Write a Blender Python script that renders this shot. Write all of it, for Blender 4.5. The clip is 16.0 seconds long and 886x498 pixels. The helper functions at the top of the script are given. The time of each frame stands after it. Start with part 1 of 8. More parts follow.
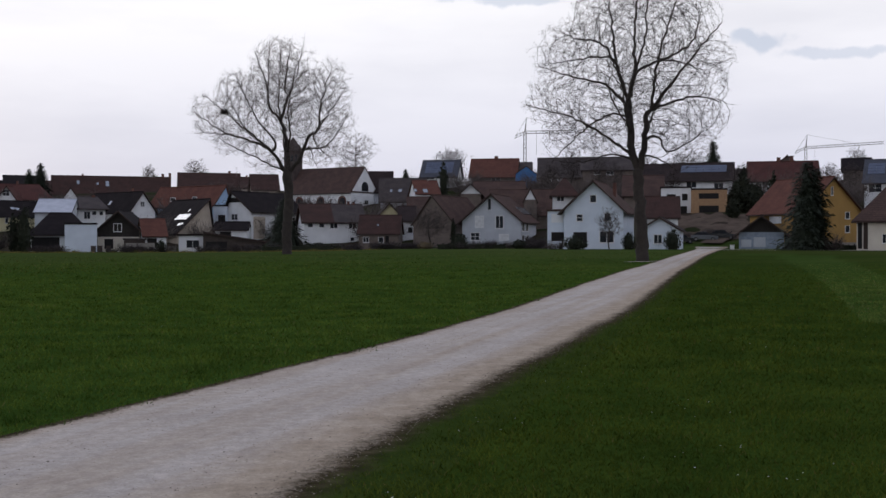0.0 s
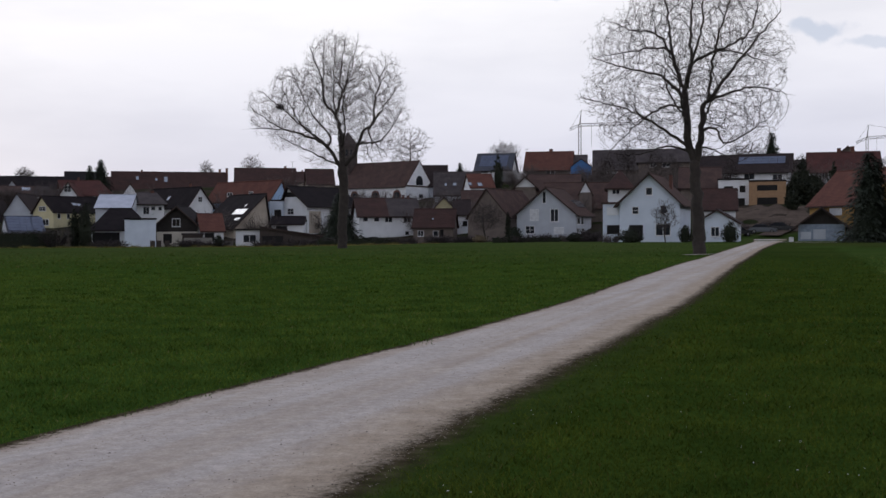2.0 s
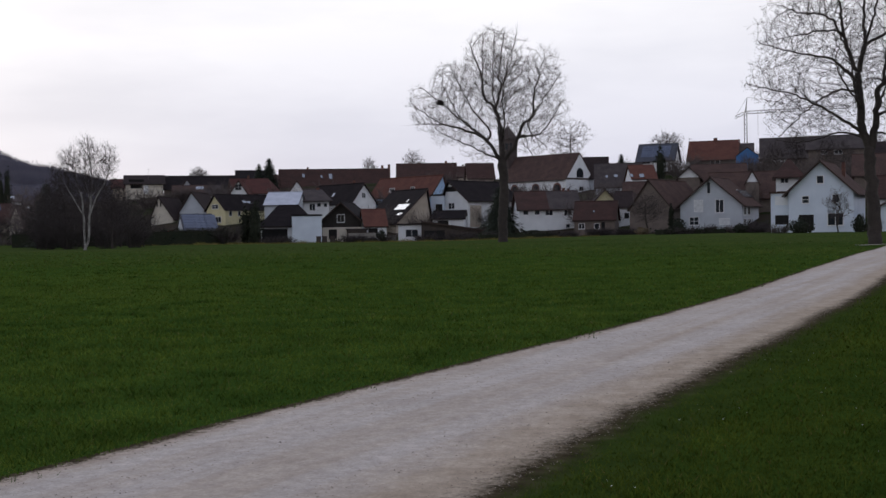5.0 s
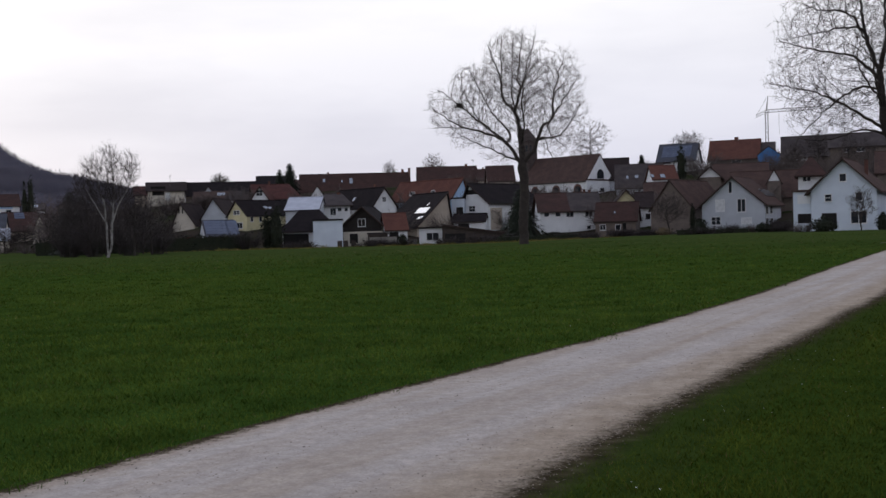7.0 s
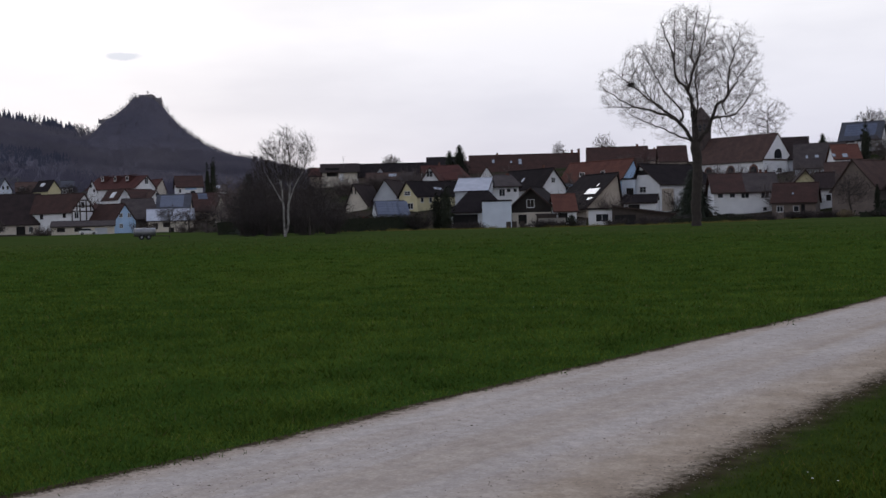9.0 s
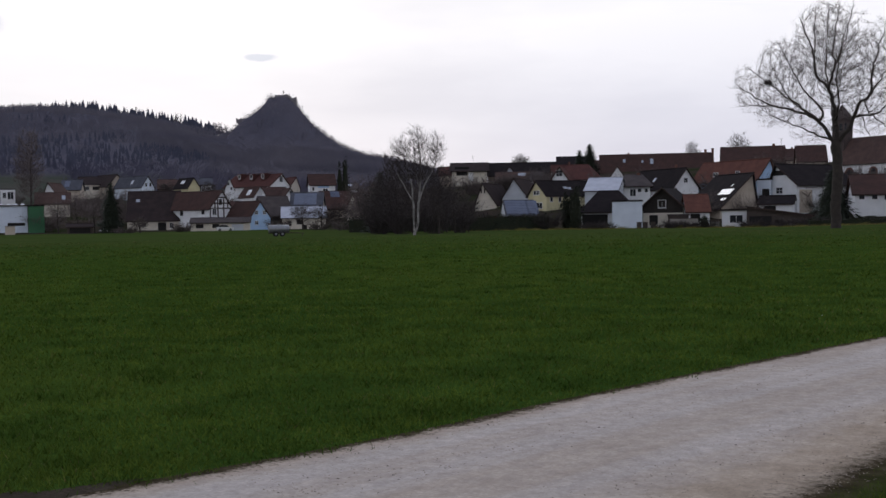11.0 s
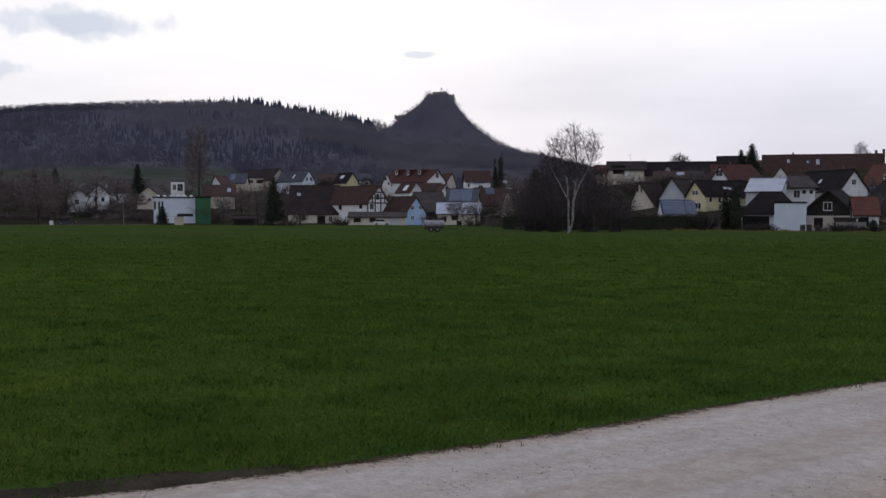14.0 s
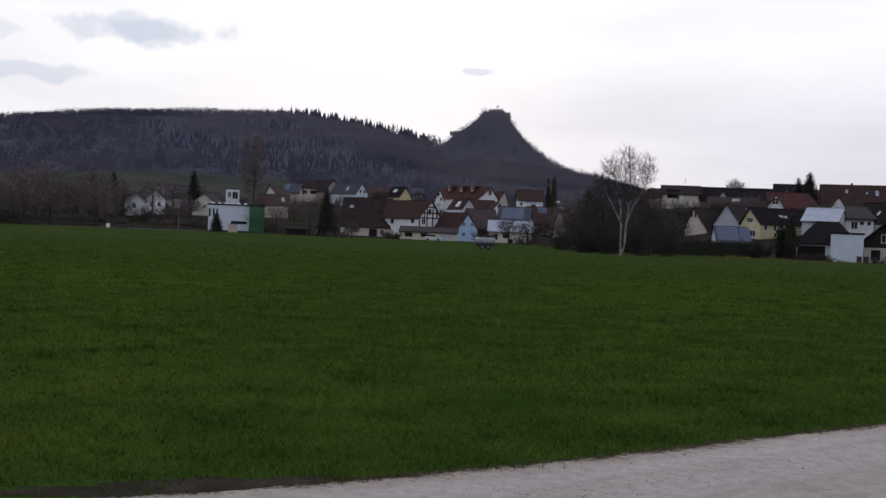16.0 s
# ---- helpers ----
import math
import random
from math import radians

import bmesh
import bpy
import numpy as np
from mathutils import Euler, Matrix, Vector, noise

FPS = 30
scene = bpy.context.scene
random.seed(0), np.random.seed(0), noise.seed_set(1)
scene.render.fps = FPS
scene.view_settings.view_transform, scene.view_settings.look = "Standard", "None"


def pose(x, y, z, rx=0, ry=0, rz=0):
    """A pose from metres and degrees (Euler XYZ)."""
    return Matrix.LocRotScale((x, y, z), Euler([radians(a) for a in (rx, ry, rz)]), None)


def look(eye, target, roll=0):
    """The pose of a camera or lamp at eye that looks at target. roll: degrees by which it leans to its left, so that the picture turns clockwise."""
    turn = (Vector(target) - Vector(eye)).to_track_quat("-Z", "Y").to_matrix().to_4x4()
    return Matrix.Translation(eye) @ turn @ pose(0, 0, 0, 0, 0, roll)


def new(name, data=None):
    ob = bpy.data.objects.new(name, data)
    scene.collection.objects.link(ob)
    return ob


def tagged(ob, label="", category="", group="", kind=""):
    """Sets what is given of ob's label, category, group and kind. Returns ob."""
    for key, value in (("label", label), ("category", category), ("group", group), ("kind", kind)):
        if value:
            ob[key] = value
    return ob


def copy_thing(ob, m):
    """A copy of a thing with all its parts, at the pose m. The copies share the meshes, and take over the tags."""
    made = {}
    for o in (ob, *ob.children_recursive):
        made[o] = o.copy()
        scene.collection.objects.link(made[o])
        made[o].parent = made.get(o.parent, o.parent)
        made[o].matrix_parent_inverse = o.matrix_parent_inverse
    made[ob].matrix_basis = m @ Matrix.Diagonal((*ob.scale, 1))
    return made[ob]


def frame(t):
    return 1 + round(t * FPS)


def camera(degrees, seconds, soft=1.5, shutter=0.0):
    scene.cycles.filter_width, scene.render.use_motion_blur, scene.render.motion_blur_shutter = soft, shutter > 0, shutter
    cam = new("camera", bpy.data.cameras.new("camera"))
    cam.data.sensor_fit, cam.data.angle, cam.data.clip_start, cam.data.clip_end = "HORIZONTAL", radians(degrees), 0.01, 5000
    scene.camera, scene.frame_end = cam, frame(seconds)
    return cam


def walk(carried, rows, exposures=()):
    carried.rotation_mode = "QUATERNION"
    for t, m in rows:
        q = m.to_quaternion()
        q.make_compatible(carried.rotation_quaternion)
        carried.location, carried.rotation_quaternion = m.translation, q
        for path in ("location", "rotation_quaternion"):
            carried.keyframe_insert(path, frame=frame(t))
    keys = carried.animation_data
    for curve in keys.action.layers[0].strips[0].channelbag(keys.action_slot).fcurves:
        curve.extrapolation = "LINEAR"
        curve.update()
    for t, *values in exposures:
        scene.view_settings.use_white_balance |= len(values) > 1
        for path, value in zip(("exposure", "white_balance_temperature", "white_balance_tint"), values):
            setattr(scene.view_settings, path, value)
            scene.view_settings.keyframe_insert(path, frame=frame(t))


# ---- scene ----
EYE = 1.65
cam = camera(43.08, 16.0, soft=1.5)
# seconds, yaw, pitch, roll: one stand, turning to the left
ROWS = [
    (0.0, 0.00, -0.60, -0.00),
    (0.5, 0.52, -0.57, 0.01),
    (1.0, 0.66, -0.81, -0.01),
    (1.5, 2.21, -1.14, 0.32),
    (2.0, 2.79, -0.92, 0.25),
    (2.5, 4.61, -0.72, 0.50),
    (3.0, 5.92, -0.74, 0.68),
    (3.5, 8.00, -0.79, 0.95),
    (4.0, 10.54, -1.07, 1.44),
    (4.5, 10.93, -1.19, 1.44),
    (4.7, 10.97, -1.17, 0.94),
    (6.8, 11.43, -1.16, 1.53),
    (7.0, 12.03, -0.99, 1.66),
    (7.5, 14.58, -1.03, 2.02),
    (8.0, 15.85, -1.61, 1.54),
    (8.5, 18.29, -1.75, 1.36),
    (9.0, 20.63, -1.73, 1.47),
    (9.2, 21.90, -2.54, 1.39),
    (11.3, 27.93, -1.23, 1.03),
    (11.5, 28.50, -0.82, 1.01),
    (12.0, 30.32, -0.42, 1.07),
    (12.5, 32.87, -0.83, 1.52),
    (13.0, 34.12, -0.98, 0.96),
    (13.5, 34.86, -1.28, 0.18),
    (14.0, 35.07, -1.71, -0.09),
    (14.5, 36.74, -1.80, 0.13),
    (15.0, 37.13, -1.65, -0.16),
    (15.5, 37.79, -1.67, -1.29),
    (16.0, 37.69, -0.92, -2.31),
]
walk(cam, [(t, pose(0, 0, EYE, 90 + pitch, roll, yaw)) for t, yaw, pitch, roll in ROWS])

# ---- sky and light ----
world = bpy.data.worlds.new("overcast_sky")
scene.world = world
world.use_nodes = True
wt = world.node_tree
wn, wl = wt.nodes, wt.links
wn.clear()
w_out = wn.new("ShaderNodeOutputWorld")
w_bg = wn.new("ShaderNodeBackground")
w_sky = wn.new("ShaderNodeTexSky")
w_sky.sky_type, w_sky.sun_disc = "NISHITA", False
w_sky.sun_elevation, w_sky.sun_rotation = radians(22), radians(-40)
w_co = wn.new("ShaderNodeTexCoord")
w_map = wn.new("ShaderNodeMapping")
w_map.inputs["Scale"].default_value = (2.2, 2.2, 9.0)
w_noise = wn.new("ShaderNodeTexNoise")
w_noise.inputs["Scale"].default_value, w_noise.inputs["Detail"].default_value = 1.6, 7
w_ramp = wn.new("ShaderNodeValToRGB")
w_ramp.color_ramp.elements[0].position, w_ramp.color_ramp.elements[0].color = 0.30, (0.88, 0.87, 0.93, 1)
w_ramp.color_ramp.elements[1].position, w_ramp.color_ramp.elements[1].color = 0.60, (1.05, 1.03, 1.07, 1)
w_dim = wn.new("ShaderNodeMix")
w_dim.data_type = "RGBA"
w_dim.inputs[0].default_value = 0.93
w_sep = wn.new("ShaderNodeSeparateXYZ")
w_hor = wn.new("ShaderNodeValToRGB")
w_hor.color_ramp.elements[0].position, w_hor.color_ramp.elements[0].color = 0.03, (0.635, 0.652, 0.765, 1)
w_hor.color_ramp.elements[1].position, w_hor.color_ramp.elements[1].color = 0.195, (1, 1, 1, 1)
w_mul = wn.new("ShaderNodeMix")
w_mul.data_type, w_mul.blend_type = "RGBA", "MULTIPLY"
w_mul.inputs[0].default_value = 1.0
# the haze over the horizon is thicker away from the bright west
w_hz = wn.new("ShaderNodeMapRange")
w_hz.inputs["From Min"].default_value, w_hz.inputs["From Max"].default_value = -0.78, -0.3
w_hz.inputs["To Min"].default_value, w_hz.inputs["To Max"].default_value = 0.45, 1.0
wl.new(w_hz.outputs["Result"], w_mul.inputs[0])
w_sc = wn.new("ShaderNodeVectorMath")
w_sc.operation = "SCALE"
w_sc.inputs["Scale"].default_value = 0.10
wl.new(w_co.outputs["Generated"], w_map.inputs["Vector"])
wl.new(w_map.outputs["Vector"], w_noise.inputs["Vector"])
wl.new(w_noise.outputs["Fac"], w_ramp.inputs["Fac"])
wl.new(w_co.outputs["Generated"], w_sep.inputs[0])
wl.new(w_sep.outputs["Z"], w_hor.inputs["Fac"])
wl.new(w_sep.outputs["X"], w_hz.inputs["Value"])
wl.new(w_ramp.outputs["Color"], w_mul.inputs[6])
wl.new(w_hor.outputs["Color"], w_mul.inputs[7])
wl.new(w_sky.outputs["Color"], w_sc.inputs[0])
wl.new(w_sc.outputs["Vector"], w_dim.inputs[6])


def cloud(base, bearing, height, half_width, half_height, seed, dark):
    """A small grey cloud in that direction (degrees), over the sky so far."""
    mp = wn.new("ShaderNodeMapping")
    mp.vector_type = "POINT"
    mp.inputs["Rotation"].default_value = (0, 0, radians(bearing))
    wl.new(w_co.outputs["Generated"], mp.inputs["Vector"])
    nz = wn.new("ShaderNodeTexNoise")
    nz.inputs["Scale"].default_value, nz.inputs["Detail"].default_value = 26 + 2 * seed, 8
    wl.new(w_co.outputs["Generated"], nz.inputs["Vector"])
    warp = wn.new("ShaderNodeVectorMath")
    warp.operation = "MULTIPLY_ADD"
    warp.inputs[1].default_value = (half_width * 0.036, 0, half_height * 0.05)
    wl.new(nz.outputs["Color"], warp.inputs[0])
    wl.new(mp.outputs["Vector"], warp.inputs[2])
    sc = wn.new("ShaderNodeMapping")
    kx, kz = 1 / radians(half_width), 1 / radians(half_height)
    sc.inputs["Scale"].default_value = (kx, 0, kz)
    sc.inputs["Location"].default_value = (-kx * half_width * 0.018, 0, -kz * (math.sin(radians(height)) + half_height * 0.025))
    wl.new(warp.outputs["Vector"], sc.inputs["Vector"])
    ln = wn.new("ShaderNodeVectorMath")
    ln.operation = "LENGTH"
    wl.new(sc.outputs["Vector"], ln.inputs[0])
    fade = wn.new("ShaderNodeMapRange")
    fade.interpolation_type = "SMOOTHERSTEP"
    fade.inputs["From Min"].default_value, fade.inputs["From Max"].default_value = 1.2, 0.5
    fade.inputs["To Max"].default_value = dark
    wl.new(ln.outputs["Value"], fade.inputs["Value"])
    mx = wn.new("ShaderNodeMix")
    mx.data_type = "RGBA"
    mx.inputs[7].default_value = (0.42, 0.51, 0.67, 1)
    wl.new(fade.outputs["Result"], mx.inputs[0])
    wl.new(base, mx.inputs[6])
    return mx.outputs[2]


w_cloudy = w_mul.outputs[2]
w_cloudy = cloud(w_cloudy, -36.2, 8.1, 1.15, 0.23, 0, 0.55)
w_cloudy = cloud(w_cloudy, -52.4, 9.2, 3.17, 0.63, 1, 0.45)
w_cloudy = cloud(w_cloudy, -53.1, 9.3, 3.75, 0.75, 2, 0.5)
w_cloudy = cloud(w_cloudy, -57.9, 6.8, 3.17, 0.52, 3, 0.45)
w_cloudy = cloud(w_cloudy, -59.5, 8.7, 1.44, 0.46, 4, 0.3)
w_cloudy = cloud(w_cloudy, 4.2, 11.9, 4.04, 0.35, 5, 0.45)
w_cloudy = cloud(w_cloudy, 15.7, 9.6, 2.02, 0.5, 6, 0.5)
w_cloudy = cloud(w_cloudy, 19.3, 8.8, 2.60, 0.32, 7, 0.4)
wl.new(w_cloudy, w_dim.inputs[7])
# thick cloud overhead and in the east lets less light through than the bright west
w_high = wn.new("ShaderNodeMapRange")
w_high.inputs["From Min"].default_value, w_high.inputs["From Max"].default_value = 0.28, 0.75
w_high.inputs["To Min"].default_value, w_high.inputs["To Max"].default_value = 1.0, 0.70
wl.new(w_sep.outputs["Z"], w_high.inputs["Value"])
w_west = wn.new("ShaderNodeVectorMath")
w_west.operation = "DOT_PRODUCT"
w_west.inputs[1].default_value = (-0.42, 0.90, 0.0)
wl.new(w_co.outputs["Generated"], w_west.inputs[0])
w_back = wn.new("ShaderNodeMapRange")
w_back.inputs["From Min"].default_value, w_back.inputs["From Max"].default_value = -0.6, 0.5
w_back.inputs["To Min"].default_value, w_back.inputs["To Max"].default_value = 0.75, 1.0
wl.new(w_west.outputs["Value"], w_back.inputs["Value"])
w_fall = wn.new("ShaderNodeMath")
w_fall.operation = "MULTIPLY"
wl.new(w_high.outputs["Result"], w_fall.inputs[0])
wl.new(w_back.outputs["Result"], w_fall.inputs[1])
w_end = wn.new("ShaderNodeVectorMath")
w_end.operation = "SCALE"
wl.new(w_dim.outputs[2], w_end.inputs[0])
wl.new(w_fall.outputs["Value"], w_end.inputs["Scale"])
w_tint = wn.new("ShaderNodeMix")
w_tint.data_type, w_tint.blend_type = "RGBA", "MULTIPLY"
w_tint.inputs[7].default_value = (0.84, 0.93, 1.14, 1)
w_tf = wn.new("ShaderNodeMapRange")
w_tf.inputs["From Min"].default_value, w_tf.inputs["From Max"].default_value = 0.25, 0.6
wl.new(w_sep.outputs["Z"], w_tf.inputs["Value"])
wl.new(w_tf.outputs["Result"], w_tint.inputs[0])
wl.new(w_end.outputs["Vector"], w_tint.inputs[6])
wl.new(w_tint.outputs[2], w_bg.inputs["Color"])
w_bg.inputs["Strength"].default_value = 1.0
wl.new(w_bg.outputs["Background"], w_out.inputs["Surface"])

sun = new("sun", bpy.data.lights.new("sun", "SUN"))
sun.data.energy, sun.data.angle, sun.data.color = 0.25, radians(25), (1.0, 0.95, 0.9)
sun.matrix_world = look((-300, 350, 190), (0, 0, 0))

# ---- materials ----
def material(name, color, color2=None, scale=3.0, rough=0.85, bump=0.0, bump_scale=40.0, metal=0.0, spec=0.3, fine=0.15, coords="Object"):
    """A plain procedural surface: two colours mixed by coarse noise, fine noise over it, and a bump."""
    m = bpy.data.materials.new(name)
    m.use_nodes = True
    nt = m.node_tree
    b = nt.nodes["Principled BSDF"]
    b.inputs["Roughness"].default_value, b.inputs["Metallic"].default_value = rough, metal
    b.inputs["Specular IOR Level"].default_value = spec
    co = nt.nodes.new("ShaderNodeTexCoord")
    n1 = nt.nodes.new("ShaderNodeTexNoise")
    n1.inputs["Scale"].default_value, n1.inputs["Detail"].default_value = scale, 5
    nt.links.new(co.outputs[coords], n1.inputs["Vector"])
    ramp = nt.nodes.new("ShaderNodeValToRGB")
    ramp.color_ramp.elements[0].position, ramp.color_ramp.elements[1].position = 0.35, 0.65
    c2 = color2 or tuple(c * 0.78 for c in color)
    ramp.color_ramp.elements[0].color, ramp.color_ramp.elements[1].color = (*color, 1), (*c2, 1)
    nt.links.new(n1.outputs["Fac"], ramp.inputs["Fac"])
    n2 = nt.nodes.new("ShaderNodeTexNoise")
    n2.inputs["Scale"].default_value, n2.inputs["Detail"].default_value = bump_scale, 4
    nt.links.new(co.outputs[coords], n2.inputs["Vector"])
    mix = nt.nodes.new("ShaderNodeMix")
    mix.data_type, mix.blend_type = "RGBA", "OVERLAY"
    mix.inputs[0].default_value = fine
    nt.links.new(ramp.outputs["Color"], mix.inputs[6])
    nt.links.new(n2.outputs["Fac"], mix.inputs[7])
    nt.links.new(mix.outputs[2], b.inputs["Base Color"])
    if bump:
        bp = nt.nodes.new("ShaderNodeBump")
        bp.inputs["Strength"].default_value, bp.inputs["Distance"].default_value = bump, 0.05
        nt.links.new(n2.outputs["Fac"], bp.inputs["Height"])
        nt.links.new(bp.outputs["Normal"], b.inputs["Normal"])
    return m


def tile_material(name, color, color2):
    """Clay roof tiles: courses of 0.34 m along the slope, weathered in blotches, each course a little uneven."""
    m = material(name, color, color2, scale=0.55, rough=0.95, fine=0.5, bump_scale=5.0, spec=0.06)
    nt = m.node_tree
    b = nt.nodes["Principled BSDF"]
    co = nt.nodes.new("ShaderNodeTexCoord")
    wave = nt.nodes.new("ShaderNodeTexWave")
    wave.bands_direction, wave.wave_profile = "Z", "SAW"
    wave.inputs["Scale"].default_value, wave.inputs["Distortion"].default_value = 1.35, 0.6
    wave.inputs["Detail"].default_value = 2
    nt.links.new(co.outputs["Object"], wave.inputs["Vector"])
    old = b.inputs["Base Color"].links[0].from_socket
    mul = nt.nodes.new("ShaderNodeMix")
    mul.data_type, mul.blend_type = "RGBA", "MULTIPLY"
    mul.inputs[0].default_value = 0.35
    nt.links.new(old, mul.inputs[6])
    nt.links.new(wave.outputs["Color"], mul.inputs[7])
    nt.links.new(mul.outputs[2], b.inputs["Base Color"])
    bp = nt.nodes.new("ShaderNodeBump")
    bp.inputs["Strength"].default_value, bp.inputs["Distance"].default_value = 0.5, 0.06
    nt.links.new(wave.outputs["Fac"], bp.inputs["Height"])
    nt.links.new(bp.outputs["Normal"], b.inputs["Normal"])
    return m


WALL = {
    "white": material("white_plaster", (0.78, 0.79, 0.80), (0.68, 0.69, 0.70), 0.5),
    "bluewhite": material("bluish_white_plaster", (0.66, 0.72, 0.80), (0.58, 0.64, 0.72), 0.5),
    "grey": material("pale_grey_plaster", (0.50, 0.53, 0.57), (0.43, 0.45, 0.49), 0.5),
    "beige": material("beige_plaster", (0.52, 0.45, 0.37), (0.43, 0.37, 0.30), 0.5),
    "cream": material("cream_plaster", (0.62, 0.57, 0.48), (0.52, 0.47, 0.40), 0.5),
    "yellow": material("yellow_plaster", (0.62, 0.56, 0.34), (0.53, 0.48, 0.30), 0.5),
    "ochre": material("ochre_plaster", (0.37, 0.222, 0.072), (0.32, 0.19, 0.064), 0.5),
    "wood": material("ochre_larch_boards", (0.36, 0.225, 0.125), (0.30, 0.185, 0.105), 2.0, bump_scale=12),
    "boards": material("blue_grey_boards", (0.30, 0.35, 0.42), (0.22, 0.26, 0.32), 2.0, bump_scale=12, fine=0.4),
    "blue": material("pale_blue_plaster", (0.40, 0.57, 0.78), (0.35, 0.50, 0.70), 0.5),
    "skyblue": material("blue_sheeting", (0.08, 0.22, 0.48), (0.06, 0.17, 0.40), 0.5),
    "brown": material("brown_old_plaster", (0.175, 0.142, 0.122), (0.13, 0.105, 0.09), 0.8, fine=0.4),
    "black": material("dark_stained_boards", (0.022, 0.018, 0.016), (0.03, 0.025, 0.022), 1.5, bump_scale=15),
    "darkwood": material("weathered_dark_boards", (0.07, 0.054, 0.046), (0.05, 0.04, 0.035), 1.5, bump_scale=15),
    "stone": material("grey_stone", (0.30, 0.28, 0.25), (0.22, 0.20, 0.18), 0.6, fine=0.4),
    "brick": material("dark_tower_shingles", (0.075, 0.055, 0.05), (0.055, 0.042, 0.04), 1.0, fine=0.4),
    "green": material("green_sheet_metal", (0.036, 0.13, 0.058), (0.030, 0.11, 0.05), 0.5, rough=0.5),
}
ROOF = {
    "brown": tile_material("brown_roof_tiles", (0.108, 0.070, 0.060), (0.082, 0.055, 0.049)),
    "dark": tile_material("dark_roof_tiles", (0.050, 0.037, 0.036), (0.037, 0.029, 0.029)),
    "black": tile_material("black_roof_tiles", (0.021, 0.0175, 0.019), (0.028, 0.023, 0.024)),
    "red": tile_material("red_roof_tiles", (0.113, 0.050, 0.044), (0.086, 0.042, 0.038)),
    "orange": tile_material("orange_roof_tiles", (0.158, 0.072, 0.056), (0.122, 0.058, 0.047)),
    "redbrown": tile_material("red_brown_roof_tiles", (0.083, 0.048, 0.042), (0.062, 0.040, 0.036)),
    "grey": tile_material("grey_brown_roof_tiles", (0.095, 0.08, 0.078), (0.07, 0.06, 0.06)),
    "slate": tile_material("blue_grey_roof_tiles", (0.10, 0.105, 0.125), (0.08, 0.083, 0.1)),
    "metal": material("pale_metal_roofing", (0.42, 0.44, 0.50), (0.34, 0.36, 0.42), 0.7, rough=0.45, spec=0.5),
}
GLASS = material("dark_window_glass", (0.016, 0.018, 0.022), (0.022, 0.025, 0.03), 0.6, rough=0.1, spec=0.22)
FRAME = material("white_window_frame", (0.78, 0.78, 0.78), scale=1.0, rough=0.5)
# near-black colour for the shade inside openings that are not cut
OPENING_SHADE = material("painted_opening_shade", (0.012, 0.011, 0.011), (0.018, 0.016, 0.015), 1.0)
SHUTTER = material("white_roller_shutter", (0.70, 0.71, 0.72), scale=2.0, rough=0.6)
SOLAR = material("solar_panel_glass", (0.05, 0.064, 0.108), (0.07, 0.088, 0.14), 0.5, rough=0.3, spec=0.35)
SKYGLASS = material("roof_window_glass", (0.30, 0.32, 0.35), scale=1.0, rough=0.05, spec=1.0, metal=0.6)
BRICKRED = material("chimney_brick", (0.16, 0.07, 0.05), (0.11, 0.055, 0.045), 3.0)
TIMBER = material("dark_timber", (0.05, 0.032, 0.025), (0.035, 0.025, 0.02), 2.0)
TRIM = material("brown_barge_board", (0.06, 0.04, 0.033), (0.045, 0.032, 0.028), 2.0)


# ---- mesh building ----
class MB:
    """Collects vertices and faces of one mesh."""

    def __init__(self):
        self.v, self.f = [], []

    def add(self, verts, faces):
        k = len(self.v)
        self.v += [tuple(p) for p in verts]
        self.f += [tuple(i + k for i in q) for q in faces]
        return self

    def box(self, x0, x1, y0, y1, z0, z1):
        p = [(x, y, z) for z in (z0, z1) for y in (y0, y1) for x in (x0, x1)]
        return self.add(p, [(0, 2, 3, 1), (4, 5, 7, 6), (0, 1, 5, 4), (2, 6, 7, 3), (0, 4, 6, 2), (1, 3, 7, 5)])

    def slab(self, a, b, c, d, t):
        """A slab between four corners (counter-clockwise seen from outside), t thick inwards."""
        a, b, c, d = (Vector(q) for q in (a, b, c, d))
        n = (b - a).cross(d - a).normalized() * t
        lo = [q - n for q in (a, b, c, d)]
        return self.add([a, b, c, d, *lo], [(0, 1, 2, 3), (7, 6, 5, 4), (0, 4, 5, 1), (1, 5, 6, 2), (2, 6, 7, 3), (3, 7, 4, 0)])

    def tube(self, pts, radii, sides=6, cap=True):
        k, n = len(self.v), len(pts)
        pts = [Vector(p) for p in pts]
        side = None
        for i, p in enumerate(pts):
            d = (pts[min(i + 1, n - 1)] - pts[max(i - 1, 0)])
            d = d.normalized() if d.length > 1e-9 else Vector((0, 0, 1))
            if side is None:
                side = d.orthogonal().normalized()
            side = (side - d * side.dot(d))
            side = side.normalized() if side.length > 1e-6 else d.orthogonal().normalized()
            up = d.cross(side)
            for j in range(sides):
                a = 2 * math.pi * j / sides
                self.v.append(tuple(p + (side * math.cos(a) + up * math.sin(a)) * radii[i]))
        for i in range(n - 1):
            for j in range(sides):
                j2 = (j + 1) % sides
                self.f.append((k + i * sides + j, k + i * sides + j2, k + (i + 1) * sides + j2, k + (i + 1) * sides + j))
        if cap:
            self.f.append(tuple(k + (n - 1) * sides + j for j in range(sides)))
            self.f.append(tuple(k + j for j in reversed(range(sides))))
        return self

    def mesh(self, name, mat, smooth=False):
        me = bpy.data.meshes.new(name)
        me.from_pydata(self.v, [], self.f)
        me.materials.append(mat)
        if smooth:
            me.polygons.foreach_set("use_smooth", [True] * len(me.polygons))
        me.update()
        return me


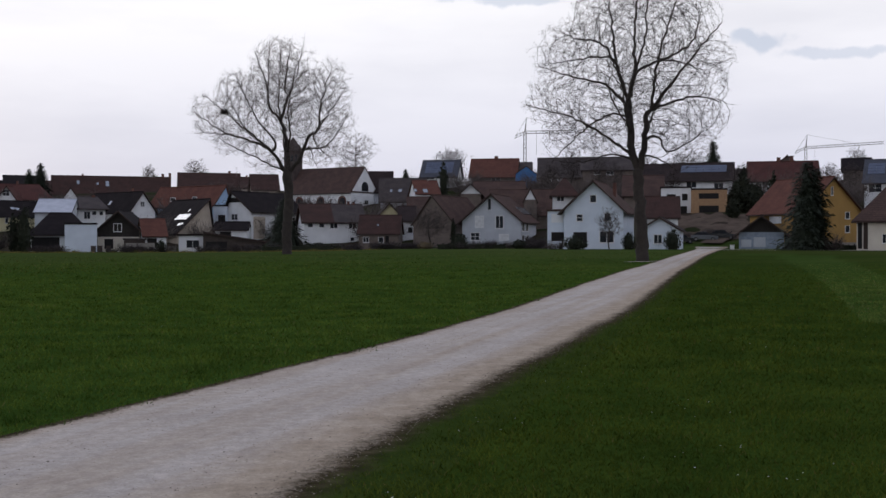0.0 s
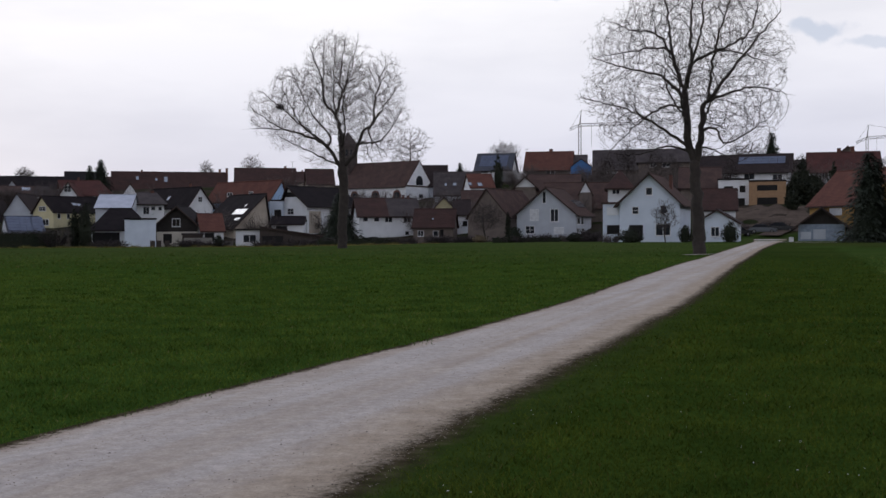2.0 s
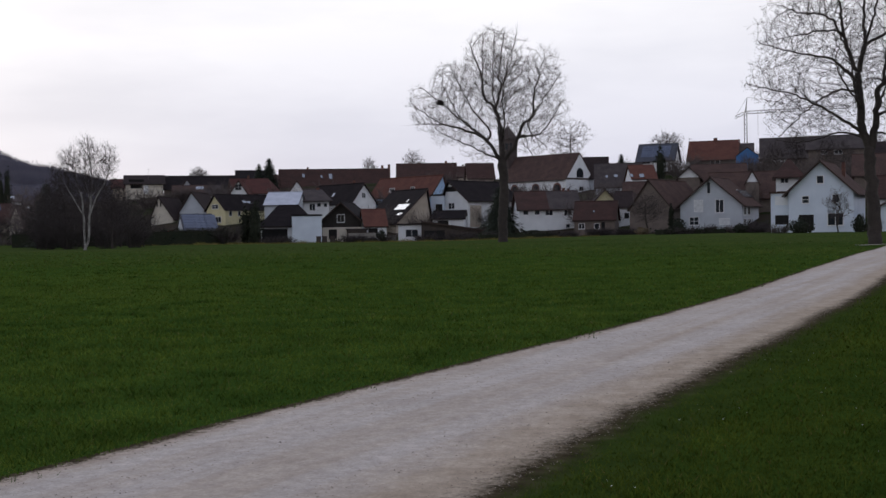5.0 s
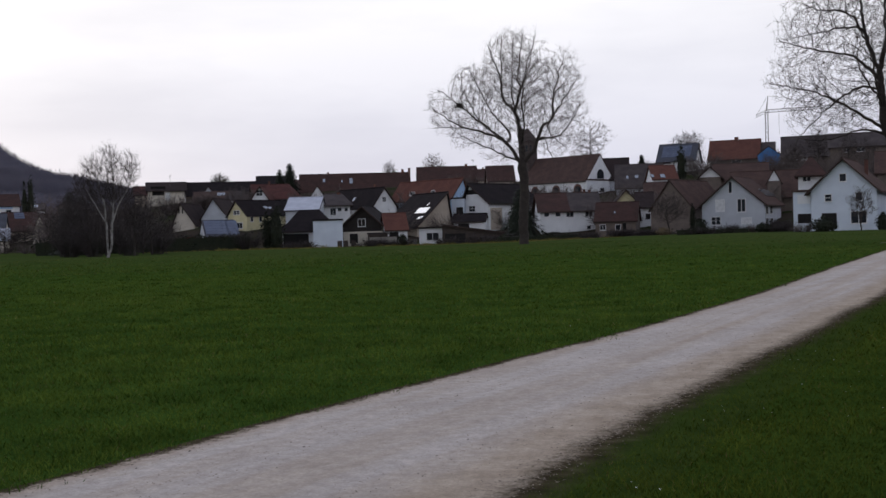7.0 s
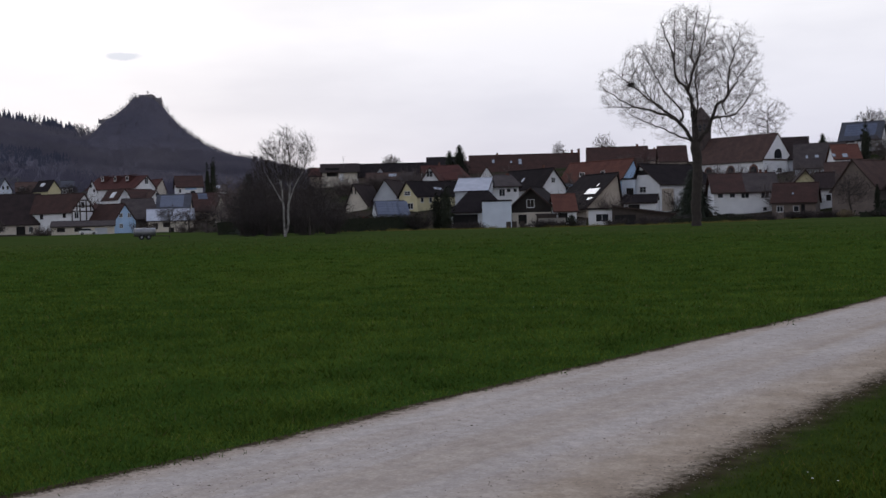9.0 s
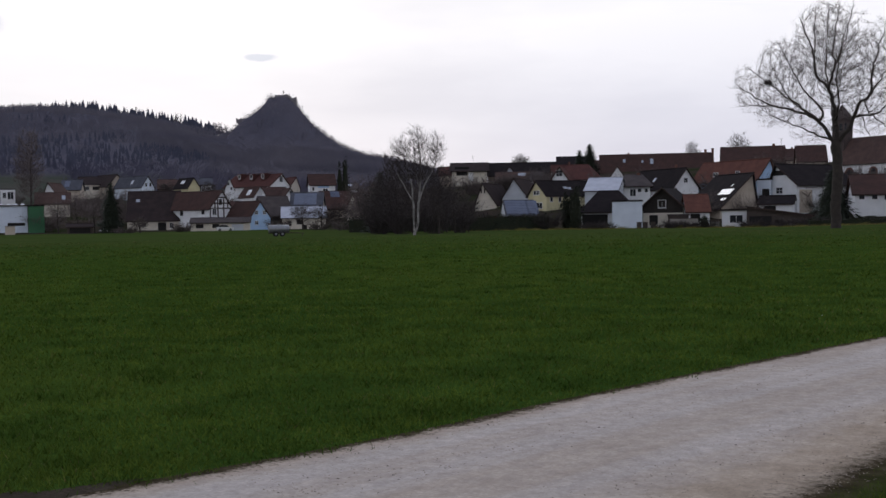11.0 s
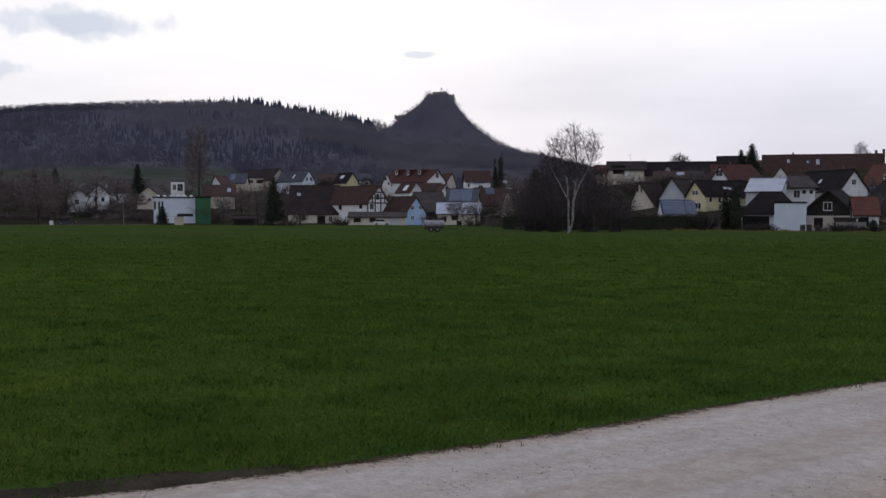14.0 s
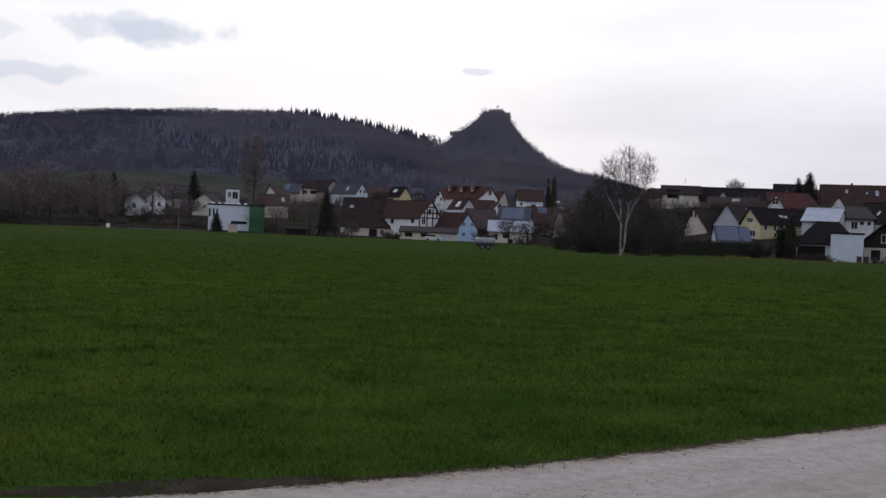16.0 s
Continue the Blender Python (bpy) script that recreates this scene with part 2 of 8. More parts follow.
def part(name, mb, mat, parent, label="", smooth=False):
    """One mesh object under a thing or a part."""
    ob = new(name, mb.mesh(name, mat, smooth))
    ob.parent = parent
    return tagged(ob, label)


def at(bearing, dist, z=0.0):
    a = radians(bearing)
    return Vector((dist * math.sin(a), dist * math.cos(a), z))


def smooth(a, b, v):
    v = min(1.0, max(0.0, (v - a) / (b - a)))
    return v * v * (3 - 2 * v)


# ---- ground ----
def terrain(x, y):
    """Height of the ground: a flat meadow, the village's slope behind it, wooded hills far off."""
    r, a = math.hypot(x, y), math.degrees(math.atan2(x, y))
    z = -0.8 * smooth(5, -13, a) * smooth(55, 195, r)
    r0 = float(np.interp(a, [-34, -24, -12, -5, 5], [300, 215, 208, 208, 172]))
    z += (12 + 5.5 * smooth(-34, -12, a)) * min(1.0, max(0.0, (r - r0) / 160)) * (1 - smooth(60, 110, abs(a + 10)))
    # earth bank below the larch-clad house
    bx, by = x - 48.3, y - 200.0
    z += 2.6 * math.exp(-(bx * bx + by * by) / 160.0)
    # long wooded ridge
    if r > 500:
        s = math.exp(-0.5 * ((a + 47) / (11.4 if a > -47 else 18.5)) ** 2)
        z += 113 * s * smooth(560, 1350, r) * (1 - 0.25 * smooth(1500, 2600, r))
        # steep castle hill before it
        c = at(-35.3, 1130)
        dx, dy = x - c.x, y - c.y
        lat, dep = dx * math.cos(radians(35.3)) + dy * math.sin(radians(35.3)), -dx * math.sin(radians(35.3)) + dy * math.cos(radians(35.3))
        rho = math.hypot(lat, dep * 0.75)
        cone = 58 * math.exp(-((rho / 240) ** 2)) + 64 * math.exp(-max(0.0, rho - 12) / 38)
        sh = 11 * math.exp(-((lat + 40) ** 2 + dep * dep * 0.4) / 300)
        z = max(z, cone + sh)
        z += 3.0 * noise.noise(Vector((x * 0.012, y * 0.012, 0.3)))
    return z


ROAD = [(-13.0, -22.0, 1.6), (-8.6, -9.0, 1.8), (-5.45, -0.5, 1.83), (-3.2, 5.2, 1.53), (-1.9, 9.5, 1.44), (-0.55, 14.0, 1.32), (0.72, 18.0, 1.27), (2.85, 25.5, 1.26),
        (5.25, 35.0, 1.3), (10.0, 54.0, 1.3), (13.75, 68.0, 1.25), (22.7, 102.5, 1.3), (35.5, 150.0, 1.7), (40.5, 169.0, 2.4)]


def road_at(s):
    """Centre and half width of the track at s, in steps between its control points."""
    i = min(len(ROAD) - 2, max(0, int(s)))
    p = [np.array(ROAD[min(len(ROAD) - 1, max(0, i + k))]) for k in (-1, 0, 1, 2)]
    u = s - i
    return 0.5 * (2 * p[1] + (p[2] - p[0]) * u + (2 * p[0] - 5 * p[1] + 4 * p[2] - p[3]) * u * u + (3 * p[1] - p[0] - 3 * p[2] + p[3]) * u ** 3)


ROAD_LINE = np.array([road_at(s) for s in np.linspace(0, len(ROAD) - 1, 420)])


def road_side(x, y):
    """Signed distance to the track's nearer edge (minus: on the track), and the side, +1 right."""
    d = ROAD_LINE[:, :2] - np.array((x, y))
    i = int(np.argmin((d * d).sum(1)))
    j = min(len(ROAD_LINE) - 1, i + 1)
    t = ROAD_LINE[j, :2] - ROAD_LINE[j - 1, :2]
    t = t / np.hypot(*t)
    side = -(t[0] * -d[i, 1] - t[1] * -d[i, 0])
    return abs(side) - ROAD_LINE[i, 2], (1 if side > 0 else -1)


def ground_material():
    """Meadow grass near; behind the gardens brown soil and turf; leaf litter with distance haze in its colour on the
    wooded hills.
    """
    m = bpy.data.materials.new("meadow_grass")
    m.use_nodes = True
    nt = m.node_tree
    N, K = nt.nodes, nt.links
    b = N["Principled BSDF"]
    b.inputs["Roughness"].default_value, b.inputs["Specular IOR Level"].default_value = 1.0, 0.0
    geo = N.new("ShaderNodeNewGeometry")

    def noise_node(scale, detail=4, stretch=None):
        n = N.new("ShaderNodeTexNoise")
        n.inputs["Scale"].default_value, n.inputs["Detail"].default_value = scale, detail
        src = geo.outputs["Position"]
        if stretch:
            mp = N.new("ShaderNodeMapping")
            mp.inputs["Scale"].default_value = stretch
            K.new(src, mp.inputs["Vector"])
            src = mp.outputs["Vector"]
        K.new(src, n.inputs["Vector"])
        return n.outputs["Fac"]

    def ramp(fac, *stops):
        r = N.new("ShaderNodeValToRGB")
        e = r.color_ramp.elements
        while len(e) < len(stops):
            e.new(0.5)
        for q, (p, c) in zip(e, stops):
            q.position, q.color = p, (*c, 1)
        K.new(fac, r.inputs["Fac"])
        return r.outputs["Color"]

    def mix(fac, a, c, mode="MIX"):
        x = N.new("ShaderNodeMix")
        x.data_type, x.blend_type = "RGBA", mode
        if isinstance(fac, float):
            x.inputs[0].default_value = fac
        else:
            K.new(fac, x.inputs[0])
        K.new(a, x.inputs[6])
        K.new(c, x.inputs[7])
        return x.outputs[2]

    big = ramp(noise_node(0.09, 5), (0.34, (0.027, 0.058, 0.011)), (0.52, (0.036, 0.070, 0.013)), (0.68, (0.052, 0.082, 0.015)))
    mid = ramp(noise_node(0.9, 6), (0.30, (0.80, 0.82, 0.8)), (0.5, (1.0, 1.0, 1.0)), (0.72, (1.16, 1.12, 1.06)))
    fin = ramp(noise_node(16, 5), (0.28, (0.70, 0.70, 0.70)), (0.72, (1.30, 1.30, 1.30)))
    grass = mix(1.0, mix(1.0, big, mid, "MULTIPLY"), fin, "MULTIPLY")
    sep = N.new("ShaderNodeVectorMath")
    sep.operation = "LENGTH"
    K.new(geo.outputs["Position"], sep.inputs[0])

    def step(lo, hi):
        r = N.new("ShaderNodeMapRange")
        r.inputs["From Min"].default_value, r.inputs["From Max"].default_value = lo, hi
        K.new(sep.outputs["Value"], r.inputs["Value"])
        return r.outputs["Result"]

    soil = ramp(noise_node(0.07, 6), (0.35, (0.024, 0.032, 0.013)), (0.55, (0.046, 0.037, 0.029)), (0.7, (0.032, 0.027, 0.021)))
    # hill ground: bluish distance haze is mixed into this colour
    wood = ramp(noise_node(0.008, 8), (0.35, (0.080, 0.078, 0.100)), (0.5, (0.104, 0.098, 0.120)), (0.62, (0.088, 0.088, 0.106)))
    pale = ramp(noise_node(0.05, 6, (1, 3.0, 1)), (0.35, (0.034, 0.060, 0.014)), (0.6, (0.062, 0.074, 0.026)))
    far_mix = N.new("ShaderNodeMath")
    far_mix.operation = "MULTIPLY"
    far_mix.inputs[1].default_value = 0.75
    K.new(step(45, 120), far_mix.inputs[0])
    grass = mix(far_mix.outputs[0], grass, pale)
    turf = N.new("ShaderNodeAttribute")
    turf.attribute_name = "old_turf"
    old = N.new("ShaderNodeRGB")
    old.outputs[0].default_value = (0.82, 0.77, 0.72, 1)
    grass = mix(turf.outputs["Fac"], grass, mix(1.0, grass, old.outputs[0], "MULTIPLY"))
    field = ramp(noise_node(0.03, 4), (0.4, (0.050, 0.062, 0.046)), (0.6, (0.078, 0.074, 0.064)))
    yard = N.new("ShaderNodeAttribute")
    yard.attribute_name = "gardens"
    col = mix(yard.outputs["Fac"], grass, soil)
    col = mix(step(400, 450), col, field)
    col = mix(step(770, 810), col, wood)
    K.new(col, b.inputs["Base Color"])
    bp = N.new("ShaderNodeBump")
    bp.inputs["Strength"].default_value, bp.inputs["Distance"].default_value = 0.8, 0.06
    K.new(noise_node(14, 6), bp.inputs["Height"])
    K.new(bp.outputs["Normal"], b.inputs["Normal"])
    return m


def mown(x, y):
    """The paler strip of cut grass on the near side of the track."""
    return 20 < y < 112 and abs(x - float(np.interp(y, [22, 38, 56, 96], [9.2, 14.3, 19.7, 31]))) < 0.6 + 0.018 * y


def ground_sheet():
    az = np.concatenate([np.arange(-180, -75, 5.0), np.arange(-75, 40, 0.45), np.arange(40, 180, 5.0)])
    rr = [0.0, 2, 4, 7]
    while rr[-1] < 4700:
        rr.append(rr[-1] + 9 if 1000 < rr[-1] < 1260 else rr[-1] * (1.10 if rr[-1] < 150 else 1.03))
    verts, faces = [(0, 0, 0)], []
    n = len(az)
    for r in rr[1:]:
        for a in az:
            x, y = r * math.sin(radians(a)), r * math.cos(radians(a))
            verts.append((x, y, terrain(x, y)))
    for j in range(n):
        faces.append((0, 1 + (j + 1) % n, 1 + j))
    for i in range(len(rr) - 2):
        k = 1 + i * n
        for j in range(n):
            j2 = (j + 1) % n
            faces.append((k + j, k + j2, k + n + j2, k + n + j))
    me = bpy.data.meshes.new("ground")
    me.from_pydata(verts, [], faces)
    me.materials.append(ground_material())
    # the older, sparser turf on the near side of the track
    turf = me.attributes.new("old_turf", "FLOAT", "POINT")
    turf.data.foreach_set("value", [(1.0 if (math.hypot(x, y) < 160 and road_side(x, y)[1] > 0 and not mown(x, y)) else 0.0) for x, y, z in verts])
    yard = me.attributes.new("gardens", "FLOAT", "POINT")
    yard.data.foreach_set("value", [smooth(-2, 12, math.hypot(x, y) - float(np.interp(math.degrees(math.atan2(x, y)), [-36, -24, -12, 0, 4, 9.8, 11.2, 14], [279, 196, 186, 176, 160, 160, 177, 178]))) for x, y, z in verts])
    me.polygons.foreach_set("use_smooth", [True] * len(faces))
    return tagged(new("ground", me), "short green meadow grass rising to brown village slopes and hills", "ground", kind="structure")


ground_sheet()


def gravel_material(name, verges):
    """Fine crushed limestone; with verges it thins out into brown soil at its sides, by the strip's own across values."""
    m = bpy.data.materials.new(name)
    m.use_nodes = True
    nt = m.node_tree
    N, K = nt.nodes, nt.links
    b = N["Principled BSDF"]
    b.inputs["Roughness"].default_value, b.inputs["Specular IOR Level"].default_value = 1.0, 0.0
    geo = N.new("ShaderNodeNewGeometry")

    def noise_node(scale, detail=5, stretch=None):
        n = N.new("ShaderNodeTexNoise")
        n.inputs["Scale"].default_value, n.inputs["Detail"].default_value = scale, detail
        src = geo.outputs["Position"]
        if stretch:
            rot, mp = N.new("ShaderNodeMapping"), N.new("ShaderNodeMapping")
            rot.inputs["Rotation"].default_value = (0, 0, radians(16))
            mp.inputs["Scale"].default_value = stretch
            K.new(src, rot.inputs["Vector"])
            K.new(rot.outputs["Vector"], mp.inputs["Vector"])
            src = mp.outputs["Vector"]
        K.new(src, n.inputs["Vector"])
        return n.outputs["Fac"]

    def ramp(fac, *stops, span=1.0):
        if span != 1.0:
            d = N.new("ShaderNodeMath")
            d.operation = "DIVIDE"
            d.inputs[1].default_value = span
            K.new(fac, d.inputs[0])
            fac = d.outputs[0]
        r = N.new("ShaderNodeValToRGB")
        e = r.color_ramp.elements
        while len(e) < len(stops):
            e.new(0.5)
        for q, (p, c) in zip(e, stops):
            q.position, q.color = p / span, (*c, 1)
        K.new(fac, r.inputs["Fac"])
        return r.outputs["Color"]

    def mix(fac, a, c, mode="MIX"):
        x = N.new("ShaderNodeMix")
        x.data_type, x.blend_type = "RGBA", mode
        if isinstance(fac, float):
            x.inputs[0].default_value = fac
        else:
            K.new(fac, x.inputs[0])
        K.new(a, x.inputs[6])
        K.new(c, x.inputs[7])
        return x.outputs[2]

    def add(a, c, k):
        x = N.new("ShaderNodeMath")
        x.operation = "MULTIPLY_ADD"
        K.new(c, x.inputs[0])
        x.inputs[1].default_value = k
        K.new(a, x.inputs[2])
        return x.outputs[0]

    grey = ramp(noise_node(0.7, 6), (0.35, (0.455, 0.405, 0.366)), (0.65, (0.53, 0.474, 0.43)))
    tan = ramp(noise_node(2.5, 6), (0.35, (0.36, 0.29, 0.222)), (0.65, (0.46, 0.38, 0.30)))
    streak = ramp(noise_node(1.0, 6, (3.4, 0.10, 1)), (0.42, (0, 0, 0)), (0.68, (0.55, 0.55, 0.55)))
    col = mix(streak, grey, tan)
    if verges:
        acr = N.new("ShaderNodeAttribute")
        acr.attribute_name = "across"
        wob = add(add(acr.outputs["Fac"], noise_node(1.6, 5), 0.10), noise_node(14, 5), 0.09)
        # browner between the wheels and towards the sides
        side = ramp(wob, (0.06, (1, 1, 1)), (0.20, (0, 0, 0)), (0.44, (0, 0, 0)), (0.56, (0.45, 0.45, 0.45)), (0.68, (0, 0, 0)), (0.80, (0.1, 0.1, 0.1)), (0.93, (1, 1, 1)), span=1.5)
        col = mix(side, col, tan)
    vo = N.new("ShaderNodeTexVoronoi")
    vo.inputs["Scale"].default_value = 42
    K.new(geo.outputs["Position"], vo.inputs["Vector"])
    col = mix(0.3, col, ramp(vo.outputs["Color"], (0.1, (0.62, 0.62, 0.62)), (0.9, (1.18, 1.18, 1.18))), "MULTIPLY")
    col = mix(0.2, col, ramp(vo.outputs["Distance"], (0.05, (1.1, 1.1, 1.1)), (0.6, (0.6, 0.6, 0.6))), "MULTIPLY")
    col = mix(1.0, col, ramp(noise_node(9, 6), (0.3, (0.88, 0.88, 0.88)), (0.7, (1.1, 1.1, 1.1))), "MULTIPLY")
    # dark crumbs of soil and organic litter
    col = mix(ramp(noise_node(26, 3), (0.70, (0, 0, 0)), (0.76, (0.6, 0.6, 0.6))), col, ramp(noise_node(5, 2), (0.3, (0.12, 0.095, 0.07)), (0.7, (0.17, 0.14, 0.11))))
    if verges:
        soil = ramp(noise_node(6, 6), (0.32, (0.030, 0.024, 0.014)), (0.55, (0.055, 0.044, 0.027)), (0.72, (0.088, 0.070, 0.045)))
        turf = ramp(noise_node(3, 5), (0.35, (0.024, 0.041, 0.009)), (0.65, (0.036, 0.056, 0.012)))
        soil = mix(ramp(wob, (1.135, (0, 0, 0)), (1.23, (1, 1, 1)), span=1.5), soil, turf)
        bare = ramp(add(wob, noise_node(38, 4), 0.10), (0.112, (1, 1, 1)), (0.15, (0, 0, 0)), (1.085, (0, 0, 0)), (1.175, (1, 1, 1)), span=1.5)
        col = mix(bare, col, soil)
    K.new(col, b.inputs["Base Color"])
    bp = N.new("ShaderNodeBump")
    bp.inputs["Strength"].default_value, bp.inputs["Distance"].default_value = 0.35, 0.02
    K.new(vo.outputs["Distance"], bp.inputs["Height"])
    K.new(bp.outputs["Normal"], b.inputs["Normal"])
    return m


GRAVEL = gravel_material("pale_gravel", False)
TRACK = gravel_material("track_gravel", True)
DIRT = material("trodden_earth", (0.060, 0.050, 0.038), (0.036, 0.031, 0.022), scale=2.5, rough=0.95, bump=0.6, bump_scale=30, fine=0.5, spec=0.0)


def track(steps=1500):
    """The farm track and its worn sides as one strip, a little crowned; across runs 0 to 1 from edge to edge and on over the sides."""
    verts, faces, across = [], [], []
    top = len(ROAD) - 1
    cols = [(0, -0.18), (0, 0.0), (0.1, 0), (0.28, 0), (0.5, 0), (0.72, 0), (0.9, 0), (1, 0), (1, 0.22), (1, 0.5), (1, 0.85)]
    rise = [0.002, 0.008, 0.014, 0.010, 0.018, 0.010, 0.014, 0.012, 0.009, 0.006, 0.002]
    for i in range(steps + 1):
        s = top * i / steps
        c, c2 = road_at(s), road_at(min(top, s + 0.01))
        if s >= top:
            c2 = 2 * c - road_at(top - 0.01)
        t = (c2 - c)[:2]
        t = t / np.hypot(*t)
        nrm = np.array((t[1], -t[0]))
        w = c[1] + 0.3 * c[0]
        j1 = 0.05 * noise.noise(Vector((w * 0.35, 1.7, 3.0)))
        j2 = 0.10 * noise.noise(Vector((w * 0.35, 9.2, 3.0)))
        for (u, off), z in zip(cols, rise):
            o = c[2] * (2 * u - 1) + off + (j1 if u < 0.5 else j2)
            q = c[:2] + nrm * o
            verts.append((q[0], q[1], z + terrain(q[0], q[1])))
            across.append(u + off / 2.8)
    k = len(cols)
    for i in range(steps):
        for j in range(k - 1):
            a = i * k + j
            faces.append((a, a + 1, a + k + 1, a + k))
    me = bpy.data.meshes.new("road")
    me.from_pydata(verts, [], faces)
    me.attributes.new("across", "FLOAT", "POINT").data.foreach_set("value", across)
    me.materials.append(TRACK)
    me.polygons.foreach_set("use_smooth", [True] * len(faces))
    return tagged(new("road", me), "pale gravel farm track thinning into brown soil at its sides", "road", kind="structure")


track()


def mud_patch(cx, cy, rx, ry, turn):
    """A low patch of bare wet soil with an uneven outline."""
    vs, fs, n = [(cx, cy, 0.006)], [], 48
    for k in (1, 2, 3):
        for j in range(n):
            a = 2 * math.pi * j / n
            r = (k / 3) * (1 + 0.7 * noise.noise(Vector((math.cos(a) * 3.2, math.sin(a) * 3.2, cx))))
            u, v = rx * r * math.cos(a), ry * r * math.sin(a)
            vs.append((cx + u * math.cos(turn) - v * math.sin(turn), cy + u * math.sin(turn) + v * math.cos(turn), 0.006 if k < 3 else 0.0015))
    for j in range(n):
        fs.append((0, 1 + j, 1 + (j + 1) % n))
        for k in (0, 1):
            a = 1 + k * n
            fs.append((a + j, a + n + j, a + n + (j + 1) % n, a + (j + 1) % n))
    me = bpy.data.meshes.new("bare_soil")
    me.from_pydata(vs, [], fs)
    me.materials.append(DIRT)
    tagged(new("bare_soil", me), "bare trodden brown soil beside the gravel track", "ground", kind="structure")


MUD = (-5.56, 4.40, 1.2, 0.25, math.radians(55))
mud_patch(*MUD)


# ---- buildings ----
def window(parent, plane, u, v, w, h, kind):
    """A window, door, shutter or opening on a wall; plane maps (along, up, outwards) to the building's own space."""
    def mapped(mb):
        mb.v = [tuple(plane(*p)) for p in mb.v]
        return mb
    x0, x1, z0, z1 = u - w / 2, u + w / 2, v - h / 2, v + h / 2
    # thin dark panel on the wall: its colour stands in for shade inside
    if kind == "d":
        return part("opening", mapped(MB().box(x0, x1, z0, z1, -0.05, 0.03)), OPENING_SHADE, parent, "dark panel for the shade in an opening")
    if kind == "t":
        return part("beam", mapped(MB().box(x0, x1, z0, z1, -0.05, 0.035)), TIMBER, parent)
    if kind in ("b", "p", "wb", "gb"):
        mat = {"b": WALL["blue"], "p": WALL["beige"], "wb": WALL["white"], "gb": WALL["grey"]}[kind]
        return part("panel", mapped(MB().box(x0, x1, z0, z1, -0.05, 0.06)), mat, parent)
    f = max(0.05, min(0.09, w * 0.09))
    o, i = [(x0 - f, z0 - f), (x1 + f, z0 - f), (x1 + f, z1 + f), (x0 - f, z1 + f)], [(x0, z0), (x1, z0), (x1, z1), (x0, z1)]
    vs = [(x, z, d_) for d_ in (0.06, -0.03) for x, z in o + i]
    fs = []
    for k in range(4):
        j = (k + 1) % 4
        fs += [(k, j, 4 + j, 4 + k), (8 + j, 8 + k, 12 + k, 12 + j), (k, 8 + k, 8 + j, j), (4 + j, 12 + j, 12 + k, 4 + k)]
    ob = part("window", mapped(MB().add(vs, fs)), FRAME, parent)
    if kind in ("w", "x") and w > 0.9:
        part("mullion", mapped(MB().box(u - 0.035, u + 0.035, z0, z1, -0.03, 0.05)), FRAME, ob)
    if kind == "x":
        part("transom", mapped(MB().box(x0, x1, v - 0.03, v + 0.03, -0.03, 0.045)), FRAME, ob)
    part("pane", mapped(MB().box(x0, x1, z0, z1, -0.04, 0.02)), SHUTTER if kind == "s" else GLASS, ob)
    if h > 0.6 and kind != "s":
        part("sill", mapped(MB().box(x0 - 0.12, x1 + 0.12, z0 - f - 0.05, z0 - f, -0.03, 0.14)), FRAME, ob)
    return ob


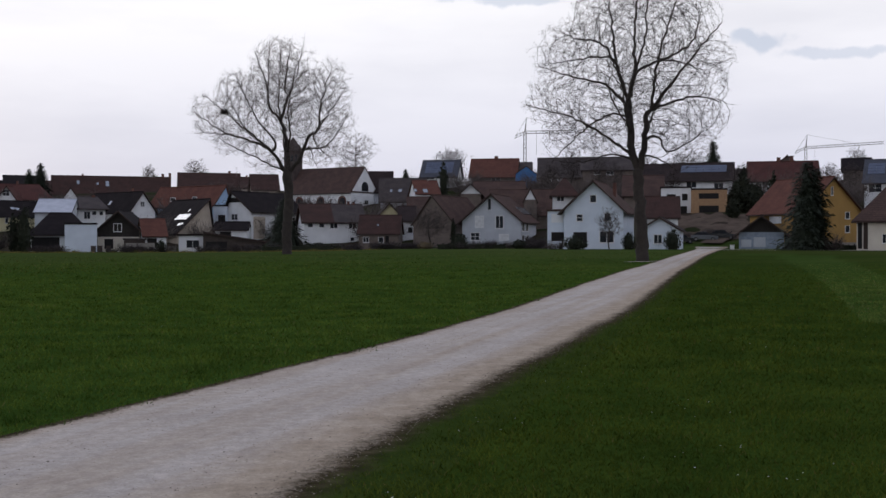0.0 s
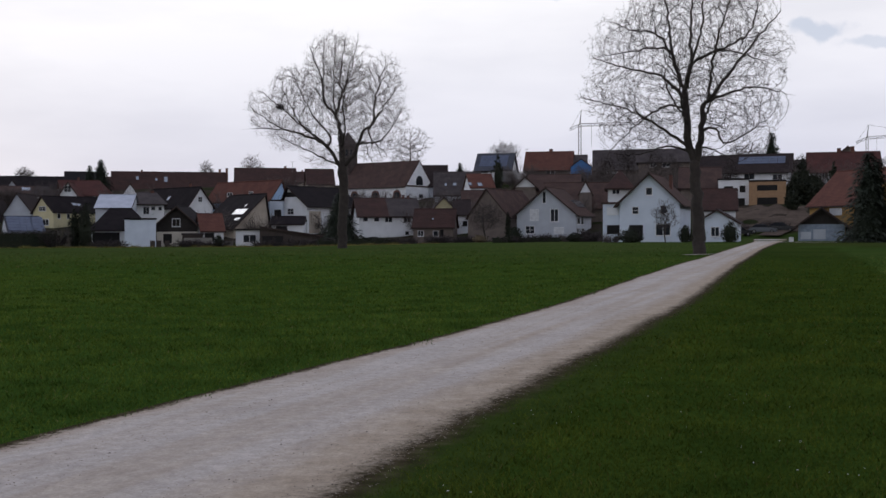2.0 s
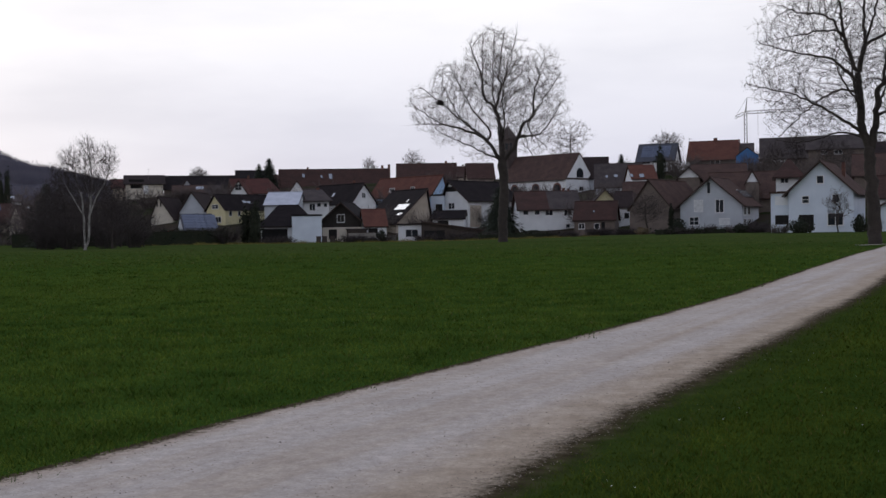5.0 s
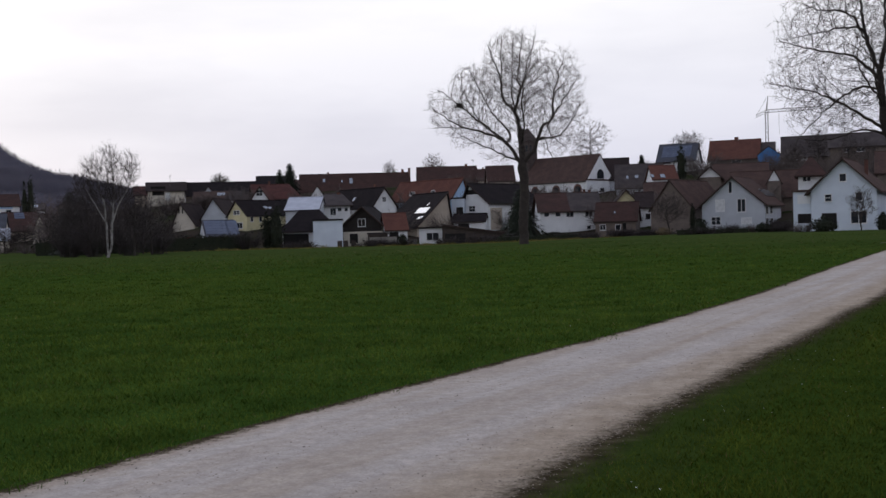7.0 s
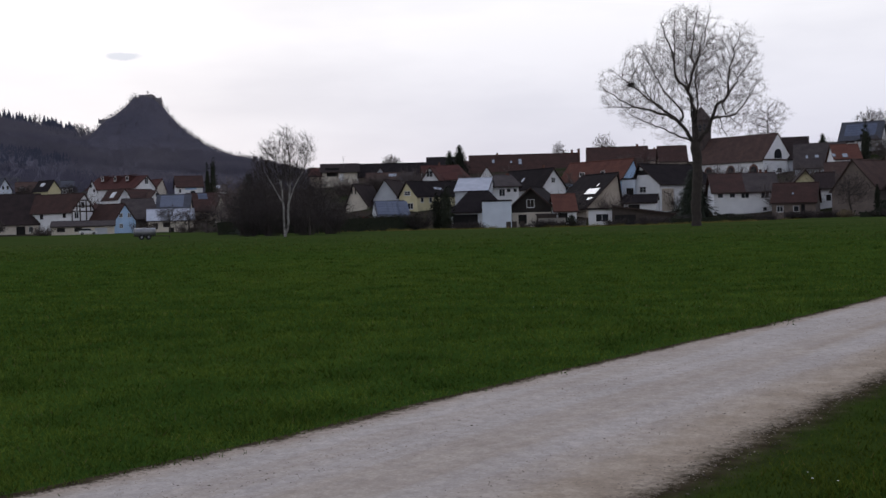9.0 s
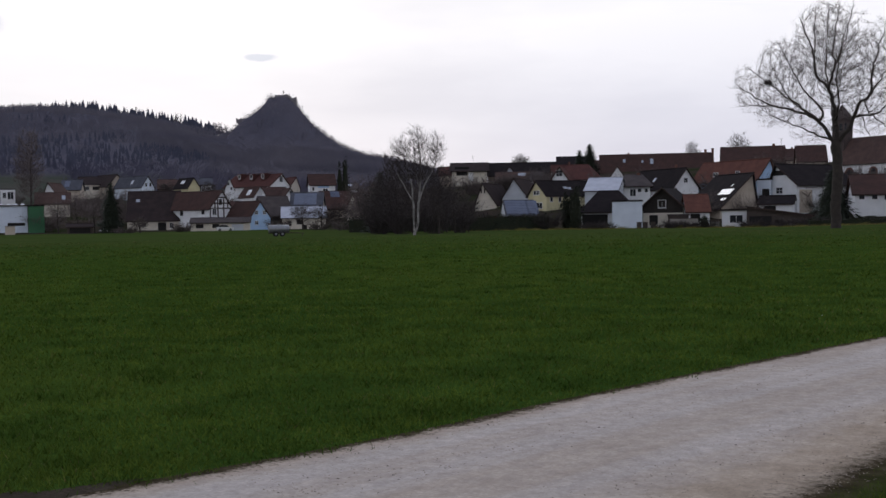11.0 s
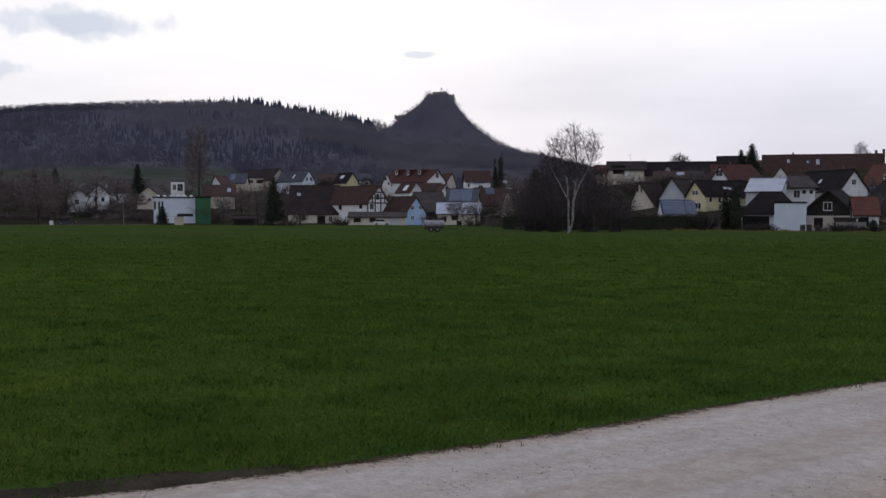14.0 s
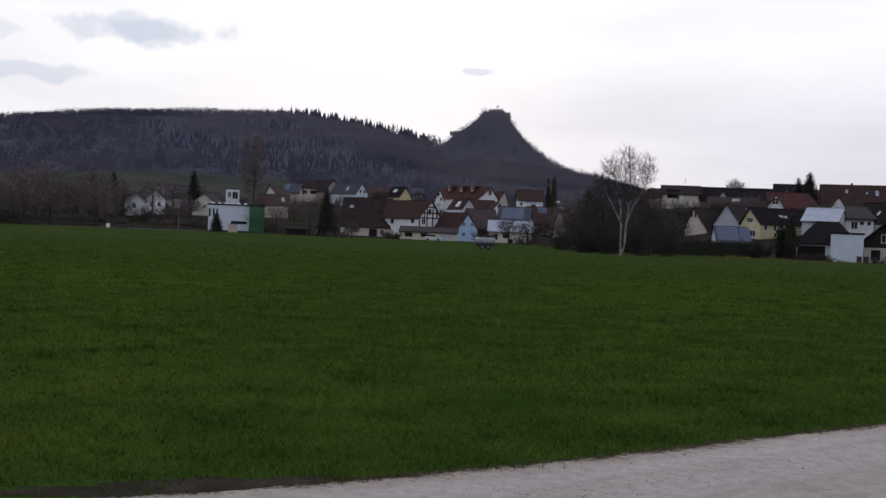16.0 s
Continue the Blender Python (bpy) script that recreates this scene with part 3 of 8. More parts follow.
def house(name, label, bearing, dist, turn, w, d, base, eave, ridge, wall, roof, axis="y", over=0.5, apex=0.0, front=(), left=(), right=(), slopes=(), chimneys=(),
          roof2=None, hip=0.0, plinth=None, upper=None, category="house", flat=False):
    """A pitched-roof building. Its front's middle stands at (bearing, dist); y leads away from there. axis: the ridge's line."""
    ob = tagged(new(name), label, category)
    ob.matrix_world = Matrix.Translation(at(bearing, dist, base)) @ Matrix.Rotation(radians(turn - bearing), 4, "Z")
    e, g, deep = eave - base, ridge - base, -2.2 if base > 0.5 else -0.25
    hw = w / 2
    mb = MB()
    if flat:
        mb.box(-hw, hw, 0, d, deep, g)
        part("wall", mb, WALL[wall], ob)
        part("roof", MB().box(-hw - over, hw + over, -over, d + over, g, g + 0.28), ROOF[roof], ob)
    elif axis == "y":
        ring = [(-hw, deep), (hw, deep), (hw, e), (apex, g), (-hw, e)]
        vs = [(x, 0, z) for x, z in ring] + [(x, d, z) for x, z in ring]
        mb.add(vs, [(0, 1, 2, 3, 4), (9, 8, 7, 6, 5)] + [(i, 5 + i, 5 + (i + 1) % 5, (i + 1) % 5) for i in range(5)])
        part("wall", mb, WALL[wall], ob)
        for sgn in (-1, 1):
            run = hw - sgn * apex
            if run < 0.3:
                continue
            k = (g - e) / run
            ex, ez = sgn * (hw + over), e - k * over
            a, b = (ex, -over, ez + 0.16), (ex, d + over, ez + 0.16)
            r0, r1 = (apex, -over + hip * 0.0, g + 0.16), (apex, d + over, g + 0.16)
            corners = (a, b, r1, r0) if sgn > 0 else (a, r0, r1, b)
            m = ROOF[roof2 or roof] if sgn > 0 else ROOF[roof]
            part("roof_slope", MB().slab(*corners, 0.2), m, ob)
            # barge board along the front verge and gutter along the eave
            part("barge_board", MB().slab((ex, -over - 0.02, ez + 0.14), (apex, -over - 0.02, g + 0.14), (apex, -over - 0.02, g - 0.12), (ex, -over - 0.02, ez - 0.12), 0.05), TRIM, ob)
            part("gutter", MB().tube([(ex + sgn * 0.05, -over, ez), (ex + sgn * 0.05, d + over, ez)], [0.07, 0.07], 6), TRIM, ob)
        part("ridge_cap", MB().tube([(apex, -over, g + 0.15), (apex, d + over, g + 0.15)], [0.11, 0.11], 6), ROOF[roof], ob)
    else:
        ring = [(0, deep), (d, deep), (d, e), (d / 2, g), (0, e)]
        hx = hw - hip
        vs = [(-hw, y, z) for y, z in ring] + [(hw, y, z) for y, z in ring]
        if hip:
            vs[3], vs[8] = (-hx, d / 2, g), (hx, d / 2, g)
        mb.add(vs, [(4, 3, 2, 1, 0), (5, 6, 7, 8, 9)] + [((i + 1) % 5, 5 + (i + 1) % 5, 5 + i, i) for i in range(5)])
        part("wall", mb, WALL[wall], ob)
        k = (g - e) / (d / 2)
        ez = e - k * over + 0.16
        rx = hx if hip else hw + over
        part("roof_slope", MB().slab((-hw - over, -over, ez), (hw + over, -over, ez), (rx, d / 2, g + 0.16), (-rx, d / 2, g + 0.16), 0.2), ROOF[roof], ob)
        part("roof_slope", MB().slab((hw + over, d + over, ez), (-hw - over, d + over, ez), (-rx, d / 2, g + 0.16), (rx, d / 2, g + 0.16), 0.2), ROOF[roof], ob)
        if hip:
            for s in (-1, 1):
                p = [(s * (hw + over), -over, ez), (s * (hw + over), d + over, ez), (s * rx, d / 2, g + 0.16)]
                part("roof_hip", MB().add(p + [(x, y, z - 0.2) for x, y, z in p], [(0, 1, 2), (5, 4, 3), (0, 3, 4, 1), (1, 4, 5, 2), (2, 5, 3, 0)]), ROOF[roof], ob)
        else:
            for s in (-1, 1):
                x = s * (hw + over + 0.02)
                for y0, y1 in ((-over, d / 2), (d + over, d / 2)):
                    part("barge_board", MB().slab((x, y0, ez - 0.02), (x, y1, g + 0.14), (x, y1, g - 0.12), (x, y0, ez - 0.28), 0.05), TRIM, ob)
        if roof2:
            part("roof_patch", MB().slab((0, -over - 0.01, ez + 0.02), (hw + over, -over - 0.01, ez + 0.02), (rx, d / 2, g + 0.18), (0, d / 2, g + 0.18), 0.03), ROOF[roof2], ob)
        part("gutter", MB().tube([(-hw - over, -over - 0.06, ez - 0.18), (hw + over, -over - 0.06, ez - 0.18)], [0.07, 0.07], 6), TRIM, ob)
        part("ridge_cap", MB().tube([(-rx, d / 2, g + 0.15), (rx, d / 2, g + 0.15)], [0.11, 0.11], 6), ROOF[roof], ob)
    if plinth:
        part("plinth", MB().box(-hw - 0.04, hw + 0.04, -0.04, d + 0.04, deep, plinth), WALL["stone"], ob)
    if upper:
        # boarded gable: a thin skin over the wall above a given height
        z0, mat = upper
        t = (z0 - e) / (g - e) if z0 > e else 0
        if axis == "y":
            pts = [(-hw * (1 - t) + apex * t, z0), (hw * (1 - t) + apex * t, z0)] + ([(hw, e)] if z0 < e else []) + [(apex, g)] + ([(-hw, e)] if z0 < e else [])
            n = len(pts)
            part("gable_boarding", MB().add([(x, -0.05, z) for x, z in pts] + [(x, 0.02, z) for x, z in pts],
                 [tuple(range(n)), tuple(reversed(range(n, 2 * n)))] + [(i, n + i, n + (i + 1) % n, (i + 1) % n) for i in range(n)]), WALL[mat], ob)
    for u, v, ww, hh, kind in front:
        window(ob, lambda a, b, c: (a, -c, b), u, v, ww, hh, kind)
    for u, v, ww, hh, kind in left:
        window(ob, lambda a, b, c: (-hw - c, a, b), u, v, ww, hh, kind)
    for u, v, ww, hh, kind in right:
        window(ob, lambda a, b, c: (hw + c, a, b), u, v, ww, hh, kind)
    for sgn, u, v, ww, hh, kind in slopes:
        # u along the eave, v up the slope as a share of the plan from eave to ridge; ww along, hh up the slope
        if axis == "y":
            run = hw - sgn * apex
            k = (g - e) / run
            c, n = 1 / math.hypot(1, k), None
            def on(a, b, o, sgn=sgn, run=run, k=k, c=c):
                s = v * run + b * c
                return (sgn * (hw - s) - 0 + sgn * o * k * c, a, e + k * s + 0.16 + o * c)
        else:
            k = (g - e) / (d / 2)
            c = 1 / math.hypot(1, k)
            def on(a, b, o, k=k, c=c):
                s = v * d / 2 + b * c
                return (a, s - o * k * c, e + k * s + 0.16 + o * c)
        def slope_box(x0, x1, y0, y1, z0, z1):
            m = MB().box(x0, x1, y0, y1, z0, z1)
            m.v = [on(*p) for p in m.v]
            return m
        if kind == "dorm":
            # small gabled dormer: cheeks, front window and its own roof
            z0, z1 = e + k * v * run, e + k * v * run + 1.5
            xf, xb = sgn * (hw - v * run * 0.55), sgn * (hw - v * run - 2.2)
            dm = part("dormer", MB().box(min(xf, xb), max(xf, xb), u - 0.9, u + 0.9, z0 - 1.0, z1), ROOF[roof], ob)
            part("dormer_roof", MB().slab((xf + sgn * 0.3, u - 1.2, z1), (xb, u - 1.2, z1 + 0.5), (xb, u + 1.2, z1 + 0.5), (xf + sgn * 0.3, u + 1.2, z1), sgn * -0.15), ROOF[roof], dm)
            part("dormer_front", MB().box(xf - 0.03, xf + 0.03, u - 0.75, u + 0.75, z0 - 0.4, z1 - 0.1), FRAME, dm)
            part("pane", MB().box(xf - 0.06, xf + 0.06, u - 0.5, u + 0.5, z0 - 0.1, z1 - 0.3), GLASS, dm)
        elif kind == "sky":
            f = part("roof_window", slope_box(u - ww / 2 - 0.08, u + ww / 2 + 0.08, -hh / 2 - 0.08, hh / 2 + 0.08, 0, 0.08), TRIM, ob)
            part("pane", slope_box(u - ww / 2, u + ww / 2, -hh / 2, hh / 2, 0.05, 0.10), SKYGLASS, f)
        else:
            nx, ny = max(1, round(ww / 1.7)), max(1, round(hh / 1.05))
            for i in range(nx):
                for j in range(ny):
                    part("solar_panel", slope_box(u - ww / 2 + ww * i / nx + 0.03, u - ww / 2 + ww * (i + 1) / nx - 0.03,
                                                  -hh / 2 + hh * j / ny + 0.03, -hh / 2 + hh * (j + 1) / ny - 0.03, 0.02, 0.09), SOLAR, ob)
    for u, y, z, s in chimneys:
        ch = part("chimney", MB().box(u - s / 2, u + s / 2, y - s / 2, y + s / 2, min(e, z - base - 1.5), z - base), BRICKRED, ob)
        part("chimney_cap", MB().box(u - s / 2 - 0.06, u + s / 2 + 0.06, y - s / 2 - 0.06, y + s / 2 + 0.06, z - base, z - base + 0.12), TRIM, ch)
    return ob


# houses, sheds and the church: bearing, distance, turn, width, depth, base, eave and ridge heights
house('house', 'beige house with a brown hipped roof at the cross lane', 21.89, 150.0, -3, 8.72, 13.0, 0.00, 4.03, 9.54, 'cream', 'brown', axis='x', over=0.6, front=[(-3.96, 2.0, 0.52, 3.54, 'd'), (-3.29, 2.04, 0.52, 3.75, 't'), (-1.11, 1.48, 0.39, 1.05, 'w')], hip=4.5)
house('house', 'ochre house with an orange tiled roof behind a fir', 19.14, 172.0, 38, 10.20, 13.0, 0.00, 5.41, 10.32, 'ochre', 'orange', front=[(2.56, 4.82, 0.69, 0.91, 'w'), (2.57, 2.84, 0.69, 0.91, 'w'), (-0.12, 8.35, 0.29, 1.15, 'x')], left=[(6.52, 4.21, 2.92, 1.05, 'wb')], plinth=0.9)
house('shed', 'open-fronted dark shed with pale blue boarding', 15.84, 168.0, 0, 6.26, 8.0, 0.00, 2.30, 4.66, 'boards', 'dark', over=0.8, front=[(-2.1, 0.79, 1.42, 1.06, 'gb'), (-0.25, 0.96, 1.64, 1.39, 'gb')], upper=(2.38, 'black'), category='shed')
house('shed', 'low dark lean-to beside the boarded shed', 17.40, 169.0, 0, 2.71, 6.0, 0.00, 1.00, 2.30, 'black', 'black', over=0.2, apex=-1.36, category='shed')
house('house', 'large house with a red tiled roof and round-headed dormers', 16.90, 245.0, 4, 13.23, 11.0, 7.98, 13.68, 17.69, 'white', 'red', axis='x', over=0.7, front=[(-3.86, 4.68, 0.91, 1.17, 'w'), (-1.13, 4.47, 1.36, 1.52, 'd'), (3.16, 4.07, 1.34, 1.51, 'w')], chimneys=[(-0.79, 5.5, 18.55, 0.74), (1.87, 5.5, 18.87, 0.74)])
house('house', 'dark-roofed house on the hill behind the red roof', 17.04, 275.0, 0, 5.44, 10.0, 11.27, 18.58, 20.70, 'brown', 'black')
house('house', 'modern white house on an earth bank', 11.72, 208.0, 0, 5.32, 8.0, 5.84, 10.46, 10.57, 'white', 'black', over=0.15, front=[(1.56, 3.08, 1.0, 1.22, 'd'), (1.22, 0.47, 1.5, 1.94, 'd'), (-0.84, 3.2, 1.61, 0.81, 'd')], flat=True)
house('house', 'flat-roofed larch-clad house with wide dark windows', 13.33, 205.0, 0, 6.25, 8.0, 6.19, 9.88, 10.08, 'wood', 'black', over=0.05, front=[(-0.04, 2.79, 3.42, 0.97, 'd'), (-0.03, 0.08, 3.41, 1.99, 'd')], flat=True)
house('house', 'white house with a dark solar roof on the hill', 12.68, 245.0, -5, 14.01, 11.0, 7.98, 13.92, 17.63, 'white', 'dark', axis='x', over=0.7, front=[(-0.9, 4.86, 2.0, 1.17, 'w'), (4.79, 4.6, 1.86, 1.05, 'w')], slopes=[(-1, 1.4, 0.62, 9.6, 2.9, 'pv')])
house('house', 'dark-roofed hillside house with a pale gable', 14.71, 285.0, 0, 4.29, 9.0, 12.36, 15.80, 18.56, 'cream', 'dark', axis='x')
house('house', 'house with a dark roof and solar panels', 21.69, 240.0, -4, 9.41, 12.0, 7.44, 12.65, 17.40, 'white', 'slate', axis='x', front=[(-2.69, 4.08, 2.32, 1.65, 'x')], slopes=[(-1, -2.71, 0.574, 3.28, 3.8, 'pv')])
house('house', 'dark roof among bare hillside trees', 20.21, 290.0, 0, 6.17, 10.0, 12.91, 18.08, 21.01, 'brown', 'black', axis='x')
house('house', 'house with a red-brown roof behind the tree', 10.82, 185.0, 0, 6.47, 9.0, 1.52, 4.94, 8.21, 'white', 'redbrown', axis='x', over=0.4)
house('garage', 'small white outbuilding with a shallow brown roof', 10.92, 158.0, -5, 5.46, 7.0, 0.00, 2.67, 4.31, 'bluewhite', 'dark', over=0.4, front=[(-0.22, 1.38, 1.0, 1.17, 'w')], category='garage')
house('house', 'tall white gabled house at the meadow edge', 7.63, 158.0, -9, 8.30, 12.0, 0.00, 5.51, 9.45, 'bluewhite', 'brown', over=0.7, front=[(-0.03, 7.01, 0.79, 0.94, 'w'), (-1.93, 4.38, 0.8, 0.87, 'x'), (1.95, 4.44, 0.78, 1.02, 'w'), (-1.85, 1.29, 1.91, 2.14, 'd'), (1.87, 1.69, 1.88, 1.49, 'w')], chimneys=[(2.12, 6.0, 9.46, 0.45)])
house('house', 'white annex with a balcony over a dark recess', 5.73, 160.2, -9, 2.34, 5.0, 0.00, 5.26, 5.34, 'bluewhite', 'brown', over=0.2, front=[(0.24, 4.34, 1.69, 1.2, 'wb'), (0.29, 1.73, 1.78, 1.28, 'd')], flat=True)
house('house', 'brown hipped roof behind the white gabled house', 6.17, 168.0, 0, 3.51, 9.0, 0.00, 7.96, 10.45, 'white', 'redbrown', axis='x', front=[(-0.58, 7.37, 1.0, 0.67, 'w')], hip=1.5)
house('house', 'pale grey house with a brown roof and gable windows', 2.46, 181.6, -14, 9.74, 12.1, 0.01, 4.38, 8.52, 'grey', 'brown', over=0.6, front=[(-0.3, 6.98, 0.48, 1.78, 'w'), (-1.95, 4.14, 1.31, 1.78, 's'), (1.38, 4.07, 1.2, 1.94, 'w'), (-2.67, 1.76, 1.4, 1.15, 'x'), (2.11, 1.64, 1.46, 0.87, 's')], right=[(1.82, 3.2, 1.7, 1.08, 'w'), (4.73, 3.22, 1.75, 1.1, 'w'), (1.7, 1.28, 1.72, 1.34, 'w'), (5.03, 1.26, 1.78, 1.36, 'w')], slopes=[(1, 12.98, 0.374, 12.18, 1.69, 'sky')])
house('house', 'long brown roof behind the grey house', 4.00, 200.8, 0, 10.83, 10.6, 2.75, 5.75, 10.21, 'brown', 'brown', axis='x')
house('house', 'small white gable between brown roofs', 4.45, 194.2, 0, 2.14, 7.3, 2.21, 8.06, 10.06, 'brown', 'brown', over=0.2, upper=(5.94, 'white'))
house('house', 'white gable with a pair of small windows on the slope', 1.41, 241.2, 0, 4.49, 11.2, 6.07, 10.99, 13.02, 'brown', 'dark', over=0.6, front=[(-0.05, 5.51, 1.07, 0.69, 'w')], upper=(4.91, 'white'))
house('house', 'brown-roofed house below the orange roof', 2.88, 245.0, 0, 10.70, 10.9, 7.12, 10.38, 13.91, 'brown', 'brown', axis='x')
house('house', 'orange tiled house high on the slope', 2.55, 329.5, -6, 13.04, 12.1, 16.22, 19.62, 24.92, 'brown', 'orange', axis='x', over=0.7, front=[(0.81, 2.07, 2.43, 1.55, 'w')], chimneys=[(0.37, 6.05, 25.72, 1.0)])
house('house', 'house with a solar roof on the hill', -0.23, 346.4, -10, 10.94, 12.7, 16.85, 20.46, 25.71, 'white', 'slate', axis='x', over=0.6, front=[(-2.79, 3.01, 2.63, 0.61, 'w')], slopes=[(-1, -0.25, 0.513, 8.75, 5.63, 'pv')])
house('house', 'blue sheeted gable on the hill', 4.23, 304.6, 0, 5.56, 8.4, 14.20, 18.76, 20.86, 'skyblue', 'slate', over=0.1)
house('house', 'pale flat-roofed house beside the crane', 3.97, 333.2, 0, 5.93, 9.5, 17.22, 21.56, 24.00, 'cream', 'grey', axis='x')
house('house', 'dark-roofed house with a pale dormer', 6.06, 300.0, 0, 11.93, 11.0, 14.00, 17.92, 22.99, 'brown', 'grey', axis='x', over=0.7, front=[(-1.34, 3.09, 4.14, 1.05, 'wb')])
house('house', 'dark hillside roof behind the great tree', 8.36, 280.0, 0, 12.60, 11.0, 11.81, 18.37, 21.68, 'brown', 'grey', axis='x', front=[(-2.67, 5.74, 1.38, 0.82, 'w'), (0.5, 5.72, 1.65, 0.82, 'w')])
house('house', 'dark hillside roof with a pale wall strip', 10.57, 285.0, 0, 9.70, 11.0, 12.36, 17.16, 20.04, 'white', 'dark', axis='x')
house('house', 'brown roof on the slope beside the trunk', 10.11, 215.0, 0, 7.03, 10.0, 5.26, 9.64, 13.42, 'brown', 'brown', axis='x')
house('barn', 'old brown barn with a plain gable', -0.49, 191.4, -22, 7.48, 17.4, -0.18, 4.06, 8.78, 'brown', 'brown', over=0.3, apex=-0.31, category='barn')
house('house', 'low weathered cottage with a brown roof', -3.29, 197.0, -6, 7.03, 8.5, -0.35, 2.32, 5.46, 'brown', 'redbrown', axis='x', over=0.3, front=[(-2.2, 1.57, 0.91, 0.88, 'w'), (0.43, 1.53, 0.81, 0.88, 'w'), (1.52, 1.26, 0.62, 1.96, 'd')], slopes=[(-1, -0.25, 0.399, 0.26, 0.5, 'sky')])
house('house', 'yellow gable with dark barge boards', -2.73, 222.9, 4, 5.02, 12.0, 2.21, 5.61, 8.29, 'yellow', 'dark', over=0.6)
house('house', 'white wall below dark roof beside the barn', -1.83, 208.9, 0, 2.49, 9.5, 1.09, 4.78, 7.41, 'white', 'dark', axis='x', front=[(0.6, 1.9, 0.85, 1.03, 'd')])
house('house', 'long white house with a red and brown roof', -5.53, 217.0, 7, 11.64, 12.6, 0.48, 4.60, 8.05, 'white', 'redbrown', axis='x', front=[(-4.61, 3.48, 0.89, 0.75, 'w'), (-2.42, 3.45, 0.89, 0.75, 'w'), (-0.11, 3.41, 1.33, 0.96, 'w'), (3.51, 3.41, 1.34, 1.07, 'w'), (-1.59, 0.27, 6.39, 1.53, 'wb'), (3.47, 0.79, 0.67, 0.64, 'w')], chimneys=[(3.56, 6.3, 8.69, 0.45), (4.58, 6.3, 8.56, 0.45)], roof2='grey')
house('house', 'slate-dark roofs beside the church', -3.17, 303.3, 0, 5.91, 12.1, 10.80, 13.92, 19.58, 'grey', 'dark', axis='x')
house('house', 'long dark roof with roof windows', -2.05, 285.8, 0, 11.38, 13.1, 9.40, 10.95, 16.86, 'grey', 'grey', axis='x', slopes=[(-1, -2.97, 0.403, 0.58, 1.11, 'sky'), (-1, -0.67, 0.42, 0.87, 1.1, 'sky')])
house('house', 'small house with a red roof and white gable', -0.76, 277.3, 12, 5.89, 9.3, 9.05, 12.34, 15.75, 'white', 'orange', axis='x', over=0.3, slopes=[(-1, -3.02, 0.207, 0.77, 1.23, 'sky'), (-1, -0.52, 0.175, 1.11, 1.47, 'sky')])
house('house', 'hillside roof in dark tiles beyond the gardens', -0.50, 249.4, 0, 11.10, 11.6, 6.12, 6.52, 10.70, 'brown', 'brown', axis='x')
house('house', 'white house with a glazed attic gable and a dark roof', -10.32, 225.1, -38, 6.25, 17.6, -0.61, 6.96, 10.66, 'white', 'black', over=0.7, apex=-1.51, front=[(-0.94, 6.26, 1.43, 1.07, 'x'), (-1.07, 9.62, 2.97, 0.98, 'd')], right=[(2.56, 4.13, 3.76, 4.4, 'p')])
house('house', 'pale annex with a parapet balcony over a dark recess', -11.24, 225.5, -12, 2.59, 8.1, -0.53, 7.63, 7.74, 'bluewhite', 'black', over=0.1, front=[(0.35, 5.86, 1.38, 1.41, 'd')], flat=True)
house('shed', 'low white lean-to with a dark roof before the white house', -10.70, 218.2, -6, 6.10, 6.8, 0.35, 3.06, 4.50, 'white', 'black', axis='x', over=0.3, front=[(-1.03, 1.87, 2.17, 1.02, 'd')], category='shed')
house('house', 'pale blue gable under an orange roof', -11.11, 265.1, 42, 5.58, 23.0, 5.47, 9.06, 13.63, 'blue', 'orange', over=0.4, apex=1.00, left=[(14.19, 5.14, 1.73, 0.74, 'w'), (6.49, 5.13, 1.25, 0.88, 'w')])
house('house', 'beige gabled house with a black roof and skylights', -12.44, 221.4, 28, 7.91, 14.9, 0.64, 2.49, 9.01, 'beige', 'black', apex=3.02, slopes=[(-1, 3.36, 0.446, 4.81, 1.57, 'sky'), (-1, 1.47, 0.223, 1.85, 0.73, 'sky'), (-1, 3.24, 0.632, 0.36, 0.79, 'sky')])
house('shed', 'white flat-roofed garden house with a wide window', -12.66, 196.2, 0, 4.07, 5.4, -0.80, 1.63, 1.92, 'white', 'dark', over=0.3, front=[(0.32, 1.3, 2.06, 1.22, 'w')], flat=True, category='shed')
house('carport', 'dark open carport with a sloping felt roof', -10.55, 194.4, 0, 10.33, 8.1, -0.76, 0.87, 2.45, 'darkwood', 'grey', over=0.4, apex=-5.14, front=[(-2.94, 0.88, 3.56, 1.55, 'd')], category='carport')
house('house', 'black boarded gable house with a white-framed window', -16.12, 197.4, -10, 6.91, 13.5, -0.80, 2.93, 6.00, 'cream', 'black', over=0.8, front=[(-0.14, 4.08, 1.23, 1.25, 'x'), (-1.61, 1.34, 1.45, 1.65, 'd'), (1.5, 1.37, 1.23, 1.45, 'd')], upper=(2.54, 'black'))
house('shed', 'small white outbuilding with an orange roof', -14.39, 194.0, 8, 3.70, 6.8, -0.80, 1.88, 4.64, 'white', 'orange', axis='x', over=0.3, front=[(-0.51, 1.48, 1.6, 1.61, 'd')], category='shed')
house('house', 'dark-roofed house with a white gable', -14.98, 260.4, 34, 6.72, 18.9, 4.65, 7.50, 11.79, 'white', 'black', front=[(-0.03, 4.41, 0.97, 1.03, 'x')], slopes=[(-1, 9.77, 0.411, 0.93, 1.14, 'sky')], chimneys=[(3.68, 9.45, 13.06, 0.45)])
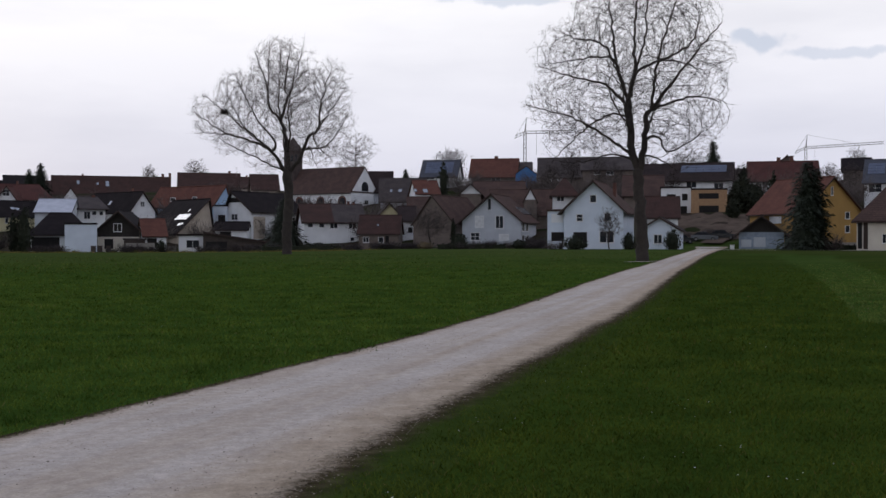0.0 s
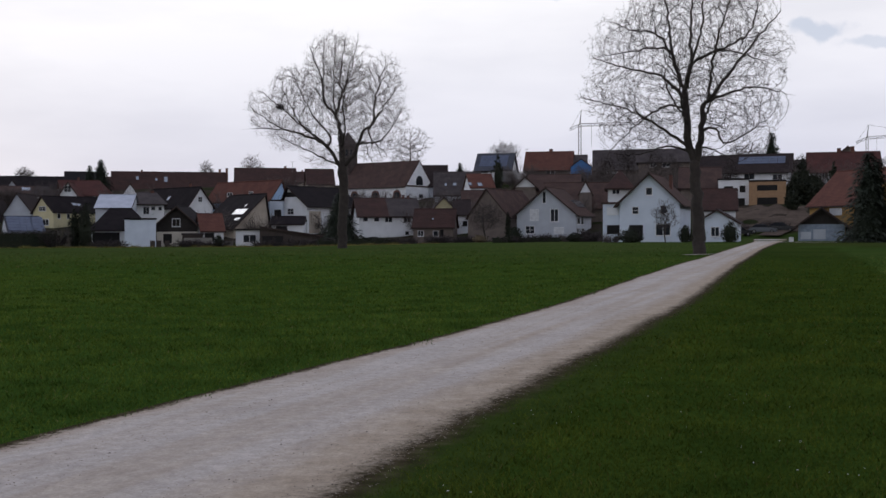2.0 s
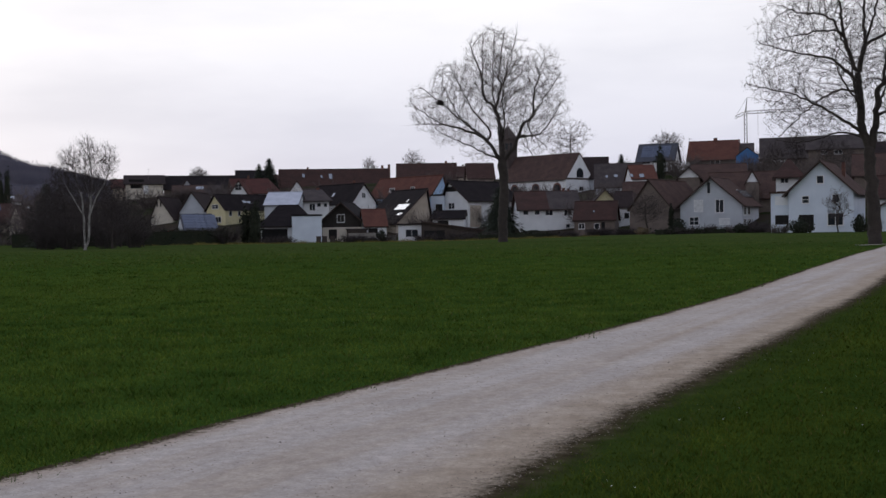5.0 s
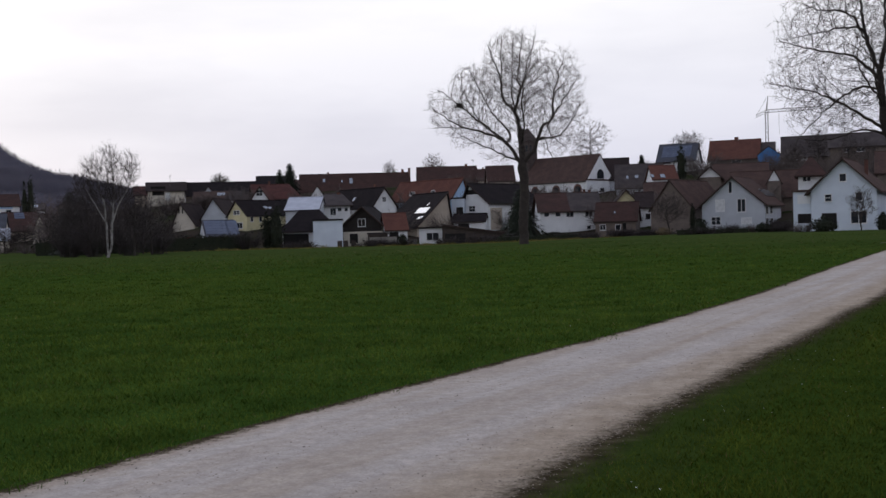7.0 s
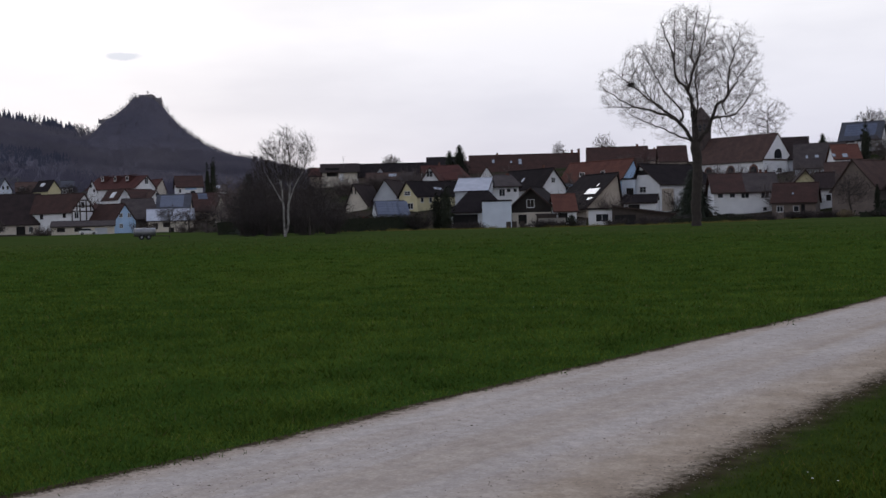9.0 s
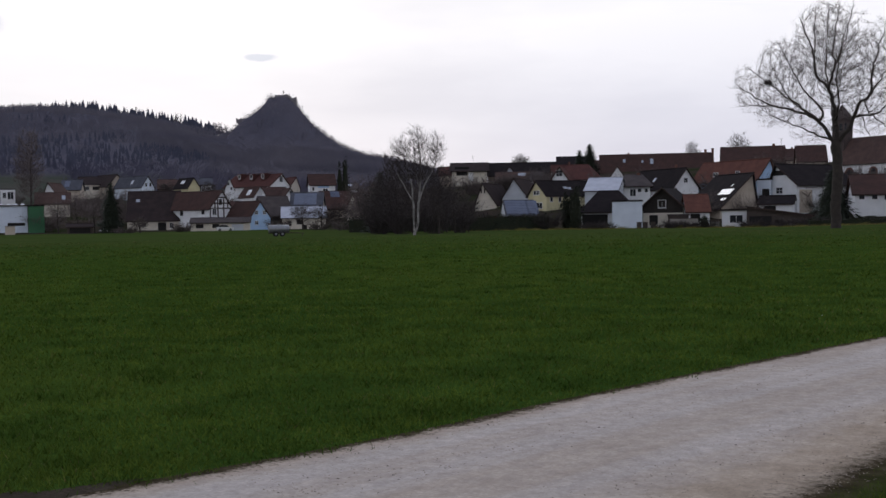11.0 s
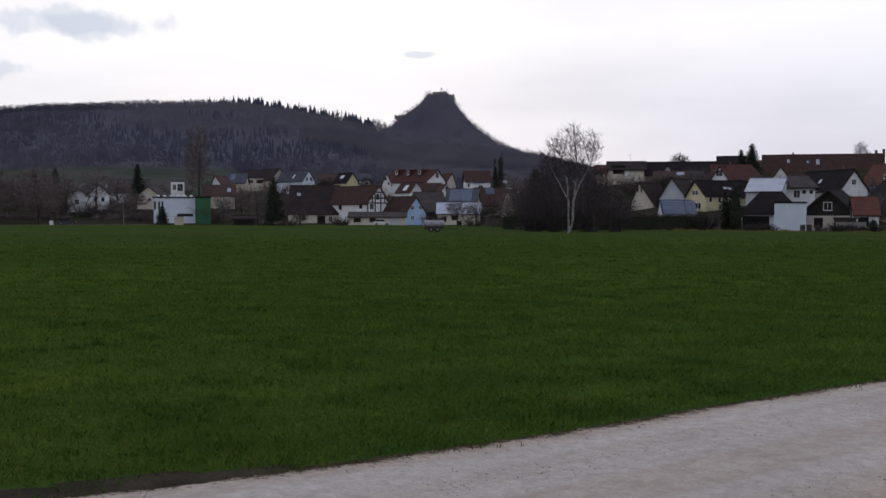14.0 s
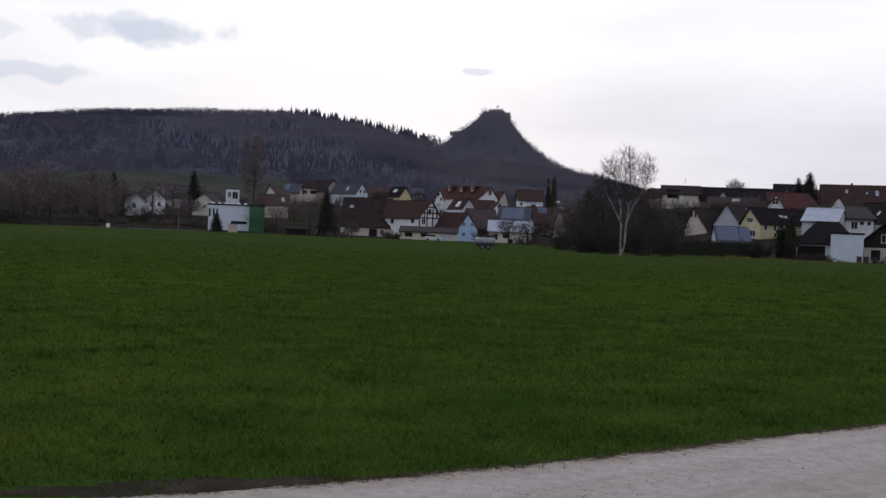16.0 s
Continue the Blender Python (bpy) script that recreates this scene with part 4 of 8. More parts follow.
house('house', 'low dark-roofed bungalow with a blank white wing', -18.79, 202.7, 0, 9.9, 12.2, -0.80, 2.2, 5.79, 'white', 'black', axis='x', front=[(-2.5, 1.3, 4.5, 2.3, 'd')], hip=3.0)
house('garage', 'blank white rendered annex', -17.88, 195.2, 0, 5.09, 8.1, -0.80, 3.66, 3.76, 'bluewhite', 'black', over=0.1, flat=True, category='garage')
house('house', 'white house with a grey hipped roof', -17.54, 248.8, 0, 6.98, 13.5, 3.10, 7.80, 10.27, 'white', 'grey', axis='x', over=0.8, front=[(-0.22, 3.2, 1.16, 1.47, 'w'), (-2.95, 3.83, 0.65, 0.86, 'w'), (1.23, 3.66, 0.77, 0.73, 'w'), (2.66, 3.62, 0.64, 0.73, 'w')], chimneys=[(1.09, 6.75, 10.75, 0.75)], hip=1.5)
house('house', 'pale sheet-metal roof behind the bungalow', -19.17, 241.0, -10, 7.01, 12.2, 2.10, 6.70, 9.43, 'grey', 'metal', axis='x', over=0.3)
house('house', 'white gable between the long roofs', -18.35, 304.4, 0, 3.82, 10.8, 8.70, 11.58, 14.32, 'white', 'brown', over=0.2)
house('house', 'long house with a red-brown roof on the skyline', -16.42, 364.1, 3, 34.62, 16.2, 15.44, 13.55, 20.88, 'brown', 'redbrown', axis='x', over=0.6, slopes=[(-1, -9.9, 0.693, 0.8, 1.71, 'sky'), (-1, -1.13, 0.646, 1.06, 2.57, 'sky'), (-1, -4.09, 0.644, 0.61, 1.14, 'sky')], chimneys=[(-8.47, 8.1, 21.5, 0.55), (16.12, 8.1, 21.96, 0.73), (18.36, 8.1, 22.27, 0.73)])
house('house', 'brown roof with a row of small dormers', -11.70, 365.1, 3, 18.82, 16.2, 16.39, 16.68, 22.37, 'brown', 'redbrown', axis='x', over=0.6, chimneys=[(6.53, 8.1, 23.1, 0.74)])
house('house', 'dark red roof at the church lane', -9.80, 362.5, 0, 4.74, 12.2, 16.17, 17.42, 20.95, 'beige', 'redbrown', axis='x', chimneys=[(-0.73, 6.1, 21.52, 0.55)])
house('house', 'red hipped roof house with a white gable window', -20.55, 307.4, -12, 10.42, 14.9, 8.44, 11.37, 15.39, 'white', 'red', axis='x', over=0.6, chimneys=[(-2.75, 7.45, 16.39, 0.46)], hip=2.5)
house('house', 'white front gable with an arched window', -21.24, 298.6, -10, 3.96, 8.1, 7.40, 11.48, 14.33, 'white', 'red', front=[(-0.12, 5.28, 1.56, 1.45, 'x')])
house('house', 'dark roof among firs on the skyline', -20.47, 374.2, 0, 11.47, 13.5, 14.88, 17.60, 21.13, 'brown', 'black', axis='x')
house('house', 'long yellow house with a black roof', -22.39, 251.6, -48, 6.04, 21.6, 2.71, 6.14, 9.31, 'yellow', 'black', over=0.4, apex=-0.25, front=[(-0.17, 4.0, 1.93, 0.82, 'x'), (0.75, 1.13, 1.74, 1.22, 'w')], right=[(1.48, 2.45, 0.72, 1.0, 'w'), (4.07, 2.42, 0.73, 1.01, 'w')], slopes=[(1, 7.05, 0.457, 1.07, 0.76, 'sky'), (1, 8.33, 0.414, 1.08, 0.76, 'sky')])
house('house', 'grey-white gabled house with a dark roof', -23.51, 270.0, -14, 6.42, 16.2, 4.23, 5.93, 10.54, 'grey', 'dark', over=0.4, apex=-0.29)
house('house', 'beige gabled house with twin attic slits', -25.02, 268.8, -18, 5.37, 14.9, 3.15, 4.60, 9.47, 'cream', 'dark', over=0.4, apex=-0.71, front=[(-1.04, 4.64, 0.32, 1.2, 'd'), (-0.19, 4.62, 0.32, 1.2, 'd')])
house('house', 'balconied house with a flat brown roof', -25.82, 388.8, 0, 12.01, 14.9, 12.77, 17.53, 20.41, 'cream', 'dark', axis='x', over=0.8, front=[(-2.56, 3.75, 3.91, 1.27, 'd'), (-2.6, 5.7, 4.87, 0.86, 'd'), (0.52, 2.71, 1.63, 2.88, 'wb')])
house('house', 'long dark roof on the skyline', -23.08, 391.0, 0, 24.71, 14.9, 13.92, 15.62, 20.28, 'brown', 'black', axis='x')
house('house', 'pale arched gable below the long dark roof', -23.77, 349.6, 0, 3.85, 12.2, 11.38, 14.24, 16.87, 'grey', 'dark', over=0.3)
house('house', 'pale gable with a brown roof and bright skylight', -23.63, 338.7, 0, 9.51, 12.2, 10.44, 12.13, 14.91, 'cream', 'brown', axis='x', slopes=[(-1, 2.88, 0.67, 2.27, 2.11, 'sky')])
house('house', 'grey hipped roof with white verge', -22.40, 329.2, 0, 6.94, 12.2, 9.98, 11.99, 14.54, 'white', 'grey', axis='x', hip=2)
house('house', 'red-roofed house beyond the birch', -26.96, 404.9, 0, 5.43, 12.2, 12.53, 16.75, 19.84, 'beige', 'red', axis='x')
house('greenhouse', 'lean-to greenhouse with blue solar glazing', -23.19, 236.4, 8, 6.47, 10.8, 1.21, 1.56, 4.84, 'grey', 'slate', axis='x', over=0.1, slopes=[(-1, -1.78, 0.535, 2.51, 5.53, 'pv'), (-1, 0.51, 0.517, 2.57, 5.54, 'pv'), (-1, 2.62, 0.501, 2.49, 5.55, 'pv')], category='greenhouse')
HALL = house('hall', 'flat white hall with a green side bay', -48.51, 304.0, 0, 10.70, 16.2, -0.50, 5.77, 6.22, 'bluewhite', 'black', over=0.3, front=[(2.66, 2.15, 4.13, 0.74, 'd'), (-5.0, 4.63, 0.46, 2.09, 'd'), (-3.98, 4.63, 0.46, 2.09, 'd'), (-3.1, 4.63, 0.46, 2.09, 'd')], flat=True, category='hall')
house('hall', 'green sheet-metal bay of the white hall', -47.11, 302.4, 0, 3.83, 10.8, -0.62, 5.75, 6.20, 'green', 'black', over=0.15, flat=True, category='hall')
house('house', 'white cube house with square windows', -48.36, 376.0, 0, 4.35, 9.5, 8.97, 12.12, 12.49, 'white', 'grey', over=0.05, front=[(-1.01, 1.75, 0.92, 1.67, 'w'), (0.8, 1.67, 1.65, 2.22, 'w')], flat=True)
house('barn', 'big barn with a dark brown roof over a low pale wall', -41.68, 304.0, -4, 13.09, 17.6, -0.50, 2.11, 9.80, 'cream', 'dark', axis='x', over=0.4, front=[(-2.38, 1.47, 0.77, 1.06, 'w'), (2.26, 0.93, 2.14, 2.13, 'd'), (4.7, 1.15, 0.92, 1.37, 'w')], slopes=[(-1, -4.19, 0.658, 1.01, 1.2, 'sky')], category='barn')
house('house', 'half-timbered house with a red-brown roof', -38.40, 296.0, 38, 7.36, 20.2, 1.76, 4.89, 9.35, 'white', 'redbrown', over=0.4, apex=0.49, front=[(0.01, 4.76, 0.95, 1.49, 'd'), (-1.98, 2.23, 1.13, 1.48, 'w'), (0.03, 3.13, 6.99, 0.33, 't'), (-0.07, 4.46, 5.66, 0.34, 't'), (0.11, 5.95, 3.4, 0.34, 't'), (-3.29, 1.56, 0.38, 2.81, 't'), (-0.85, 2.9, 0.4, 5.49, 't'), (1.04, 2.91, 0.4, 5.52, 't'), (3.13, 1.64, 0.39, 3.0, 't'), (-1.78, 4.0, 0.38, 1.78, 't'), (2.37, 4.03, 0.39, 1.8, 't')], left=[(11.6, 2.0, 1.3, 1.21, 'd'), (2.53, 2.31, 1.24, 1.33, 'd')])
house('shed', 'long low shed with a grey fibre-cement roof', -38.43, 284.8, -3, 14.48, 8.1, -0.80, 1.19, 2.34, 'cream', 'grey', axis='x', over=0.3, front=[(-5.03, 1.21, 1.87, 1.0, 'd'), (-1.08, 1.2, 1.72, 1.0, 'd'), (4.22, 0.76, 2.87, 1.57, 'gb')], category='shed')
house('house', 'pale blue gabled house with an orange roof', -36.45, 291.2, 40, 6.89, 9.5, -0.80, 2.33, 6.43, 'blue', 'redbrown', over=0.3, front=[(-1.24, 4.44, 0.95, 0.88, 'x'), (1.44, 4.45, 0.96, 0.88, 'x'), (-1.24, 1.81, 0.95, 0.87, 'x')])
house('house', 'white house front below a steep red roof', -37.62, 304.0, 10, 5.12, 12.2, -0.50, 3.59, 7.06, 'white', 'redbrown', axis='x', over=0.3, front=[(-3.72, 3.72, 0.78, 0.76, 'w'), (-1.94, 3.71, 0.93, 0.76, 'w')], hip=2.5)
house('barn', 'dark barn with a wide brown roof', -35.56, 297.6, 10, 7.60, 16.2, -0.80, 2.63, 7.88, 'black', 'grey', axis='x', over=0.3, category='barn')
house('barn', 'barn with a solar roof over a pale lean-to', -34.15, 304.0, -4, 8.57, 14.9, -0.50, 4.77, 8.91, 'cream', 'slate', axis='x', over=0.3, slopes=[(-1, -0.4, 0.536, 6.11, 6.51, 'pv')], category='barn')
house('shed', 'lean-to with a pale metal roof and rough walls', -34.26, 291.2, 0, 11.11, 9.5, -0.80, 2.16, 4.84, 'cream', 'metal', axis='x', over=0.4, front=[(-1.09, 1.79, 1.61, 1.17, 'd'), (0.08, 0.47, 1.32, 1.17, 'd'), (-3.8, 1.5, 1.17, 1.46, 'd')], category='shed')
house('house', 'apartment house with a red roof and three dormers', -35.44, 419.2, 40, 9.35, 27.0, 8.14, 14.40, 18.60, 'white', 'red', over=0.6, apex=0.83, front=[(0.69, 8.59, 1.38, 2.13, 'w')], left=[(12.76, 5.43, 2.76, 1.65, 'd'), (5.13, 5.35, 6.37, 1.33, 'd'), (15.54, 3.34, 2.79, 1.24, 'd')], slopes=[(-1, 20.74, 0.772, 0.56, 3.3, 'dorm'), (-1, 13.39, 0.718, 0.57, 3.26, 'dorm'), (-1, 6.6, 0.72, 0.58, 3.22, 'dorm')])
house('house', 'narrow white gabled house', -37.93, 392.0, 0, 2.95, 12.2, 6.10, 12.82, 16.17, 'white', 'dark', over=0.3, front=[(-0.39, 8.2, 0.59, 0.98, 'w'), (0.59, 6.62, 0.59, 0.98, 'w')])
house('house', 'white gable beside a red roof and roof window', -36.42, 360.0, 24, 4.36, 12.2, 3.70, 9.18, 12.25, 'white', 'redbrown', over=0.3, slopes=[(-1, 5.34, 0.388, 3.1, 2.17, 'sky')])
house('house', 'red roofed house with a small white gable', -35.53, 355.2, 14, 7.36, 10.8, 3.34, 9.24, 11.89, 'white', 'redbrown', axis='x', over=0.3)
house('house', 'white gable with a single window', -34.92, 348.8, 14, 3.25, 9.5, 2.86, 9.10, 11.20, 'white', 'redbrown', over=0.3, front=[(0.27, 7.03, 0.9, 1.23, 'w')])
house('house', 'white house with balconies and a red roof', -33.29, 412.8, 4, 9.12, 13.5, 11.25, 14.15, 18.14, 'white', 'redbrown', axis='x', front=[(0.31, 2.17, 3.94, 0.61, 'b'), (1.04, 1.03, 1.66, 0.82, 'w'), (-3.42, 1.46, 0.62, 1.24, 'w')])
house('house', 'red roof house at the end of the barns', -32.54, 320.0, 8, 8.08, 13.5, 1.64, 4.59, 9.56, 'beige', 'redbrown', axis='x', slopes=[(-1, -0.06, 0.798, 2.61, 2.83, 'pv')])
house('house', 'half-timbered gable with flaking plaster', -31.78, 307.2, -30, 4.07, 18.9, 1.18, 3.84, 8.61, 'cream', 'redbrown', over=0.3, slopes=[(1, 5.88, 0.857, 1.76, 0.71, 'sky')])
house('house', 'ochre gabled house with a dark roof and balconies', -43.30, 456.0, 26, 8.56, 16.2, 10.90, 16.02, 20.34, 'beige', 'dark', over=0.6, apex=-0.48)
house('house', 'cream apartment front with balconies', -44.48, 460.8, 0, 9.78, 13.5, 11.20, 16.85, 19.86, 'cream', 'dark', axis='x', front=[(-2.29, 4.04, 1.6, 1.38, 'w'), (1.8, 4.05, 3.88, 1.38, 'd'), (0.91, 5.42, 10.24, 0.48, 'wb')])
house('house', 'yellow house with a solar roof', -45.52, 435.2, -8, 6.69, 12.2, 9.34, 14.04, 17.71, 'beige', 'slate', axis='x', slopes=[(-1, -1.55, 0.562, 1.86, 4.45, 'pv')])
house('house', 'white gabled house with a grey-blue roof', -41.89, 440.0, 36, 5.70, 17.6, 9.70, 15.09, 19.05, 'bluewhite', 'slate', over=0.4, front=[(-0.81, 6.03, 0.82, 1.33, 'w'), (1.09, 6.07, 0.82, 1.34, 'w')], slopes=[(-1, 7.26, 0.401, 1.52, 1.89, 'sky')])
house('house', 'brown house with a weathered roof among trees', -40.92, 464.0, 0, 7.66, 13.5, 11.20, 14.90, 18.62, 'brown', 'brown', axis='x', front=[(-1.51, 4.39, 1.86, 1.39, 'w')])
house('house', 'dark house with a bright roof window and yellow gable', -39.67, 432.0, 26, 4.82, 12.2, 9.10, 14.41, 17.88, 'yellow', 'black', over=0.4, slopes=[(-1, 6.8, 0.555, 3.32, 1.49, 'sky')])
house('house', 'grey-blue roofed house below the castle', -39.07, 456.0, 0, 4.12, 12.2, 10.90, 16.03, 18.77, 'white', 'slate', axis='x')
house('house', 'red roof gable beside the apartment house', -34.69, 428.8, 20, 4.12, 10.8, 8.86, 13.81, 17.68, 'cream', 'red', over=0.3, apex=0.69)
house('house', 'low house with a bright roof beyond the thujas', -31.95, 384.0, 0, 5.56, 12.2, 6.89, 11.70, 13.81, 'white', 'grey', axis='x', slopes=[(-1, -0.67, 0.598, 3.09, 2.54, 'sky')])
house('house', 'roofs with a weathered white gable beyond the orchard', -30.51, 368.0, 10, 4.09, 12.2, 6.75, 9.59, 13.08, 'cream', 'brown', over=0.3)
house('house', 'white house among dark trees by the lane', -53.08, 344.0, 0, 6.40, 10.8, 3.00, 7.0, 9.4, 'white', 'grey', over=0.4, front=[(-0.26, 2.46, 1.13, 1.33, 'x')])
house('house', 'grey roofed house behind bare trees', -50.69, 384.0, 0, 12.73, 16.2, 5.50, 9.09, 13.45, 'white', 'grey', axis='x', over=0.6)
house('house', 'grey hip-roofed house by the white hall', -49.16, 380.8, 0, 5.84, 12.2, 5.26, 8.68, 11.45, 'white', 'grey', axis='x', hip=2)
house('house', 'pale roof behind the bare trees', -51.27, 419.2, 0, 6.52, 12.2, 8.14, 11.0, 13.0, 'white', 'metal', axis='x')
house('house', 'white gable beside the cube house', -46.47, 392.0, -20, 3.67, 12.2, 6.10, 12.02, 15.12, 'white', 'brown', over=0.4, apex=-0.59)
house('house', 'low brown roof with white verges', -46.34, 360.0, 0, 9.68, 12.2, 3.70, 7.79, 11.15, 'cream', 'brown', axis='x', slopes=[(-1, 3.11, 0.47, 1.1, 2.71, 'sky')])
house('house', 'red-brown gabled cottage by the orchard', -30.54, 328.0, -6, 9.84, 12.2, 3.64, 2.66, 7.69, 'beige', 'redbrown', axis='x')
house('house', 'small hillside house with a red roof and a skylight', -20.75, 332.6, 6, 9.12, 12.2, 10.84, 12.30, 16.47, 'white', 'red', axis='x')
house('house', 'orange-red roof at the church lane', -8.99, 344.6, 4, 7.82, 13.4, 14.24, 16.13, 20.90, 'beige', 'redbrown', axis='x')
house('house', 'brown roof between the skyline firs and the long roof', -19.61, 371.8, 0, 7.97, 12.2, 15.12, 15.40, 19.39, 'brown', 'brown', axis='x')
house('house', 'dark garden shed beside the black gable house', -15.36, 192.9, 0, 3.37, 5.4, -0.80, 1.00, 1.19, 'darkwood', 'grey', over=0.2, flat=True)
house('shed', 'low wooden field shed with open front', -45.13, 275.2, 0, 5.69, 6.8, -0.80, 0.73, 1.41, 'darkwood', 'dark', axis='x', over=0.3, front=[(-0.01, 0.78, 4.62, 1.22, 'd')], category='shed')

for k in range(6):
    u = -4.2 + 1.7 * k
    part("roof_light", MB().box(u - 0.55, u + 0.55, 1.0, 3.2, 6.98, 7.14).add([(u - 0.5, 1.05, 7.14), (u + 0.5, 1.05, 7.14), (u + 0.5, 3.15, 7.14), (u - 0.5, 3.15, 7.14), (u - 0.25, 1.5, 7.42), (u + 0.25, 1.5, 7.42), (u + 0.25, 2.7, 7.42), (u - 0.25, 2.7, 7.42)],
         [(0, 1, 5, 4), (1, 2, 6, 5), (2, 3, 7, 6), (3, 0, 4, 7), (4, 5, 6, 7)]), SHUTTER, HALL, "pale domed roof light")

house('house', 'white gabled house beside bare lane trees', -52.1, 352.0, 24, 6.2, 11.0, 3.6, 8.0, 10.6, 'white', 'grey', over=0.4, front=[(-1.2, 2.6, 0.9, 1.1, 'w'), (1.2, 2.6, 0.9, 1.1, 'w')])
house('house', 'pale house with a low grey roof at the field', -49.75, 356.0, -16, 7.0, 10.0, 3.9, 7.6, 10.4, 'cream', 'grey', over=0.4, front=[(0.2, 2.4, 1.0, 1.1, 'w')])


def church():
    ob = tagged(new("church"), "white village church with a brown roof and a dark square tower", "church")
    bearing, dist, turn, w, d = -3.98, 300.0, 54.0, 12.4, 22.0
    base = terrain(*at(bearing, dist)[:2])
    ob.matrix_world = Matrix.Translation(at(bearing, dist, base)) @ Matrix.Rotation(radians(turn - bearing), 4, "Z")
    e, g, hw, over = 13.57 - base, 20.33 - base, w / 2, 0.45
    ring = [(-hw, -3), (hw, -3), (hw, e), (0, g), (-hw, e)]
    vs = [(x, 0, z) for x, z in ring] + [(x, d, z) for x, z in ring]
    part("wall", MB().add(vs, [(0, 1, 2, 3, 4), (9, 8, 7, 6, 5)] + [(i, 5 + i, 5 + (i + 1) % 5, (i + 1) % 5) for i in range(5)]), WALL["white"], ob)
    k = (g - e) / hw
    for s in (-1, 1):
        ex, ez = s * (hw + over), e - k * over + 0.2
        a, b, r0, r1 = (ex, -0.1, ez), (ex, d + over, ez), (0, -0.1, g + 0.2), (0, d + over, g + 0.2)
        part("roof_slope", MB().slab(*((a, b, r1, r0) if s > 0 else (a, r0, r1, b)), 0.25), ROOF["brown"], ob)
        part("gutter", MB().tube([(ex, -0.1, ez - 0.1), (ex, d + over, ez - 0.1)], [0.1, 0.1], 6), TRIM, ob)
    part("cornice", MB().box(-hw - 0.1, hw + 0.1, -0.14, 0.02, e - 0.15, e + 0.2), ROOF["brown"], ob)

    def arch(cx, cz, ww, hh, plane, mat, name, thick):
        pts = [(cx - ww / 2, cz - hh / 2), (cx + ww / 2, cz - hh / 2)] + [(cx + ww / 2 * math.cos(a), cz + hh / 2 - ww / 2 + ww / 2 * math.sin(a)) for a in np.linspace(0, math.pi, 9)]
        n = len(pts)
        v = [plane(x, z, thick) for x, z in pts] + [plane(x, z, -0.1) for x, z in pts]
        return part(name, MB().add(v, [tuple(range(n)), tuple(reversed(range(n, 2 * n)))] + [(i, n + i, n + (i + 1) % n, (i + 1) % n) for i in range(n)]), mat, ob)
    for y in (2.85, 10.05, 17.3):
        side = lambda x, z, o: (-hw - o, x, z)
        arch(y, e - 3.3, 2.7, 4.6, side, BRICKRED, "window_surround", 0.06)
        arch(y, e - 3.5, 1.9, 4.0, side, GLASS, "window", 0.09)
    front = lambda x, z, o: (x, -o, z)
    arch(0, e + 1.6, 3.0, 2.5, front, GLASS, "window", 0.06)
    window(ob, lambda a, b, c: (a, -c, b), 0.6, e - 2.6, 1.7, 1.0, "w")
    # square tower with a pyramid spire behind the nave's far end
    tx, ty, tw = -1.4, 21.6, 3.6
    part("tower", MB().box(tx - tw / 2, tx + tw / 2, ty, ty + tw, -3, 25.4 - base), WALL["brick"], ob)
    z0, z1 = 25.4 - base, 29.4 - base
    p = [(tx - tw / 2 - 0.3, ty - 0.3, z0), (tx + tw / 2 + 0.3, ty - 0.3, z0), (tx + tw / 2 + 0.3, ty + tw + 0.3, z0), (tx - tw / 2 - 0.3, ty + tw + 0.3, z0), (tx, ty + tw / 2, z1)]
    part("spire", MB().add(p, [(0, 1, 4), (1, 2, 4), (2, 3, 4), (3, 0, 4), (3, 2, 1, 0)]), WALL["brick"], ob)
    for u in (-1.0, 1.0):
        arch(tx + u, z0 - 2.0, 0.9, 1.9, lambda x, z, o: (x, ty - o, z), GLASS, "sound_opening", 0.05)
        arch(ty + tw / 2 + u, z0 - 2.0, 0.9, 1.9, lambda x, z, o: (tx - tw / 2 - o, x, z), GLASS, "sound_opening", 0.05)
    part("cross", MB().box(tx - 0.06, tx + 0.06, ty + tw / 2 - 0.06, ty + tw / 2 + 0.06, z1, z1 + 0.9).box(tx - 0.25, tx + 0.25, ty + tw / 2 - 0.05, ty + tw / 2 + 0.05, z1 + 0.5, z1 + 0.6), TRIM, ob)


church()


# ---- trees, shrubs and hedges ----
BARK = material("grey_brown_bark", (0.050, 0.040, 0.034), (0.032, 0.026, 0.023), 2.0, bump=0.6, bump_scale=9, fine=0.4)
TWIG = material("bare_twigs", (0.060, 0.046, 0.042), (0.045, 0.036, 0.034), 0.6)
TWIG2 = material("pale_bare_twigs", (0.11, 0.09, 0.085), (0.085, 0.07, 0.066), 0.6)
COPSETWIG = material("blackish_copse_twigs", (0.052, 0.041, 0.040), (0.036, 0.029, 0.028), 0.6)
FARTWIG = material("reddish_far_twigs", (0.165, 0.130, 0.122), (0.115, 0.093, 0.088), 0.4)
BUSHTWIG = material("dark_shrub_twigs", (0.115, 0.092, 0.084), (0.078, 0.064, 0.058), 0.6)
BIRCHBARK = material("white_birch_bark", (0.31, 0.295, 0.28), (0.10, 0.09, 0.085), 1.8, fine=0.5)
NEEDLE = material("dark_fir_needles", (0.016, 0.022, 0.014), (0.024, 0.031, 0.018), 0.9)
LEAF = material("dark_hedge_leaves", (0.014, 0.019, 0.010), (0.022, 0.025, 0.013), 0.9)
DRYLEAF = material("dry_tan_foliage", (0.17, 0.13, 0.075), (0.11, 0.085, 0.055), 0.9)


